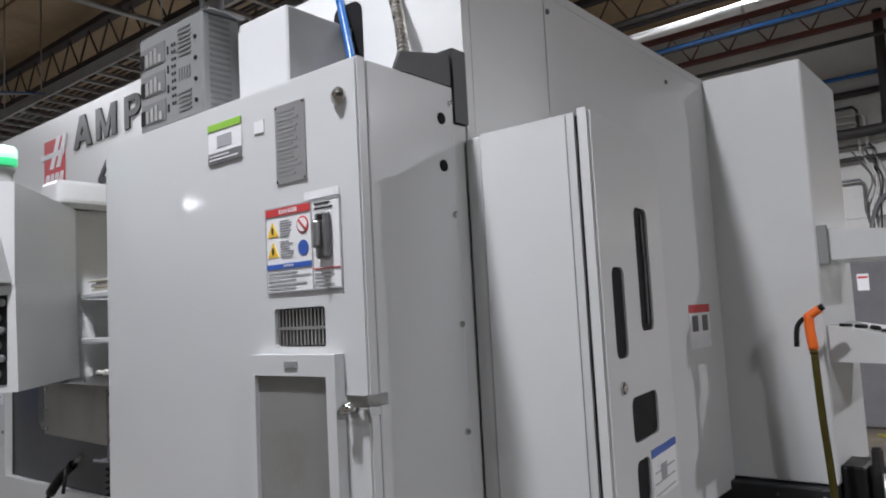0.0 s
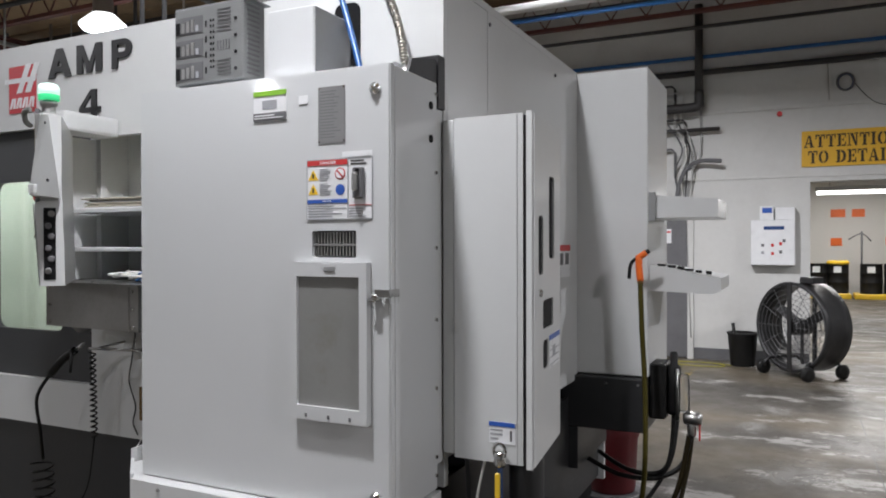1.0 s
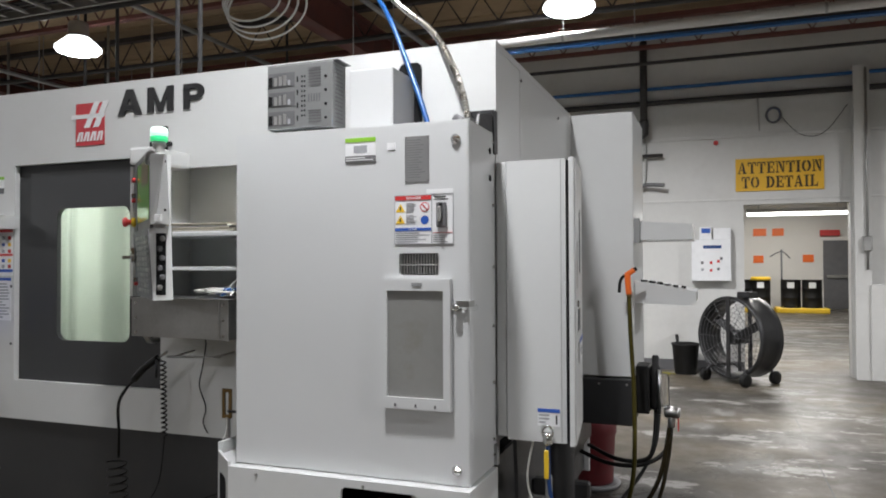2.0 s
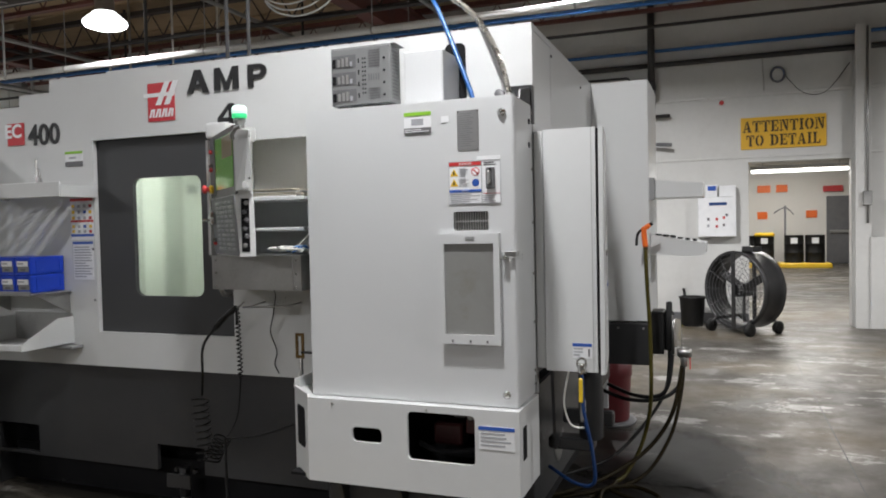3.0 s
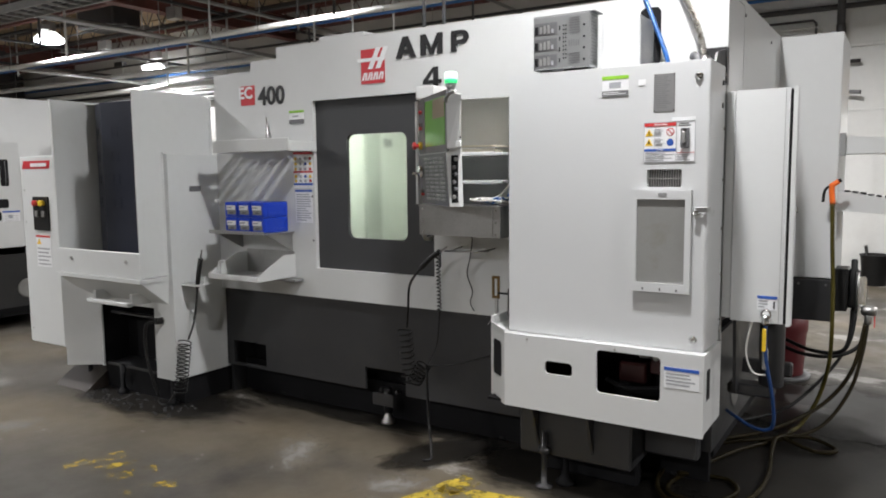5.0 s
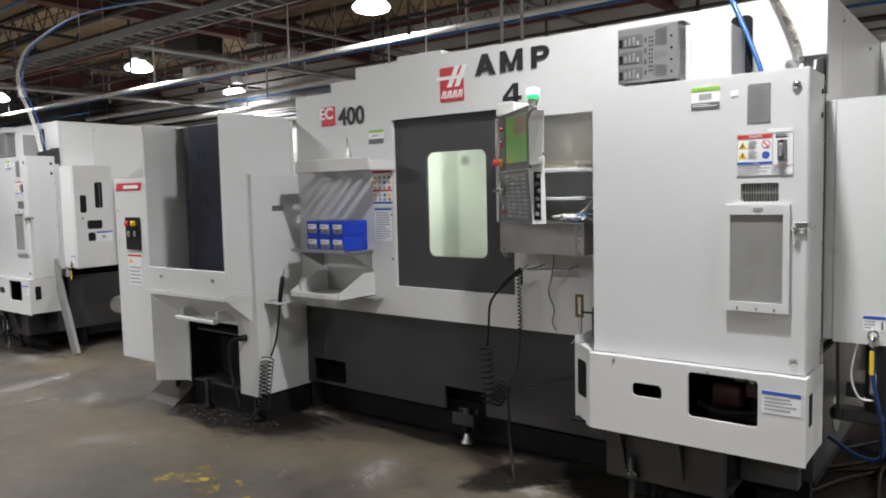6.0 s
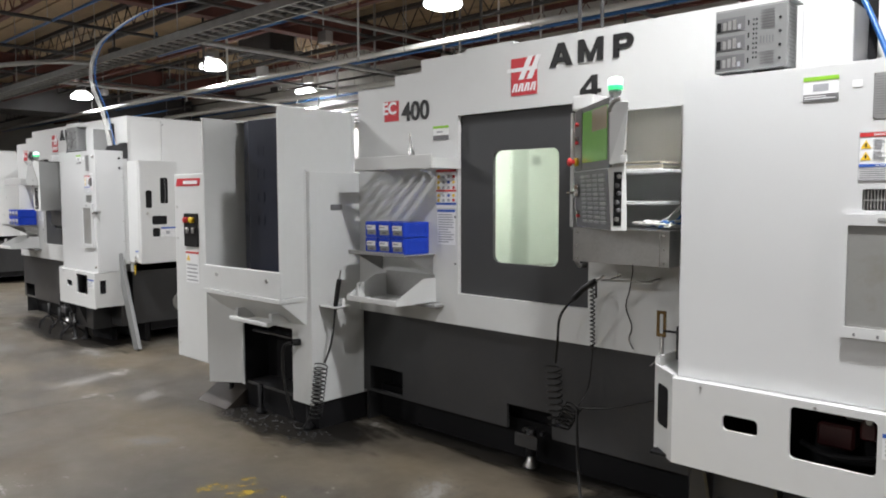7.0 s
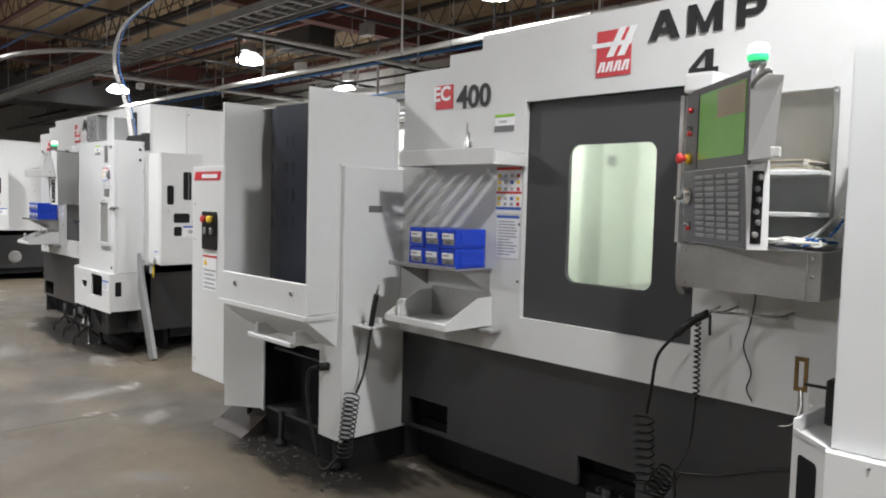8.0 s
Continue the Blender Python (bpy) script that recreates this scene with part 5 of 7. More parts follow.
    part("pump_block", B(-1.22, -1.16, 1.15, 1.24, 0.66, 0.76, 0.008), REDDARK, skirt)
    part("valve_block", B(-1.26, -1.20, 1.10, 1.16, 0.745, 0.785, 0.006), DGREY, skirt)
    part("valve_knob", disc(bmesh.new(), -1.165, 1.07, 0.765, 0.014, 0.02), STEEL, skirt)
    part("pipe", tube(bmesh.new(), [(-1.42, 1.1, 0.62), (-1.3, 1.06, 0.6), (-1.13, 1.08, 0.62)], 0.012, 8, 4), BLACK, skirt)
    s = sticker(skirt, "lube_notice", -1.105, -0.948, 0.655, 0.752, SY - 0.001, STICK)
    sticker(s, "notice_band", -1.105, -0.948, 0.736, 0.752, SY - 0.0026, STBLUE)
    bars(s, -1.095, -0.96, 0.665, 0.73, SY - 0.0026, 4, seed=11)
    part("skirt_knob", disc(bmesh.new(), -1.80, SY, 0.80, 0.006, 0.006, "y", 8), STEEL, skirt)
    part("skirt_knob", disc(bmesh.new(), -1.34, SY, 0.80, 0.006, 0.006, "y", 8), STEEL, skirt)
    # dark stand under the skirt
    ub = bmesh.new()
    box(ub, -1.90, -1.29, 1.10, 1.38, 0.16, 0.43, 0.01)
    box(ub, -1.29, -1.02, 1.3, 1.38, 0.2, 0.43, 0.01)
    part("stand", ub, DARK, t)
    for x in (-1.80, -1.50):
        part("gusset", prism(bmesh.new(), [(1.02, 0.42), (1.12, 0.42), (1.12, 0.16)], "x", x, x + 0.015), DARK, t)
    jf = lathe(bmesh.new(), [(0.045, 0.0), (0.045, 0.012), (0.016, 0.02), (0.014, 0.18), (0.03, 0.185), (0.03, 0.215), (0.014, 0.22), (0.013, 0.3)], 12, (-1.742, 1.07, 0))
    part("jack_foot", jf, DARK, t, "oily dark jack foot")
    jf = lathe(bmesh.new(), [(0.05, 0.0), (0.05, 0.02), (0.03, 0.04), (0.02, 0.06), (0.015, 0.2)], 12, (-1.66, 1.16, 0))
    part("jack_foot", jf, BLACK, t)
    part("stand_leg", B(-1.86, -1.32, 1.3, 1.37, 0.0, 0.16, 0.01), BLACK, t)
    return t


EC = electrical_cabinet()


# transformer on the cabinet roof
def transformer():
    t = thing("transformer", (-1.65, 1.22, CZ1), "grey slotted transformer box standing on the cabinet roof", "transformer", "transformers")
    X0, X1, Y0, Y1, Z0, Z1 = -1.812, -1.514, 1.075, 1.185, 2.15, 2.408
    W, H = X1 - X0, Z1 - Z0
    part("case", B(X0, X1, Y0, Y1, Z0, Z1, 0.004), TFGREY, t)
    part("top_lip", B(X0 - 0.002, X1 + 0.022, Y0 + 0.004, Y1 + 0.004, Z1 + 0.0005, Z1 + 0.0045, 0.001), TFGREY, t)
    part("foot", B(X0 + 0.15, X1 - 0.02, Y0 + 0.03, Y1 - 0.03, CZ1, Z0, 0.003), RUBBER, t)
    part("foot", B(X0 + 0.02, X0 + 0.08, Y0 + 0.03, Y1 - 0.03, CZ1, Z0, 0.003), DGREY, t)

    def face(name, u0, u1, v0, v1, m, parent=None, d=0.002):
        return part(name, B(X0 + u0 * W, X0 + u1 * W, Y0 - d, Y0 - d + 0.0015, Z0 + v0 * H, Z0 + v1 * H), m, parent or t)
    for i in range(3):
        v = 0.06 + i * 0.30
        pn_ = face("breaker_window", 0.03, 0.43, v, v + 0.22, DGREY)
        for k in range(3):
            face("terminal_bar", 0.12 + k * 0.07, 0.165 + k * 0.07, v + 0.02, v + 0.15 + 0.015 * k, GALV, pn_, 0.004)
        # flat black strip paints the shaded left edge of the window
        face("painted_window_shade", 0.03, 0.09, v + 0.01, v + 0.16, BLACK, pn_, 0.004)
        face("terminal_cap", 0.33, 0.37, v + 0.02, v + 0.1, STGREY, pn_, 0.004)
    for i in range(4):
        face("slot", 0.465, 0.485, 0.12 + i * 0.2, 0.20 + i * 0.2, BLACK)
    for i in range(9):
        for j in range(2):
            face("hole", 0.535 + 0.04 * j, 0.555 + 0.04 * j, 0.18 + i * 0.075, 0.21 + i * 0.075, BLACK)
    for i in range(7):
        face("louvre", 0.64, 0.83, 0.64 + i * 0.045, 0.655 + i * 0.045, DGREY)
    for i in range(5):
        face("louvre", 0.64, 0.83, 0.08 + i * 0.045, 0.095 + i * 0.045, DGREY)
        face("louvre", 0.64 + 0.04 * i, 0.655 + 0.04 * i, 0.40, 0.52, DGREY)
    for i in range(4):
        part("knob", disc(bmesh.new(), X0 + 0.90 * W, Y0, Z0 + (0.14 + i * 0.21) * H, 0.0055, 0.004), BLACK, t)
    for i in range(15):
        z = Z0 + 0.02 + i * 0.0158
        part("side_slot", B(X1 + 0.0004, X1 + 0.002, Y0 + 0.02, Y1 - 0.03, z, z + 0.006), DGREY, t)
    return t


TF = transformer()
jb = thing("junction_enclosure", (-1.41, 1.27, CZ1), "white sheet-metal junction box on the cabinet roof", "box", "junction boxes")
part("case", B(-1.487, -1.30, 1.165, 1.383, CZ1, 2.385, 0.004), DOORW, jb)
part("side_plate", B(-1.299, -1.297, 1.17, 1.38, CZ1 + 0.01, 2.38), GREYBOX, jb)

# auxiliary cabinet on the right flank
ax = thing("auxiliary_cabinet", (-0.78, 1.55, 0.92), "narrow white auxiliary cabinet with a slotted side door", "cabinet", "auxiliary cabinets")
part("body", prism(bmesh.new(), [(-0.898, 1.37), (-0.664, 1.37), (-0.712, 1.81), (-0.898, 1.81)], "z", 0.922, 2.018), WHITE, ax)
part("front_seam", B(-0.6835, -0.6815, 1.3685, 1.3697, 0.925, 2.015), GREYBOX, ax)
part("flank_strip", B(-0.942, -0.9, 1.374, 1.70, 0.93, 2.016, 0.004), WHITE, ax)
part("gasket", prism(bmesh.new(), [(-0.663, 1.378), (-0.652, 1.378), (-0.702, 1.80), (-0.711, 1.80)], "z", 0.925, 2.012), BLACK, ax)
# the side door stands ajar: built along its own length, then turned on its hinge line
AM = Matrix.Translation((-0.625, 1.363, 0)) @ Matrix.Rotation(math.atan(0.12), 4, "Z")
SL = 0.46


def adoor(name, bm, material, parent, label=""):
    bmesh.ops.transform(bm, matrix=AM, verts=bm.verts)
    return part(name, bm, material, parent, label)


S = [(0.241, 0.337, 1.562, 1.842), (0.066, 0.142, 1.513, 1.702), (0.136, 0.318, 1.333, 1.428), (0.14, 0.23, 1.202, 1.296)]
dd = plate(bmesh.new(), "x", 0, SL, 0.915, 2.022, -0.025, 0, S, 0.02)
es = [e for e in dd.edges if all(abs(v.co.x) < 1e-5 for v in e.verts) and any(abs(e.verts[0].co[i] - w) < 1e-5 and abs(e.verts[1].co[i] - w) < 1e-5 for i, w in ((1, 0), (1, SL), (2, 0.915), (2, 2.022)))]
bmesh.ops.bevel(dd, geom=es, offset=0.006, segments=2, affect="EDGES")
ad = adoor("side_door", dd, WHITE, ax, "white slotted door standing slightly ajar")
# black sheets just inside the slots paint the shade behind them
for s_ in S:
    adoor("slot_shade_back", B(-0.009, -0.005, s_[0], s_[1], s_[2], s_[3]), BLACK, ad)
adoor("slot_cable", tube(bmesh.new(), [(-0.003, 0.30, 1.575), (-0.003, 0.305, 1.70), (-0.003, 0.298, 1.83)], 0.0035, 6, 4), DGREY, ad)
adoor("lock", disc(bmesh.new(), 0, 0.085, 1.455, 0.013, -0.008, "x"), CHROME, ad)
sx = adoor("notice", B(0, 0.0015, 0.238, 0.43, 1.19, 1.303), STICK, ad)
adoor("notice_band", B(0.0015, 0.003, 0.238, 0.43, 1.285, 1.303), STBLUE, sx)
for i in range(3):
    adoor("print_line", B(0.0015, 0.0025, 0.255, 0.41, 1.20 + i * 0.024, 1.203 + i * 0.024), STGREY, sx)
adoor("print_mark", B(0.0015, 0.0025, 0.30, 0.345, 1.225, 1.262), STGREY, sx)
sx = sticker(ax, "air_notice", -0.777, -0.69, 0.985, 1.052, 1.369, STICK)
sticker(sx, "notice_band", -0.777, -0.69, 1.038, 1.052, 1.3673, STBLUE)
bars(sx, -0.772, -0.73, 0.992, 1.034, 1.3673, 3, seed=2)
sticker(sx, "print_mark", -0.706, -0.70, 0.994, 1.028, 1.3673, INK)
vv = part("air_valve", lathe(bmesh.new(), [(0.016, 0.0), (0.02, 0.01), (0.02, 0.04), (0.012, 0.05)], 12, (-0.735, 1.355, 0.915)), CHROME, ax, "chrome ball valve with a yellow handle")
part("valve_ring", tube(bmesh.new(), [(-0.735 + 0.02 * math.cos(a * 0.524), 1.35, 0.965 + 0.024 * math.sin(a * 0.524)) for a in range(13)], 0.006, 6, 2), CHROME, vv)
part("valve_handle", B(-0.746, -0.728, 1.334, 1.342, 0.79, 0.90, 0.004), YELLOW, vv)
ah = thing("blue_air_hose", (-0.73, 1.37, 0.0), "blue air hose hanging from the valve to the floor", "hose")
part("hose", tube(bmesh.new(), [(-0.735, 1.355, 0.915), (-0.728, 1.35, 0.75), (-0.70, 1.40, 0.55), (-0.71, 1.48, 0.38), (-0.82, 1.6, 0.33), (-0.96, 1.66, 0.38)], 0.009, 8, 6), BLUEDARK, ah)
part("coupler", lathe(bmesh.new(), [(0.012, 0.7), (0.014, 0.71), (0.014, 0.79), (0.01, 0.8)], 10, (-0.733, 1.36, 0)), STEEL, ah)
part("thin_line", tube(bmesh.new(), [(-0.80, 1.39, 0.92), (-0.82, 1.37, 0.78), (-0.79, 1.37, 0.68), (-0.73, 1.365, 0.67)], 0.005, 6, 6), WIREW, ah)
ub = thing("under_bracket", (-0.75, 1.6, 0.3), "dark steel bracket and motor under the auxiliary cabinet", "bracket")
part("plate", prism(bmesh.new(), [(1.45, 0.92), (1.75, 0.92), (1.62, 0.52), (1.5, 0.52)], "x", -0.90, -0.885), DARK, ub)
part("motor", lathe(bmesh.new(), [(0.05, 0.55), (0.06, 0.56), (0.06, 0.86), (0.05, 0.92)], 16, (-0.74, 1.62, 0)), DARK, ub)
part("arm", B(-0.94, -0.72, 1.56, 1.66, 0.5, 0.56, 0.01), DARK, ub)
part("wiper", B(-0.98, -0.70, 2.1, 2.16, 0.48, 0.56, 0.01), DARK, ub)


# ---- work lamp inside the machine ----
wl = thing("work_lamp", (-3.2, 1.56, 2.2), "glowing work lamp strip inside the machine", "lamp")
part("housing", B(-3.6, -2.8, 1.52, 1.62, 2.235, 2.268, 0.004), STEEL, wl)
part("lens", B(-3.58, -2.82, 1.53, 1.61, 2.226, 2.234), WORKEM, wl)
wd = bpy.data.lights.new("work_light", "AREA")
wd.shape, wd.size, wd.size_y, wd.energy, wd.color = "RECTANGLE", 0.75, 0.08, 16, (0.98, 1.0, 0.92)
wo = new("work_light", wd)
wo.matrix_world = look((-3.2, 1.57, 2.222), (-3.15, 2.3, 1.5))

# ---- control pendant ----
PO = Vector((-2.165, 0.815, 0))
PM = Matrix.Translation(PO) @ Matrix.Rotation(radians(-41.1), 4, "Z") @ Matrix.Diagonal((1.09, 1, 1, 1))
pn = thing("control_pendant", (-2.27, 1.0, 1.47), "white control pendant with a green screen and grey keypad", "control panel", "control pendants")


def ppart(name, bm, material, parent, label=""):
    bmesh.ops.transform(bm, matrix=PM, verts=bm.verts)
    return part(name, bm, material, parent, label)


up = bmesh.new()
prism(up, [(0.012, 1.76), (0.076, 1.765), (0.076, 2.045), (0.012, 2.05)], "x", -0.48, 0.0)
hu = ppart("upper_housing", up, WHITE, pn)
lo_ = bmesh.new()
prism(lo_, [(0.012, 1.475), (0.085, 1.475), (0.078, 1.764), (0.0115, 1.758), (-0.006, 1.75)], "x", -0.48, 0.0)
hl = ppart("lower_housing", lo_, WHITE, pn)
ppart("bezel", prism(bmesh.new(), [(-0.002, 1.752), (0.0115, 1.757), (0.0115, 2.062), (-0.002, 2.062)], "x", -0.483, 0.003), DGREY, pn)
ppart("screen", B(-0.365, -0.02, -0.0045, -0.0025, 1.79, 2.035), SCREEN, pn, "green lit screen")
ppart("screen_field", B(-0.22, -0.022, -0.006, -0.0047, 1.93, 2.03), SCREENB, pn)
kp = ppart("keypad", prism(bmesh.new(), [(0.0085, 1.477), (0.0115, 1.477), (-0.0065, 1.749), (-0.0095, 1.749)], "x", -0.483, 0.003), DGREY, pn)
for r in range(11):
    z = 1.50 + r * 0.0215
    y = 0.008 - (z - 1.477) / 0.272 * 0.018
    for c in range(4):
        x = -0.37 + c * 0.088
        ppart("key", B(x, x + 0.072, y - 0.005, y + 0.001, z, z + 0.014, 0.002), GREYBOX if (r * 3 + c) % 5 else GALV, kp)
sb = ppart("button_strip", B(-0.482, -0.375, -0.006, -0.0025, 1.76, 2.05), DGREY, pn)
for z, m_, r_ in ((1.985, STRED, 0.011), (1.915, CHROME, 0.012), (1.895, STRED, 0.009), (1.545, CHROME, 0.012), (1.53, STRED, 0.009)):
    yb = -0.006 if z > 1.75 else 0.008 - (z - 1.477) / 0.272 * 0.018
    ppart("push_button", lathe(bmesh.new(), [(r_, 0), (r_, -0.012), (r_ * 0.7, -0.016)], 14, (-0.43, yb, z), "y"), m_, sb)
es_ = ppart("emergency_stop", lathe(bmesh.new(), [(0.022, 0), (0.02, -0.014), (0.012, -0.018)], 18, (-0.435, -0.006, 1.80), "y"), YELLOW, pn, "red mushroom stop button on a yellow collar")
ppart("stop_cap", lathe(bmesh.new(), [(0.012, -0.018), (0.012, -0.03), (0.021, -0.034), (0.021, -0.045), (0.012, -0.052)], 18, (-0.435, -0.006, 1.80), "y"), STRED, es_)
jw = ppart("hand_wheel", lathe(bmesh.new(), [(0.034, 0), (0.036, -0.012), (0.03, -0.022), (0.012, -0.026)], 22, (-0.43, -0.004, 1.655), "y"), CHROME, pn, "chrome hand wheel")
ppart("wheel_knob", lathe(bmesh.new(), [(0.007, 0), (0.008, -0.025), (0.004, -0.03)], 10, (-0.448, -0.028, 1.645), "y"), CHROME, jw)
cp = ppart("connector_panel", B(0.0, 0.0025, 0.022, 0.058, 1.495, 1.735), BLACK, pn)
for i, z in enumerate((1.715, 1.675, 1.64, 1.60, 1.565, 1.525)):
    ppart("connector", lathe(bmesh.new(), [(0.011, 0.0025), (0.010, 0.01), (0.007, 0.011)], 12, (0, 0.04 + 0.005 * (-1) ** i, z), "x"), DGREY if i % 5 else STEEL, cp)
# folded document pocket on the housing's side, wider at its foot
pk = bmesh.new()
pv = [pk.verts.new(p) for p in ((-2.162, 0.812, 1.768), (-2.036, 0.70, 1.768), (-2.113, 0.865, 1.768), (-2.166, 0.812, 2.045), (-2.03, 0.735, 2.02), (-2.06, 0.785, 2.03))]
for f in ((0, 1, 4, 3), (1, 2, 5, 4), (2, 0, 3, 5), (0, 2, 1), (3, 4, 5)):
    pk.faces.new([pv[i] for i in f])
bmesh.ops.recalc_face_normals(pk, faces=pk.faces)
part("document_pocket", pk, WHITE, pn, "folded white sheet-metal document pocket")
part("pocket_clip", B(-2.05, -2.02, 0.705, 0.72, 1.77, 1.80, 0.003), WHITE, pn)
for z in (2.0, 1.82):
    part("pocket_screw", disc(bmesh.new(), -2.055 - 0.02 * (z < 1.9), 0.765 + 0.025 * (z < 1.9), z, 0.005, -0.006, "x", 8), BLACK, pn)
bc = ppart("beacon_base", lathe(bmesh.new(), [(0.021, 2.045), (0.021, 2.075), (0.027, 2.08), (0.027, 2.096)], 16, (-0.034, 0.036, 0)), STEEL, pn)
ppart("beacon_lens", lathe(bmesh.new(), [(0.03, 2.0965), (0.033, 2.10), (0.033, 2.115), (0.033, 2.116)], 18, (-0.034, 0.036, 0)), BEACON, bc, "lit green beacon lens")
ppart("beacon_cap", lathe(bmesh.new(), [(0.033, 2.1165), (0.033, 2.14), (0.028, 2.15), (0.014, 2.154)], 18, (-0.034, 0.036, 0)), BEACONW, bc)
part("arm_cover", B(-2.57, -2.445, 1.13, 1.387, 2.057, 2.135, 0.012, 2), WHITE, pn)
ppart("hook", tube(bmesh.new(), [(0.03, -0.012, 2.0), (0.06, -0.022, 2.01), (0.11, -0.018, 2.03), (0.125, 0.0, 2.035)], 0.009, 8, 3), STEEL, pn)
# grey cabinet below the pendant
gc = thing("pendant_support", (-2.3, 1.25, 1.30), "dull stainless support box under the control pendant", "bracket", "pendant supports")
part("front_sheet", prism(bmesh.new(), [(-2.552, 1.13), (-2.012, 1.095), (-2.012, 1.388), (-2.60, 1.388)], "z", 1.298, 1.462), STEEL, gc)
for u in (0.05, 0.95):
    for z in (1.315, 1.38, 1.445):
        part("screw", disc(bmesh.new(), -2.552 + 0.54 * u, 1.13 - 0.035 * u - 0.001, z, 0.007, 0.005, "y", 8), CHROME, gc)
part("edge_strip", prism(bmesh.new(), [(-2.06, 1.0975), (-2.056, 1.0975), (-2.056, 1.0935), (-2.06, 1.0935)], "z", 1.30, 1.46), CHROME, gc)
part("shelf_sheet", prism(bmesh.new(), [(-2.555, 1.125), (-2.01, 1.09), (-2.01, 1.385), (-2.595, 1.385)], "z", 1.4625, 1.468), STEEL, gc)
wt = thing("loose_cables", (-2.12, 1.2, 1.469), "tangle of blue and white cables lying on the support", "cable")
rnd = random.Random(3)
for q in range(9):
    p0 = Vector((-2.10, 1.22, 1.48))
    pts = [p0 + Vector((rnd.uniform(-0.13, 0.08), rnd.uniform(-0.08, 0.08), rnd.uniform(-0.002, 0.03))) for _ in range(5)]
    if q < 3:
        pts.append(Vector((-2.0, 1.26, 1.58 + 0.02 * q)))
    part("cable", tube(bmesh.new(), pts, 0.0055, 6, 6), BLUEHOSE if q % 3 == 0 else WIREW, wt)
wv = thing("grey_riser_tube", (-1.99, 1.37, 1.45), "grey conduit running up beside the cabinet", "conduit")
part("tube", tube(bmesh.new(), [(-2.085, 1.372, 1.45), (-2.085, 1.372, 2.0), (-2.085, 1.36, 2.06)], 0.012, 8, 4), GALV, wv)
pp = thing("paper_stack", (-2.28, 1.55, 1.758), "stack of brown and white papers on the recess shelf", "papers")
for i in range(7):
    w = rnd.uniform(-0.02, 0.02)
    part("sheet", B(-2.50 + w, -2.13 + w, 1.27 + w / 2, 1.52, 1.7585 + i * 0.006, 1.7635 + i * 0.006), PAPER if i % 4 else STICK, pp)
rk = thing("wire_rack", (-2.3, 1.3, 1.2), "thin steel rack bar on the machine front", "rack")
part("bar", tube(bmesh.new(), [(-2.46, 1.25, 1.195), (-2.17, 1.25, 1.205)], 0.006, 6, 1), STEEL, rk)
part("arm", tube(bmesh.new(), [(-2.2, 1.25, 1.204), (-2.2, 1.388, 1.21)], 0.005, 6, 1), STEEL, rk)
part("arm", tube(bmesh.new(), [(-2.42, 1.25, 1.197), (-2.42, 1.388, 1.21)], 0.005, 6, 1), STEEL, rk)
part("label_holder", B(-2.36, -2.2, 1.245, 1.249, 1.207, 1.25), CLEAR, rk)


def air_gun(name, pts_gun, hose, coil, tail, label):
    t = thing(name, tuple(tail[-1]), label, "air gun")
    part("barrel", tube(bmesh.new(), pts_gun, 0.016, 8, 3), RUBBER, t)
    part("nozzle", tube(bmesh.new(), [pts_gun[0], Vector(pts_gun[0]) + (Vector(pts_gun[0]) - Vector(pts_gun[1])) * 0.7], 0.006, 6, 1), STEEL, t)
    part("trigger", tube(bmesh.new(), [Vector(pts_gun[0]) + Vector((0.02, -0.03, -0.005)), Vector(pts_gun[0]) + Vector((0.03, -0.045, -0.08))], 0.006, 6, 1), RUBBER, t)
    part("hose", tube(bmesh.new(), hose, 0.007, 8, 6), RUBBER, t)
    part("coiled_hose", tube(bmesh.new(), coil, 0.0042, 6, 1), RUBBER, t, "coiled black hose")
    part("tail_hose", tube(bmesh.new(), tail, 0.008, 8, 6), RUBBER, t)


air_gun("air_gun", [(-2.44, 1.17, 1.20), (-2.50, 1.16, 1.16), (-2.56, 1.15, 1.10)],
        [(-2.56, 1.15, 1.10), (-2.64, 1.15, 1.0), (-2.69, 1.2, 0.85), (-2.73, 1.24, 0.72)],
        helix((-2.75, 1.25, 0.70), (-2.73, 1.25, 0.38), 0.042, 9) + helix((-2.70, 1.26, 0.37), (-2.62, 1.26, 0.50), 0.044, 6),
        [(-2.60, 1.25, 0.5), (-2.575, 1.22, 0.40), (-2.54, 1.18, 0.2), (-2.47, 1.1, 0.05), (-2.45, 1.06, 0.01), (-2.48, 1.02, 0.01)],
        "black air gun on a coiled hose, hung on the machine")
t_ = thing("coiled_cord", (-2.57, 1.36, 0.85), "thin black coiled cord on the machine front", "cord")
part("coil", tube(bmesh.new(), helix((-2.575, 1.355, 1.16), (-2.57, 1.36, 0.80), 0.012, 16, 8), 0.004, 5, 1), RUBBER, t_)
part("straight", tube(bmesh.new(), [(-2.57, 1.36, 0.80), (-2.575, 1.33, 0.6), (-2.6, 1.27, 0.5)], 0.004, 5, 4), RUBBER, t_)
t_ = thing("thin_wire", (-2.35, 1.37, 0.82), "thin wire with a switch hanging down the machine front", "wire")
part("wire", tube(bmesh.new(), [(-2.33, 1.16, 1.47), (-2.34, 1.15, 1.38), (-2.36, 1.17, 1.33), (-2.345, 1.36, 1.28), (-2.36, 1.372, 1.15), (-2.385, 1.378, 1.05), (-2.35, 1.38, 0.95), (-2.365, 1.38, 0.88), (-2.34, 1.382, 0.83)], 0.003, 5, 6), RUBBER, t_)
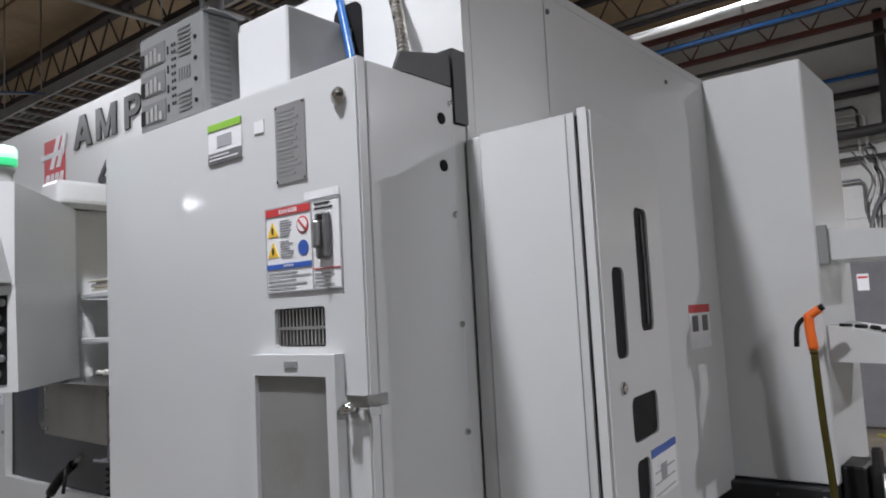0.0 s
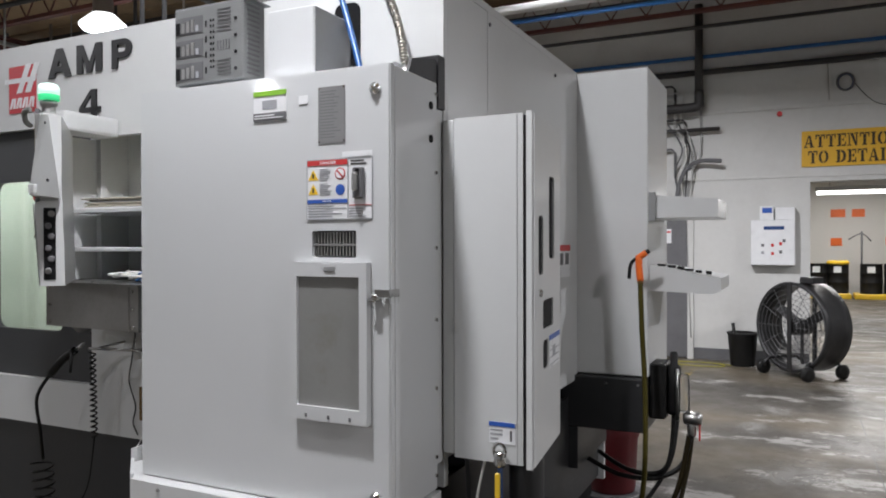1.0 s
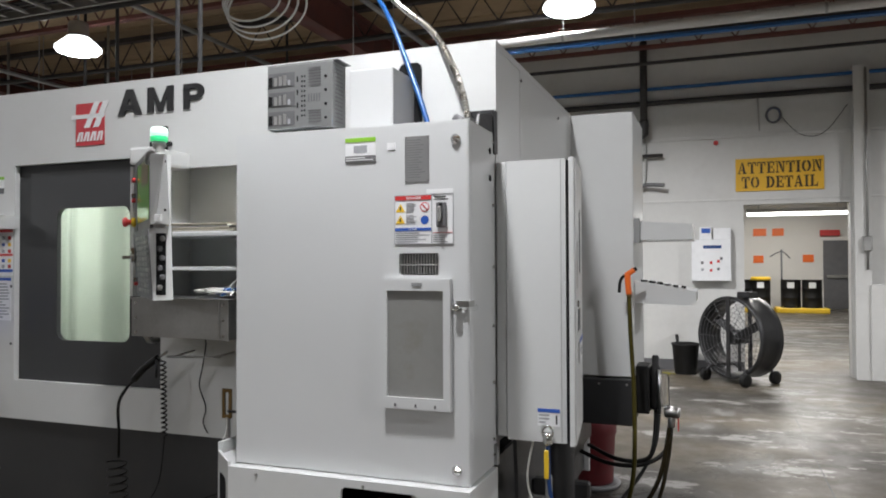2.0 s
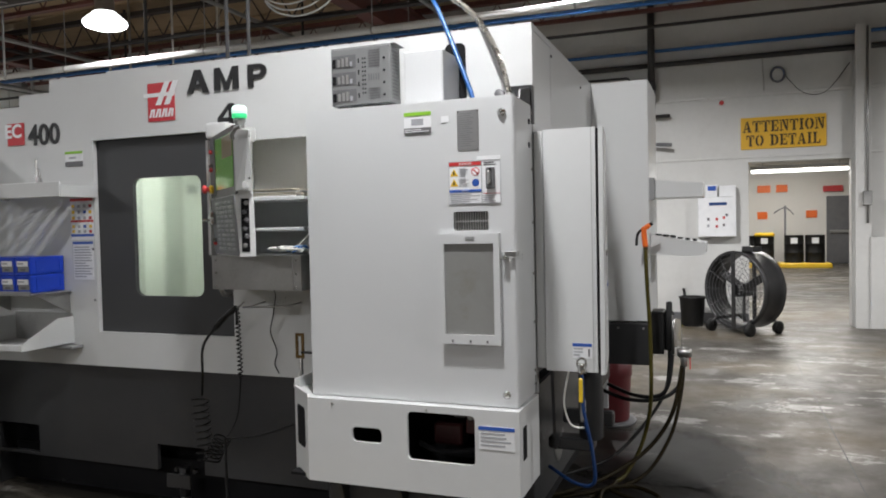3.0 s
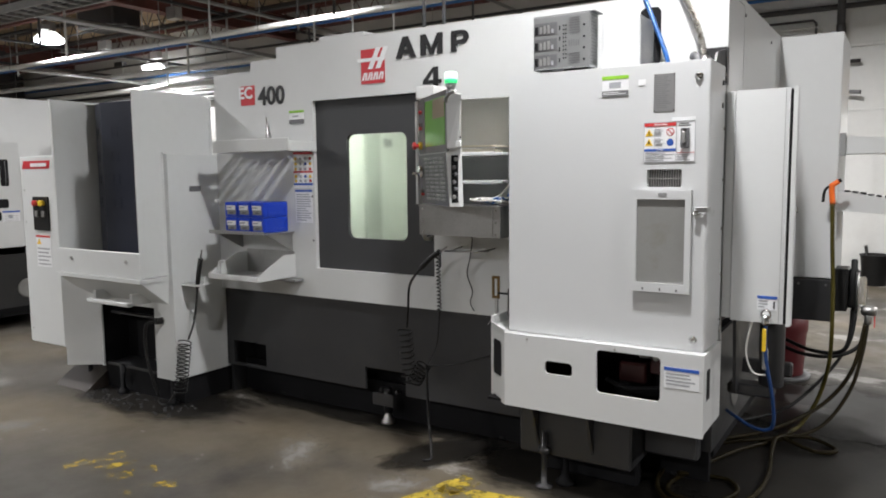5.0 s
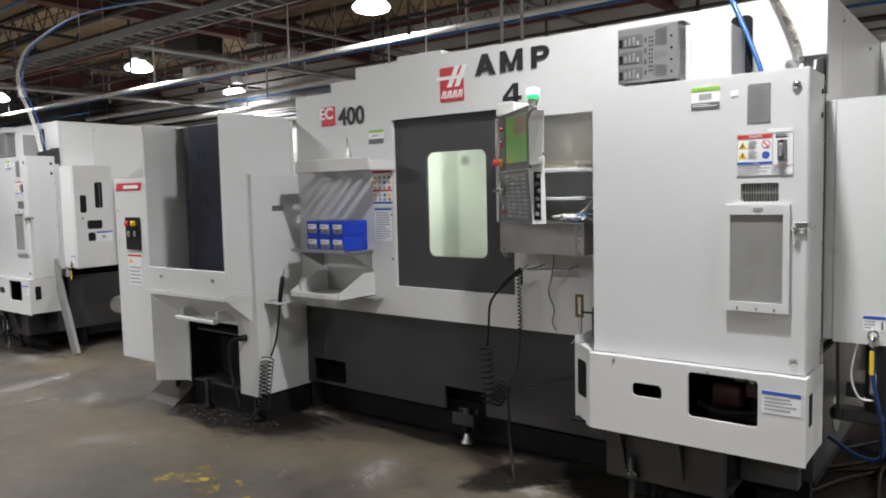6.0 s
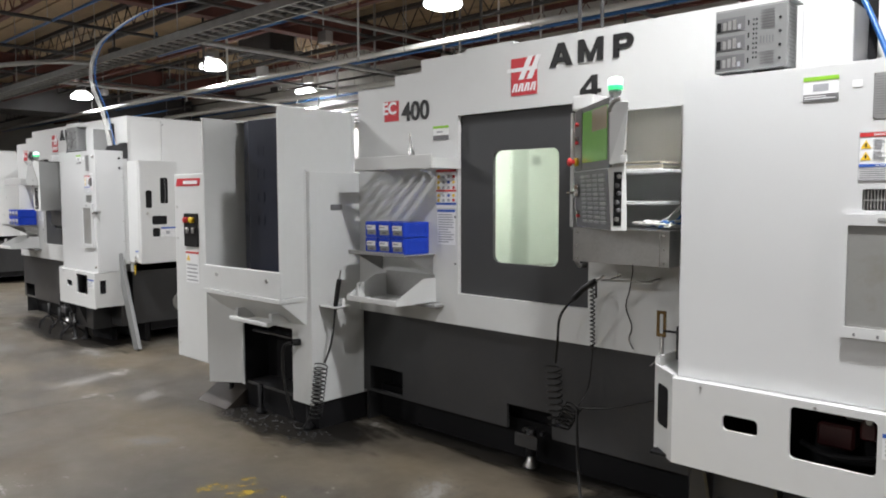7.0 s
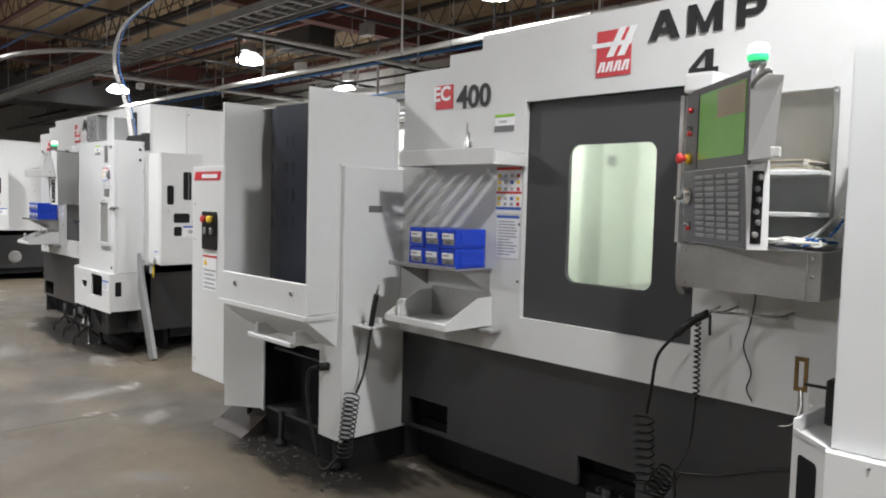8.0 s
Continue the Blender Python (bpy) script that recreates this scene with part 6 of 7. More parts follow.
part("switch", tube(bmesh.new(), [(-2.38, 1.145, 1.325), (-2.33, 1.14, 1.35)], 0.013, 8, 1), RUBBER, t_)
t_ = thing("black_cord_run", (-2.4, 1.38, 0.5), "black cord across the base", "cord")
part("cord", tube(bmesh.new(), [(-2.60, 1.27, 0.49), (-2.45, 1.35, 0.50), (-2.3, 1.39, 0.55), (-2.15, 1.4, 0.6)], 0.005, 5, 5), RUBBER, t_)
t_ = thing("limit_bracket", (-2.05, 1.2, 0.87), "brass coloured bracket with a black switch on the skirt", "bracket")
part("plate", plate(bmesh.new(), "y", -2.115, -2.07, 0.955, 1.08, 1.19, 1.2, [(-2.103, -2.082, 0.97, 1.065)]), BRASS, t_)
part("post", B(-2.10, -2.085, 1.195, 1.21, 0.87, 0.955), STEEL, t_)
part("arm", B(-2.07, -1.97, 1.165, 1.175, 0.985, 0.995), RUBBER, t_)
part("switch_body", B(-1.985, -1.945, 1.12, 1.18, 0.87, 1.03, 0.008), RUBBER, t_)
part("wire", tube(bmesh.new(), [(-2.09, 1.19, 0.96), (-2.08, 1.17, 0.9), (-2.1, 1.15, 0.84), (-2.2, 1.3, 0.78)], 0.0016, 5, 5), WIREW, t_)

# ---- tool shelf, bins and tray ----
ts = thing("tool_shelf", (-3.9, 1.26, 1.8), "white sheet-metal tool shelf with slots on the machine front", "shelf", "tool shelves")
part("sheet", plate(bmesh.new(), "z", -4.27, -3.555, 1.135, 1.388, 1.862, 1.868, [(-4.18 + 0.1 * i, -4.135 + 0.1 * i, 1.19, 1.34) for i in range(6)]), WHITE, ts)
part("front_lip", B(-4.27, -3.555, 1.125, 1.134, 1.80, 1.885, 0.003), WHITE, ts)
part("end_lip", B(-3.565, -3.555, 1.136, 1.388, 1.80, 1.861, 0.002), WHITE, ts)
part("end_lip", B(-4.27, -4.26, 1.136, 1.388, 1.80, 1.861, 0.002), WHITE, ts)
tl = thing("tool_holder", (-3.865, 1.25, 1.869), "steel tool holder standing on the shelf", "tool")
part("shank", lathe(bmesh.new(), [(0.022, 1.869), (0.022, 1.885), (0.013, 1.89), (0.012, 1.95), (0.007, 1.965), (0.007, 2.01), (0.003, 2.035)], 14, (-3.865, 1.25, 0)), STEEL, tl)
part("rod", tube(bmesh.new(), [(-3.835, 1.26, 1.87), (-3.852, 1.25, 1.98)], 0.006, 6, 1), STEEL, tl)
part("stub", B(-3.82, -3.80, 1.24, 1.26, 1.869, 1.885), RUBBER, tl)
bs_ = thing("bin_shelf", (-4.0, 1.25, 1.25), "grey steel shelf under the blue bins", "shelf", "bin shelves")
part("sheet", B(-4.31, -3.775, 1.10, 1.388, 1.247, 1.256, 0.003), GALV, bs_)
part("lip", B(-4.31, -3.775, 1.10, 1.106, 1.257, 1.272), GALV, bs_)
part("gusset", prism(bmesh.new(), [(1.15, 1.246), (1.388, 1.246), (1.388, 1.12)], "x", -3.80, -3.795), GALV, bs_)
part("gusset", prism(bmesh.new(), [(1.15, 1.246), (1.388, 1.246), (1.388, 1.12)], "x", -4.29, -4.285), GALV, bs_)


def bin_(x, y, z):
    t = thing("storage_bin", (x, y, z), "blue plastic parts drawer with a paper label", "bin", "blue storage bins")
    w, d, h = 0.118, 0.225, 0.103
    part("shell", B(x, x + w, y, y + d, z, z + h, 0.004), BLUEBIN, t)
    part("rim", plate(bmesh.new(), "y", x + 0.002, x + w - 0.002, z + 0.002, z + h - 0.002, y - 0.006, y - 0.0005, [(x + 0.012, x + w - 0.012, z + 0.014, z + h - 0.018)]), BLUEBIN, t)
    dw = part("drawer_front", B(x + 0.015, x + w - 0.015, y - 0.004, y - 0.0008, z + 0.018, z + 0.05, 0.001), GREYBOX, t, "grey translucent drawer front")
    part("label", B(x + 0.016, x + w - 0.018, y - 0.009, y - 0.0065, z + 0.05, z + 0.08), STICK, t)
    part("print", B(x + 0.022, x + w - 0.05, y - 0.0102, y - 0.0092, z + 0.061, z + 0.071), STGREY, t)
    part("finger_pull", B(x + 0.04, x + w - 0.04, y - 0.008, y - 0.0042, z + 0.024, z + 0.036, 0.002), DGREY, dw)
    part("side_rib", plate(bmesh.new(), "x", y + 0.03, y + d - 0.02, z + 0.015, z + h - 0.015, x + w, x + w + 0.004, [(y + 0.045, y + d - 0.035, z + 0.028, z + h - 0.028)]), BLUEBIN, t)
    return t


BINS = [bin_(-4.195 + 0.125 * i, 1.158, 1.257 + 0.1045 * j) for j in range(2) for i in range(3)]
ty = thing("chip_tray", (-4.0, 1.2, 0.95), "white open tray on the machine front", "tray", "chip trays")
part("floor_sheet", B(-4.25, -3.77, 1.04, 1.388, 0.944, 0.952), WHITE, ty)
part("front_rail", B(-4.25, -3.77, 1.028, 1.039, 0.944, 0.98, 0.003), WHITE, ty)
part("end_sheet", prism(bmesh.new(), [(1.04, 0.952), (1.388, 0.952), (1.388, 1.10), (1.28, 1.10), (1.04, 0.985)], "x", -3.78, -3.772), WHITE, ty)
part("end_sheet", prism(bmesh.new(), [(1.04, 0.952), (1.388, 0.952), (1.388, 1.10), (1.28, 1.10), (1.04, 0.985)], "x", -4.248, -4.24), WHITE, ty)
part("back_sheet", B(-4.24, -3.78, 1.38, 1.388, 0.952, 1.12), GALV, ty)
part("under_rail", B(-4.26, -3.70, 1.30, 1.388, 0.915, 0.935, 0.004), GREYBOX, ty)
part("rest", tube(bmesh.new(), [(-4.21, 1.1, 0.952), (-4.21, 1.1, 1.05), (-4.16, 1.1, 1.055)], 0.012, 8, 2), WHITE, ty)

# ---- pallet loading station ----
ls = thing("pallet_loading_station", (-5.2, 1.1, 0), "grey-white pallet loading station with a dark blue rotating door", "machine")
LX0, LX1, LY = -5.56, -4.575, 0.73
part("left_wall", B(LX0, LX0 + 0.03, LY, 1.36, 0.95, 2.215, 0.004), GREYSIDE, ls)
part("right_wall", B(LX1 - 0.012, LX1, LY + 0.001, 1.36, 0.95, 2.225, 0.003), GREYSIDE, ls)
part("back_wall", B(LX0, LX1, 1.361, 1.385, 0.95, 2.205), GREYSIDE, ls)
part("apron", B(LX0, LX1 + 0.004, LY - 0.004, LY + 0.02, 0.945, 1.125, 0.004), GREYSIDE, ls)
part("lip", prism(bmesh.new(), [(LX0 - 0.01, LY - 0.02), (LX1 + 0.012, LY - 0.02), (LX1 + 0.012, 0.945), (LX0 - 0.01, 0.945)], "z", 0.918, 0.944), GREYSIDE, ls)
un = bmesh.new()
v = [un.verts.new(p) for p in ((LX0, LY, 0.917), (LX1, LY, 0.917), (LX1, 1.1, 0.917), (LX0, 1.1, 0.917), (LX0 + 0.02, 0.947, 0.735), (LX1 - 0.01, 0.947, 0.745), (LX1 - 0.01, 1.1, 0.745), (LX0 + 0.02, 1.1, 0.735))]
for f in ((0, 1, 5, 4), (1, 2, 6, 5), (2, 3, 7, 6), (3, 0, 4, 7), (4, 5, 6, 7), (3, 2, 1, 0)):
    un.faces.new([v[i] for i in f])
bmesh.ops.recalc_face_normals(un, faces=un.faces)
part("underside", un, GREYSIDE, ls)
dk = prism(bmesh.new(), [(-5.46, 1.03), (-5.27, 0.95), (-4.60, 1.0), (-4.60, 1.03), (-5.27, 0.98), (-5.45, 1.055)], "z", 1.0, 2.19)
dr_ = part("rotating_door", dk, NAVY, ls, "dark blue-grey rotating door with square recesses")
for i in range(4):
    z = 1.42 + i * 0.17
    for s_, p_ in ((0, (-5.36, 0.983)), (1, (-5.12, 0.957))):
        rbm = plate(bmesh.new(), "y", -0.035, 0.035, z, z + 0.075, -0.003, -0.0008, [(-0.03, 0.03, z + 0.005, z + 0.07)])
        bmesh.ops.transform(rbm, matrix=Matrix.Translation((p_[0], p_[1], 0)) @ Matrix.Rotation(math.atan2(-0.08, 0.19) if s_ == 0 else math.atan2(0.05, 0.67), 4, "Z"), verts=rbm.verts)
        part("recess_frame", rbm, NAVY, dr_)
part("top_rail", B(LX0 + 0.03, LX1 - 0.013, 1.0, 1.36, 2.192, 2.2), GREYSIDE, ls)
# lower body
lf = plate(bmesh.new(), "y", -5.415, -4.53, 0.19, 0.92, 0.95, 0.965, [(-5.40, -4.755, 0.10, 0.70)])
part("lower_front", lf, GREYSIDE, ls)
# added black sheets that paint the shade inside the lower opening
part("pit_shade_back", B(-5.44, -4.70, 1.2, 1.21, 0.2, 0.75), BLACK, ls)
part("pit_shade_side", B(-5.45, -5.44, 0.966, 1.2, 0.2, 0.75), BLACK, ls)
part("pit_shade_roof", B(-5.44, -4.70, 0.966, 1.2, 0.75, 0.76), BLACK, ls)
part("pit_rail", B(-5.38, -4.76, 1.02, 1.05, 0.60, 0.615), DARK, ls)
part("pit_floor", B(-5.40, -4.70, 0.98, 1.2, 0.2, 0.22), DARK, ls)
part("lower_left", prism(bmesh.new(), [(-5.643, 0.80), (-5.416, 0.947), (-5.416, 0.962), (-5.643, 0.815)], "z", 0.2, 0.917), GREYSIDE, ls)
cs = bmesh.new()
box(cs, -4.60, -4.536, 0.952, 1.6, 0.195, 1.80, 0.004)
part("side_column", cs, GREYSIDE, ls)
part("column_strip", B(-4.61, -4.572, 0.936, 0.951, 0.93, 1.80, 0.004), GREYSIDE, ls)
for z in (0.97, 1.25, 1.72):
    part("strip_screw", disc(bmesh.new(), -4.59, 0.936, z, 0.008, 0.005, "y", 8), STEEL, ls)
part("nameplate", B(-4.536, -4.532, 1.13, 1.23, 1.535, 1.575, 0.001), DGREY, ls)
part("step_plate", B(-4.574, -4.56, 0.94, 1.36, 1.80, 1.812), GREYSIDE, ls)
for x in (-5.37, -4.72):
    part("apron_bolt", disc(bmesh.new(), x, LY - 0.004, 1.06, 0.014, 0.01), STEEL, ls)
hd = part("step_handle", B(-5.25, -4.76, 0.745, 0.79, 0.735, 0.765, 0.006), GREYSIDE, ls)
part("handle_arm", B(-5.23, -5.20, 0.79, 0.95, 0.74, 0.82), GREYSIDE, hd)
part("handle_arm", B(-4.80, -4.77, 0.79, 0.95, 0.74, 0.82), GREYSIDE, hd)
# operator column with buttons
oc = bmesh.new()
box(oc, -6.125, -5.645, 0.795, 1.3, 0.34, 1.81, 0.006)
op = part("operator_column", oc, GREYSIDE, ls)
part("red_stripe", prism(bmesh.new(), [(-6.095, 1.715), (-5.72, 1.715), (-5.70, 1.775), (-6.07, 1.775)], "y", 0.7925, 0.7945), RED, op, "red stripe emblem")
part("stripe_bar", B(-5.97, -5.75, 0.790, 0.792, 1.73, 1.757), STICK, op)
bp_ = part("button_panel", prism(bmesh.new(), rrect(-5.96, -5.75, 1.24, 1.50, 0.01), "y", 0.785, 0.7945), RUBBER, op, "black button panel")
for x, m_ in ((-5.90, STRED), (-5.81, YELLOW)):
    part("push_button", lathe(bmesh.new(), [(0.022, 0), (0.024, -0.03), (0.014, -0.036)], 14, (x, 0.784, 1.45), "y"), m_, bp_)
for x in (-5.90, -5.81):
    part("switch", B(x - 0.02, x + 0.02, 0.772, 0.784, 1.345, 1.39, 0.004), GALV, bp_)
sx = part("notice", B(-5.955, -5.755, 0.793, 0.7945, 0.955, 1.20), STICK, op)
part("notice_band", B(-5.955, -5.755, 0.7915, 0.7928, 1.185, 1.20), STRED, sx)
part("pictogram", prism(bmesh.new(), [(-5.945, 1.13), (-5.885, 1.13), (-5.915, 1.175)], "y", 0.7915, 0.7928), STYEL, sx)
for i in range(5):
    part("print_line", B(-5.94, -5.77 - 0.02 * (i % 2), 0.7915, 0.7928, 0.97 + i * 0.03, 0.982 + i * 0.03), STGREY, sx)
for z in (0.45, 1.3, 1.55):
    part("column_screw", disc(bmesh.new(), -6.08, 0.795, z, 0.008, 0.005, "y", 8), STEEL, op)
for x, y in ((-5.665, 1.0), (-5.2, 0.97), (-4.62, 0.98)):
    part("levelling_foot", lathe(bmesh.new(), [(0.045, 0), (0.042, 0.025), (0.025, 0.04), (0.018, 0.05), (0.018, 0.22)], 12, (x, y, 0)), BLACK, ls)
part("station_base", B(-5.5, -4.56, 1.03, 1.5, 0.0, 0.199), BLACK, ls)
pl = part("power_plug", tube(bmesh.new(), [(-4.66, 0.948, 0.62), (-4.68, 0.90, 0.62)], 0.025, 10, 1), RUBBER, ls)
part("power_cord", tube(bmesh.new(), [(-4.68, 0.9, 0.62), (-4.76, 0.88, 0.58), (-4.80, 0.9, 0.4), (-4.79, 0.92, 0.24), (-4.75, 0.95, 0.05)], 0.012, 8, 6), RUBBER, pl)
rp = thing("floor_ramp", (-5.7, 0.95, 0), "dark brown sloped sheet on the floor beside the loading station", "sheet")
part("sheet", prism(bmesh.new(), [(0.84, 0.0), (1.12, 0.0), (1.12, 0.17), (1.09, 0.17)], "x", -5.90, -5.48), WOODB, rp)
dm = bmesh.new()
rnd = random.Random(8)
for i in range(130):
    x, y = rnd.uniform(-5.5, -4.4), rnd.uniform(0.72, 1.02)
    r_ = rnd.uniform(0.004, 0.017)
    bmesh.ops.create_icosphere(dm, subdivisions=1, radius=r_, matrix=Matrix.Translation((x, y, r_ * 0.3)) @ Matrix.Diagonal((1, 1, 0.5, 1)))
whole("chip_debris", dm, DARK, "metal chips and dirt on the floor", "debris", kind="stuff")
gh = thing("gun_holder", (-4.45, 1.15, 0.87), "small white bracket that holds the air gun", "bracket")
part("plate", B(-4.535, -4.36, 1.02, 1.16, 0.872, 0.884, 0.003), WHITE, gh)
part("upright", B(-4.40, -4.385, 1.1, 1.13, 0.885, 0.93), WHITE, gh)
air_gun("air_gun", [(-4.36, 1.06, 1.07), (-4.385, 1.06, 0.98), (-4.41, 1.06, 0.86)],
        [(-4.41, 1.06, 0.86), (-4.42, 1.05, 0.72), (-4.42, 1.02, 0.6), (-4.43, 0.98, 0.5)],
        helix((-4.44, 0.96, 0.49), (-4.50, 0.95, 0.12), 0.044, 13),
        [(-4.5, 0.9, 0.12), (-4.55, 0.88, 0.05), (-4.65, 0.9, 0.02), (-4.75, 0.95, 0.015)],
        "black air gun with a coiled hose on the station")

# ---- right flank: trays, nozzle, regulators and hoses ----
rt = thing("side_tool_tray", (-0.42, 3.27, 1.74), "white tool tray on the machine side", "tray", "side trays")
part("tray_box", prism(bmesh.new(), [(-0.580, 1.745), (-0.25, 1.745), (-0.25, 1.835), (-0.580, 1.862)], "y", 3.04, 3.5), WHITE, rt)
part("end_plate", B(-0.580, -0.545, 3.02, 3.039, 1.73, 1.875, 0.002), GREYBOX, rt)
r2 = thing("side_tool_tray", (-0.42, 3.27, 1.37), "white tool tray with small dark tools on the machine side", "tray", "side trays")
part("tray_box", prism(bmesh.new(), [(-0.580, 1.375), (-0.27, 1.362), (-0.235, 1.385), (-0.235, 1.445), (-0.580, 1.505)], "y", 3.04, 3.5), WHITE, r2)
for i in range(6):
    x = -0.53 + i * 0.045
    z = 1.505 - (x + 0.577) * 0.175
    whole("small_tool", tube(bmesh.new(), [(x - 0.015, 3.1 + 0.04 * (i % 3), z + 0.008), (x + 0.012, 3.15 + 0.03 * (i % 2), z + 0.005)], 0.006 + 0.002 * (i % 3), 6, 1), RUBBER, "small dark tool lying on the tray", "tool", "small tools")
nz = thing("spray_nozzle", (-0.60, 2.89, 1.4), "orange pistol spray nozzle on an olive hose", "nozzle")
part("grip", tube(bmesh.new(), [(-0.595, 2.89, 1.43), (-0.602, 2.89, 1.50), (-0.602, 2.89, 1.545)], 0.017, 10, 4), ORANGE, nz)
part("barrel", tube(bmesh.new(), [(-0.612, 2.89, 1.54), (-0.585, 2.89, 1.558), (-0.565, 2.89, 1.572)], 0.0155, 10, 2), ORANGE, nz)
part("collar", tube(bmesh.new(), [(-0.595, 2.89, 1.415), (-0.595, 2.89, 1.43)], 0.015, 8, 1), BRASS, nz)
part("tip", tube(bmesh.new(), [(-0.565, 2.89, 1.572), (-0.552, 2.89, 1.58)], 0.012, 8, 1), RUBBER, nz)
part("trigger", tube(bmesh.new(), [(-0.618, 2.89, 1.54), (-0.643, 2.89, 1.51), (-0.65, 2.89, 1.44)], 0.009, 6, 3), RUBBER, nz)
part("hose", tube(bmesh.new(), [(-0.595, 2.89, 1.42), (-0.588, 2.89, 1.2), (-0.572, 2.89, 0.85), (-0.57, 2.84, 0.45), (-0.62, 2.78, 0.2), (-0.70, 2.65, 0.05), (-0.75, 2.53, 0.03)], 0.0125, 10, 7), OLIVE, nz, "olive rubber hose")
part("floor_loop", tube(bmesh.new(), [(-0.75, 2.53, 0.03), (-0.8, 2.41, 0.017), (-1.07, 2.16, 0.017), (-1.23, 1.79, 0.017), (-1.25, 1.43, 0.017), (-1.14, 1.22, 0.017), (-0.97, 1.23, 0.017), (-0.8, 1.41, 0.017), (-0.76, 1.75, 0.017), (-0.80, 2.21, 0.03), (-0.78, 2.36, 0.045), (-0.63, 2.47, 0.03), (-0.48, 2.37, 0.017), (-0.58, 2.28, 0.017), (-0.76, 2.34, 0.045)], 0.0125, 10, 7), HOSE, nz, "oily dark hose lying in a loop")
fh = thing("floor_hose", (-0.8, 1.9, 0), "olive rubber hose looped on the floor", "hose")
part("hose", tube(bmesh.new(), [(-0.38, 3.12, 0.66), (-0.40, 3.05, 0.45), (-0.46, 2.9, 0.22), (-0.6, 2.62, 0.05), (-0.84, 2.3, 0.018), (-1.0, 2.0, 0.018), (-1.18, 1.42, 0.018), (-1.08, 1.26, 0.018), (-0.93, 1.32, 0.018), (-0.86, 1.48, 0.018), (-0.93, 1.61, 0.018), (-1.1, 1.59, 0.018), (-1.16, 1.50, 0.045)], 0.0115, 10, 7), HOSE, fh)
rg = thing("filter_regulator", (-0.47, 3.15, 0.7), "black air filter regulator with clear bowl and steel valve", "regulator")
part("mount", B(-0.584, -0.50, 3.05, 3.25, 0.72, 1.0, 0.008), RUBBER, rg)
part("body", lathe(bmesh.new(), [(0.03, 0.74), (0.035, 0.76), (0.035, 0.98), (0.02, 1.0), (0.02, 1.05), (0.014, 1.06)], 14, (-0.47, 3.12, 0)), RUBBER, rg)
part("bowl", lathe(bmesh.new(), [(0.028, 0.76), (0.03, 0.77), (0.03, 0.94), (0.02, 0.95)], 14, (-0.42, 3.10, 0)), CLEAR, rg)
part("gauge_tube", lathe(bmesh.new(), [(0.008, 0.72), (0.008, 0.98)], 8, (-0.445, 3.07, 0)), STEEL, rg)
part("valve", lathe(bmesh.new(), [(0.025, -0.42), (0.035, -0.41), (0.035, -0.35), (0.025, -0.33)], 12, (0, 3.1, 0.73), "x"), STEEL, rg)
part("valve_stub", lathe(bmesh.new(), [(0.02, 0.64), (0.022, 0.65), (0.022, 0.71), (0.015, 0.72)], 10, (-0.38, 3.1, 0)), STEEL, rg)
part("valve_handle", B(-0.345, -0.338, 3.09, 3.11, 0.62, 0.71, 0.003), STRED, rg)
for i, pts in enumerate(([(-0.385, 3.1, 0.65), (-0.42, 3.08, 0.5), (-0.55, 3.05, 0.42), (-0.75, 3.1, 0.40), (-0.95, 3.2, 0.44)],
                         [(-0.47, 3.12, 0.74), (-0.49, 3.08, 0.5), (-0.6, 3.0, 0.3), (-0.8, 2.7, 0.12), (-1.05, 2.4, 0.08)],
                         [(-0.39, 3.1, 0.65), (-0.45, 3.0, 0.35), (-0.6, 2.8, 0.15), (-0.85, 2.4, 0.06), (-1.1, 2.1, 0.05)],
                         [(-0.45, 3.1, 0.74), (-0.47, 3.05, 0.55), (-0.53, 3.05, 0.45), (-0.7, 3.1, 0.43), (-0.9, 3.3, 0.45)])):
    t_ = thing("rubber_hose", tuple(pts[-1]), "dark rubber hose from the regulator to the machine base", "hose", "regulator hoses")
    part("hose", tube(bmesh.new(), pts, 0.013 if i != 1 else 0.011, 10, 7), RUBBER if i != 2 else HOSE, t_)
rb_ = thing("red_bucket", (-0.99, 3.98, 0), "dark red plastic bucket on the floor behind the tank", "bucket")
part("shell", lathe(bmesh.new(), [(0.15, 0), (0.155, 0.02), (0.17, 0.34), (0.18, 0.36), (0.18, 0.5), (0.165, 0.5), (0.14, 0.05)], 24, (-0.99, 3.98, 0.03)), REDPL, rb_)
part("foot_tray", lathe(bmesh.new(), [(0.2, 0), (0.21, 0.03), (0.18, 0.03)], 24, (-0.99, 3.98, 0)), DGREY, rb_)

# ---- cables above ----
cd = thing("flexible_conduit", (-1.03, 1.28, CZ1), "ribbed steel flexible conduit rising from the cabinet roof", "conduit")
def even_path(pts, step):
    """Points at even steps along a smooth path."""
    fine = smooth_path(pts, 40)
    out, run = [fine[0]], 0.0
    for a, c in zip(fine, fine[1:]):
        d = (c - a).length
        while run + d >= step:
            a = a + (c - a) * ((step - run) / d)
            out.append(a)
            d, run = (c - a).length, 0.0
        run += d
    return out


cb_ = tube(bmesh.new(), even_path([(-1.025, 1.28, CZ1), (-1.03, 1.28, 2.19), (-1.085, 1.32, 2.36), (-1.215, 1.4, 2.57), (-1.405, 1.5, 2.74), (-1.8, 1.8, 3.1), (-2.3, 2.4, 3.5), (-2.6, 3.0, 3.84)], 0.0062), 0.0118, 14, 1, 0.26)
for f in cb_.faces:
    f.smooth = False
part("conduit", cb_, CONDUIT, cd)
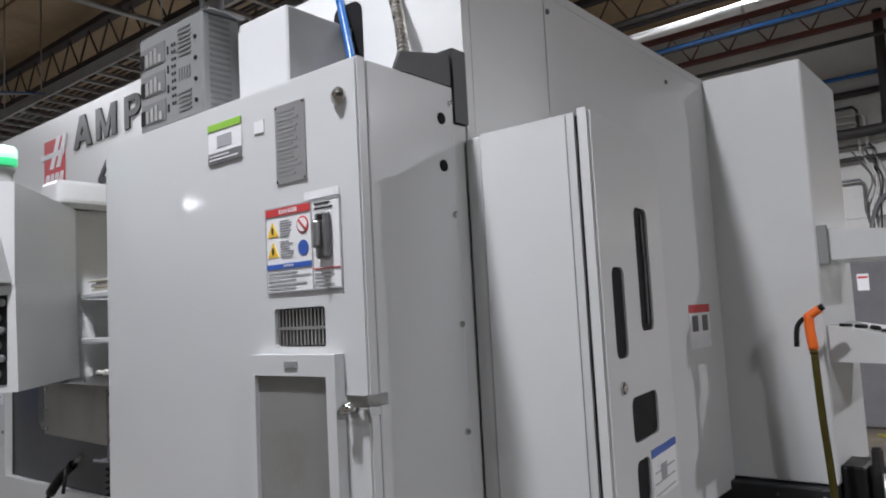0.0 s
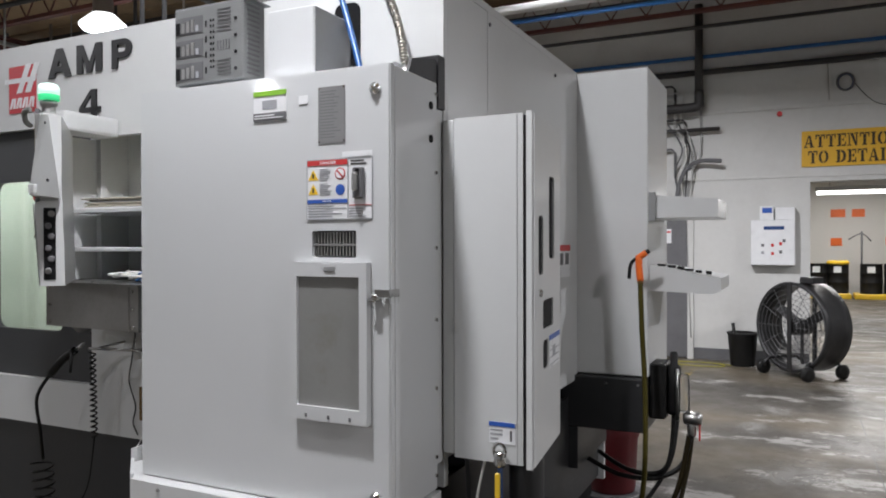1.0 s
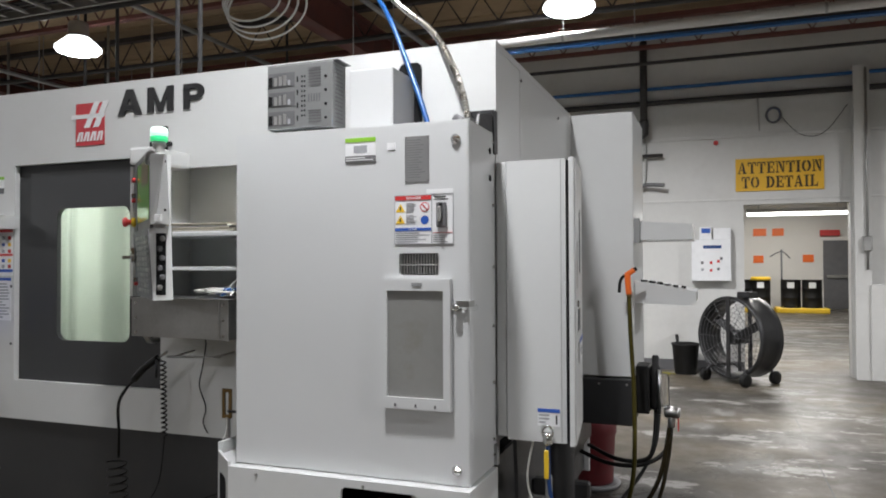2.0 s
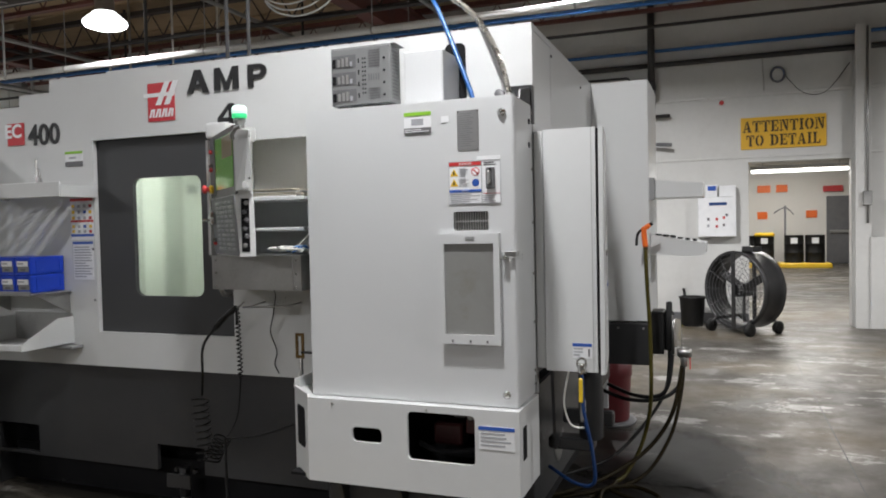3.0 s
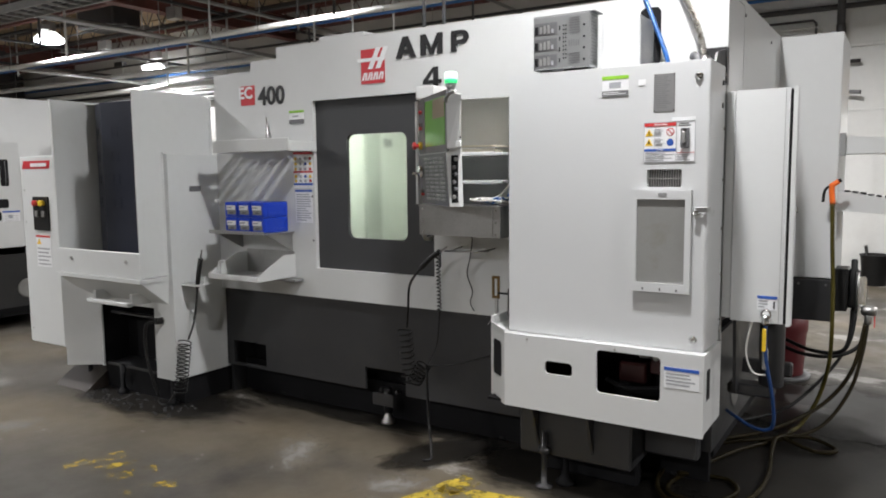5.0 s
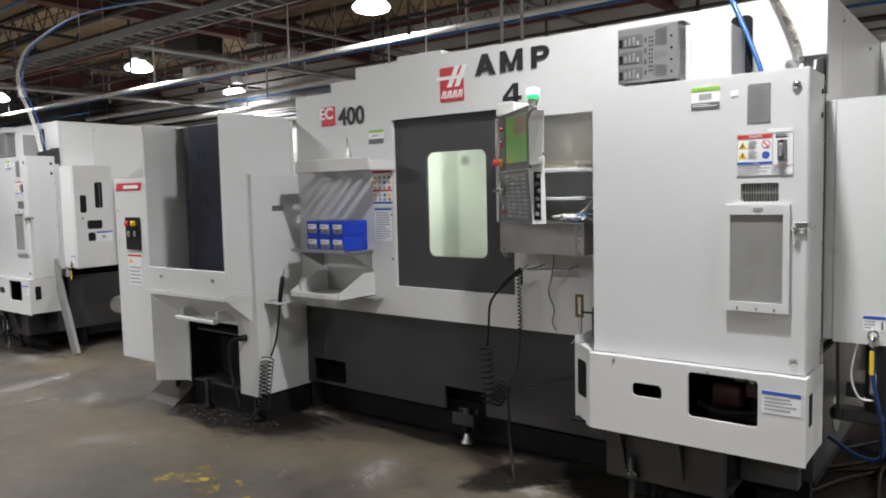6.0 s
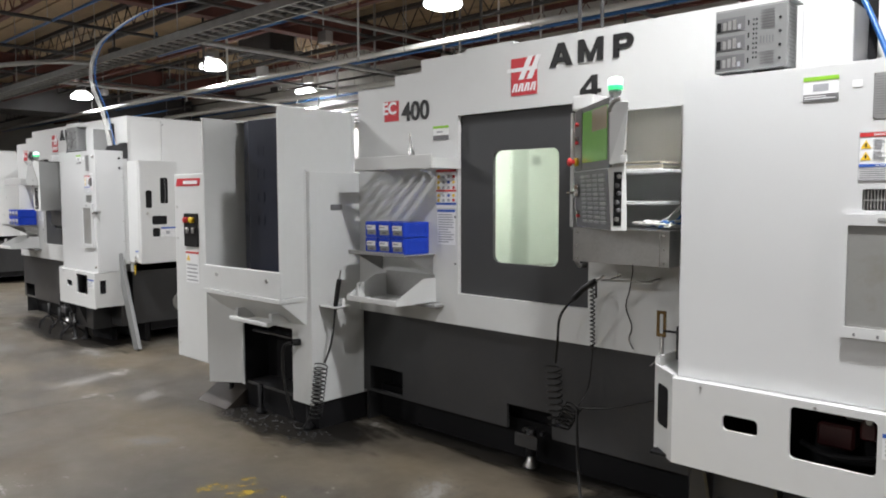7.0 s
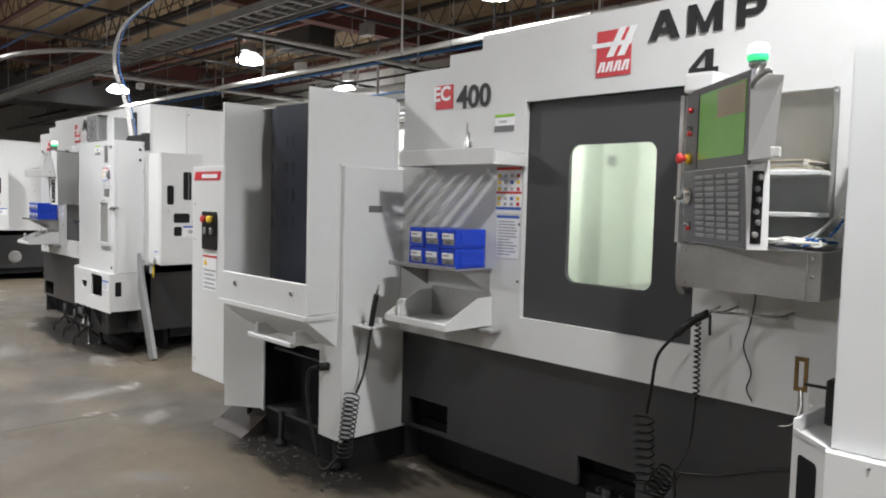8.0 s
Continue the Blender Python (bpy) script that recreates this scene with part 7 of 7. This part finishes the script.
part("fitting", lathe(bmesh.new(), [(0.03, CZ1), (0.03, CZ1 + 0.02), (0.02, CZ1 + 0.05)], 10, (-1.025, 1.28, 0)), STEEL, cd)
part("fitting", tube(bmesh.new(), [(-1.06, 1.3, CZ1), (-1.06, 1.3, CZ1 + 0.04), (-1.09, 1.32, CZ1 + 0.06)], 0.022, 8, 2), DGREY, cd)
bh = thing("blue_supply_hose", (-1.2, 1.3, CZ1), "blue air hose rising from the cabinet roof", "hose")
part("hose", tube(bmesh.new(), [(-1.20, 1.28, CZ1), (-1.212, 1.3, 2.2), (-1.342, 1.38, 2.49), (-1.468, 1.45, 2.73), (-1.8, 1.7, 3.2), (-2.2, 2.4, 4.45)], 0.011, 8, 6), BLUEHOSE, bh)
cc = thing("hanging_cable_coil", (-3.4, 3.2, 3.5), "coil of pale cable hung under the cable tray", "cable")
for q in range(4):
    part("loop", tube(bmesh.new(), [(-3.38 + (0.26 + 0.03 * q) * math.cos(a * 0.5236 + q) + 0.03 * q, 3.2 + 0.02 * q, 3.60 + (0.16 + 0.025 * q) * math.sin(a * 0.5236 + q) - 0.02 * q) for a in range(13)], 0.008, 6, 4), WIREW, cc)
part("tie", tube(bmesh.new(), [(-3.38, 3.21, 3.74), (-3.38, 3.2, 3.84)], 0.006, 5, 1), WIREW, cc)
SH = Vector((-7.545, 0.08, 0.0))
for q in range(4):
    t_ = thing("drop_cable", (-8.67, 1.3, 2.13), "pale cable looping down to the cabinet roof", "cable", "drop cables")
    d_ = 0.035 * q + 0.05 * (q == 3)
    part("cable", tube(bmesh.new(), [(-8.66 + d_, 1.35, 2.13), (-8.85 + d_, 1.35, 2.55), (-9.05 + d_, 1.32, 2.9), (-8.95 + d_, 1.3, 3.15), (-8.6 + d_, 1.32, 3.35), (-8.0 + d_, 1.6, 3.6), (-7.4 + d_, 2.4, 3.8), (-7.0, 3.0, 3.86)], 0.006, 7, 6), GALV if q < 3 else BLUEHOSE, t_)
t_ = thing("drop_cable", (-16.2, 1.3, 2.13), "grey cable looping down to the next machine", "cable", "drop cables")
part("cable", tube(bmesh.new(), [(-16.2, 1.3, 2.13), (-16.6, 1.3, 2.6), (-15.6, 1.3, 3.1), (-14.2, 1.4, 3.6), (-13.5, 2.2, 3.8), (-13.2, 3.0, 3.86)], 0.04, 8, 6), GALV, t_)

# ---- the next machines in the row ----
for n in (1, 2, 3):
    for ob in (MC, EC, TF, jb, ax, pn, gc, ts, bs_, ty, *BINS):
        copy_thing(ob, Matrix.Translation(ob.location + SH * n))
bm_ = thing("leaning_beam", (-8.2, 1.45, 0), "grey steel bar leaning against the next machine", "beam")
lb = B(-0.06, 0.06, -0.02, 0.02, 0, 1.36, 0.004)
bmesh.ops.transform(lb, matrix=Matrix.Translation((-8.14, 1.36, 0.0)) @ Matrix.Rotation(radians(-22), 4, "Y"), verts=lb.verts)
part("bar", lb, TFGREY, bm_)
for n, (x, y) in enumerate(((-9.4, 1.15), (-9.9, 1.2), (-10.4, 1.25))):
    t_ = thing("stool_base", (x, y, 0), "small dark castor base by the next machine", "stand", "castor bases")
    for a in range(5):
        c, s = math.cos(a * 1.2566), math.sin(a * 1.2566)
        part("leg", tube(bmesh.new(), [(x, y, 0.16), (x + 0.13 * c, y + 0.13 * s, 0.06), (x + 0.14 * c, y + 0.14 * s, 0.0)], 0.009, 6, 2), BLACK, t_)
    part("post", tube(bmesh.new(), [(x, y, 0.12), (x, y, 0.3)], 0.018, 8, 1), DARK, t_)


# ---- dark film on the floor ----
def stain(x, y, rx, ry, seed, name="dark_floor_patch", material=DARKFILM, label="dark film on the concrete floor", group="oil stains"):
    bm = bmesh.new()
    bm.faces.new([bm.verts.new((1.05 * math.cos(i * math.pi / 16), 1.05 * math.sin(i * math.pi / 16), 0)) for i in range(32)])
    ob = whole(name, bm, material, label, "stain", group)
    ob.location, ob.scale, ob.rotation_euler[2] = (x, y, 0.0015 + 0.0004 * (seed % 7)), (rx, ry, 1), seed * 1.3 if abs(rx - ry) < 0.3 else 0.0


for i, a in enumerate(((-0.7, 1.95, 1.2, 1.3), (0.35, 0.75, 0.8, 0.6), (-1.6, 1.3, 0.95, 0.5), (-3.4, 1.55, 1.5, 0.3), (-4.9, 1.05, 1.1, 0.5), (-2.45, 1.2, 0.5, 0.25), (-9.8, 1.3, 1.9, 0.5), (-0.6, 3.2, 0.9, 1.0), (-0.25, 2.5, 0.75, 0.95))):
    stain(*a, 20 + i)
FLAKES = ((-2.43, 0.68, 0.3, 0.26), (-0.1, 7.0, 0.42, 0.35), (0.75, 8.7, 0.5, 0.3), (-0.25, 6.2, 0.4, 0.3), (0.85, 7.2, 0.55, 0.4), (0.1, 4.9, 0.7, 0.5), (0.5, 5.9, 0.7, 0.45), (1.35, 7.9, 0.5, 0.35), (-7.2, 0.45, 0.55, 0.3), (-8.35, 0.98, 0.5, 0.3), (-9.4, 0.4, 0.7, 0.35), (-6.3, 0.6, 0.35, 0.25), (-5.2, 0.1, 0.35, 0.22), (-3.2, 0.75, 0.4, 0.25))
for i, a in enumerate(FLAKES):
    stain(*a, 37 + i, "pale_floor_patch", FLAKE, "pale flaked patch worn into the floor sealer", "pale floor patches")
# saw-cut joints in the slab
for x0, y0, x1, y1 in ((0.62, 3.3, 0.62, 0.6), (0.62, 3.3, 0.62, 9.9), (-33, -1.6, 8.8, -1.6), (-6.6, -13, -6.6, 0.6)):
    d_ = 0.004
    bm = bmesh.new()
    box(bm, min(x0, x1) - d_, max(x0, x1) + d_, min(y0, y1) - d_, max(y0, y1) + d_, 0.0002, 0.0012)
    whole("floor_joint", bm, DARK, "dark saw-cut joint in the floor", "joint", "floor joints", "structure")
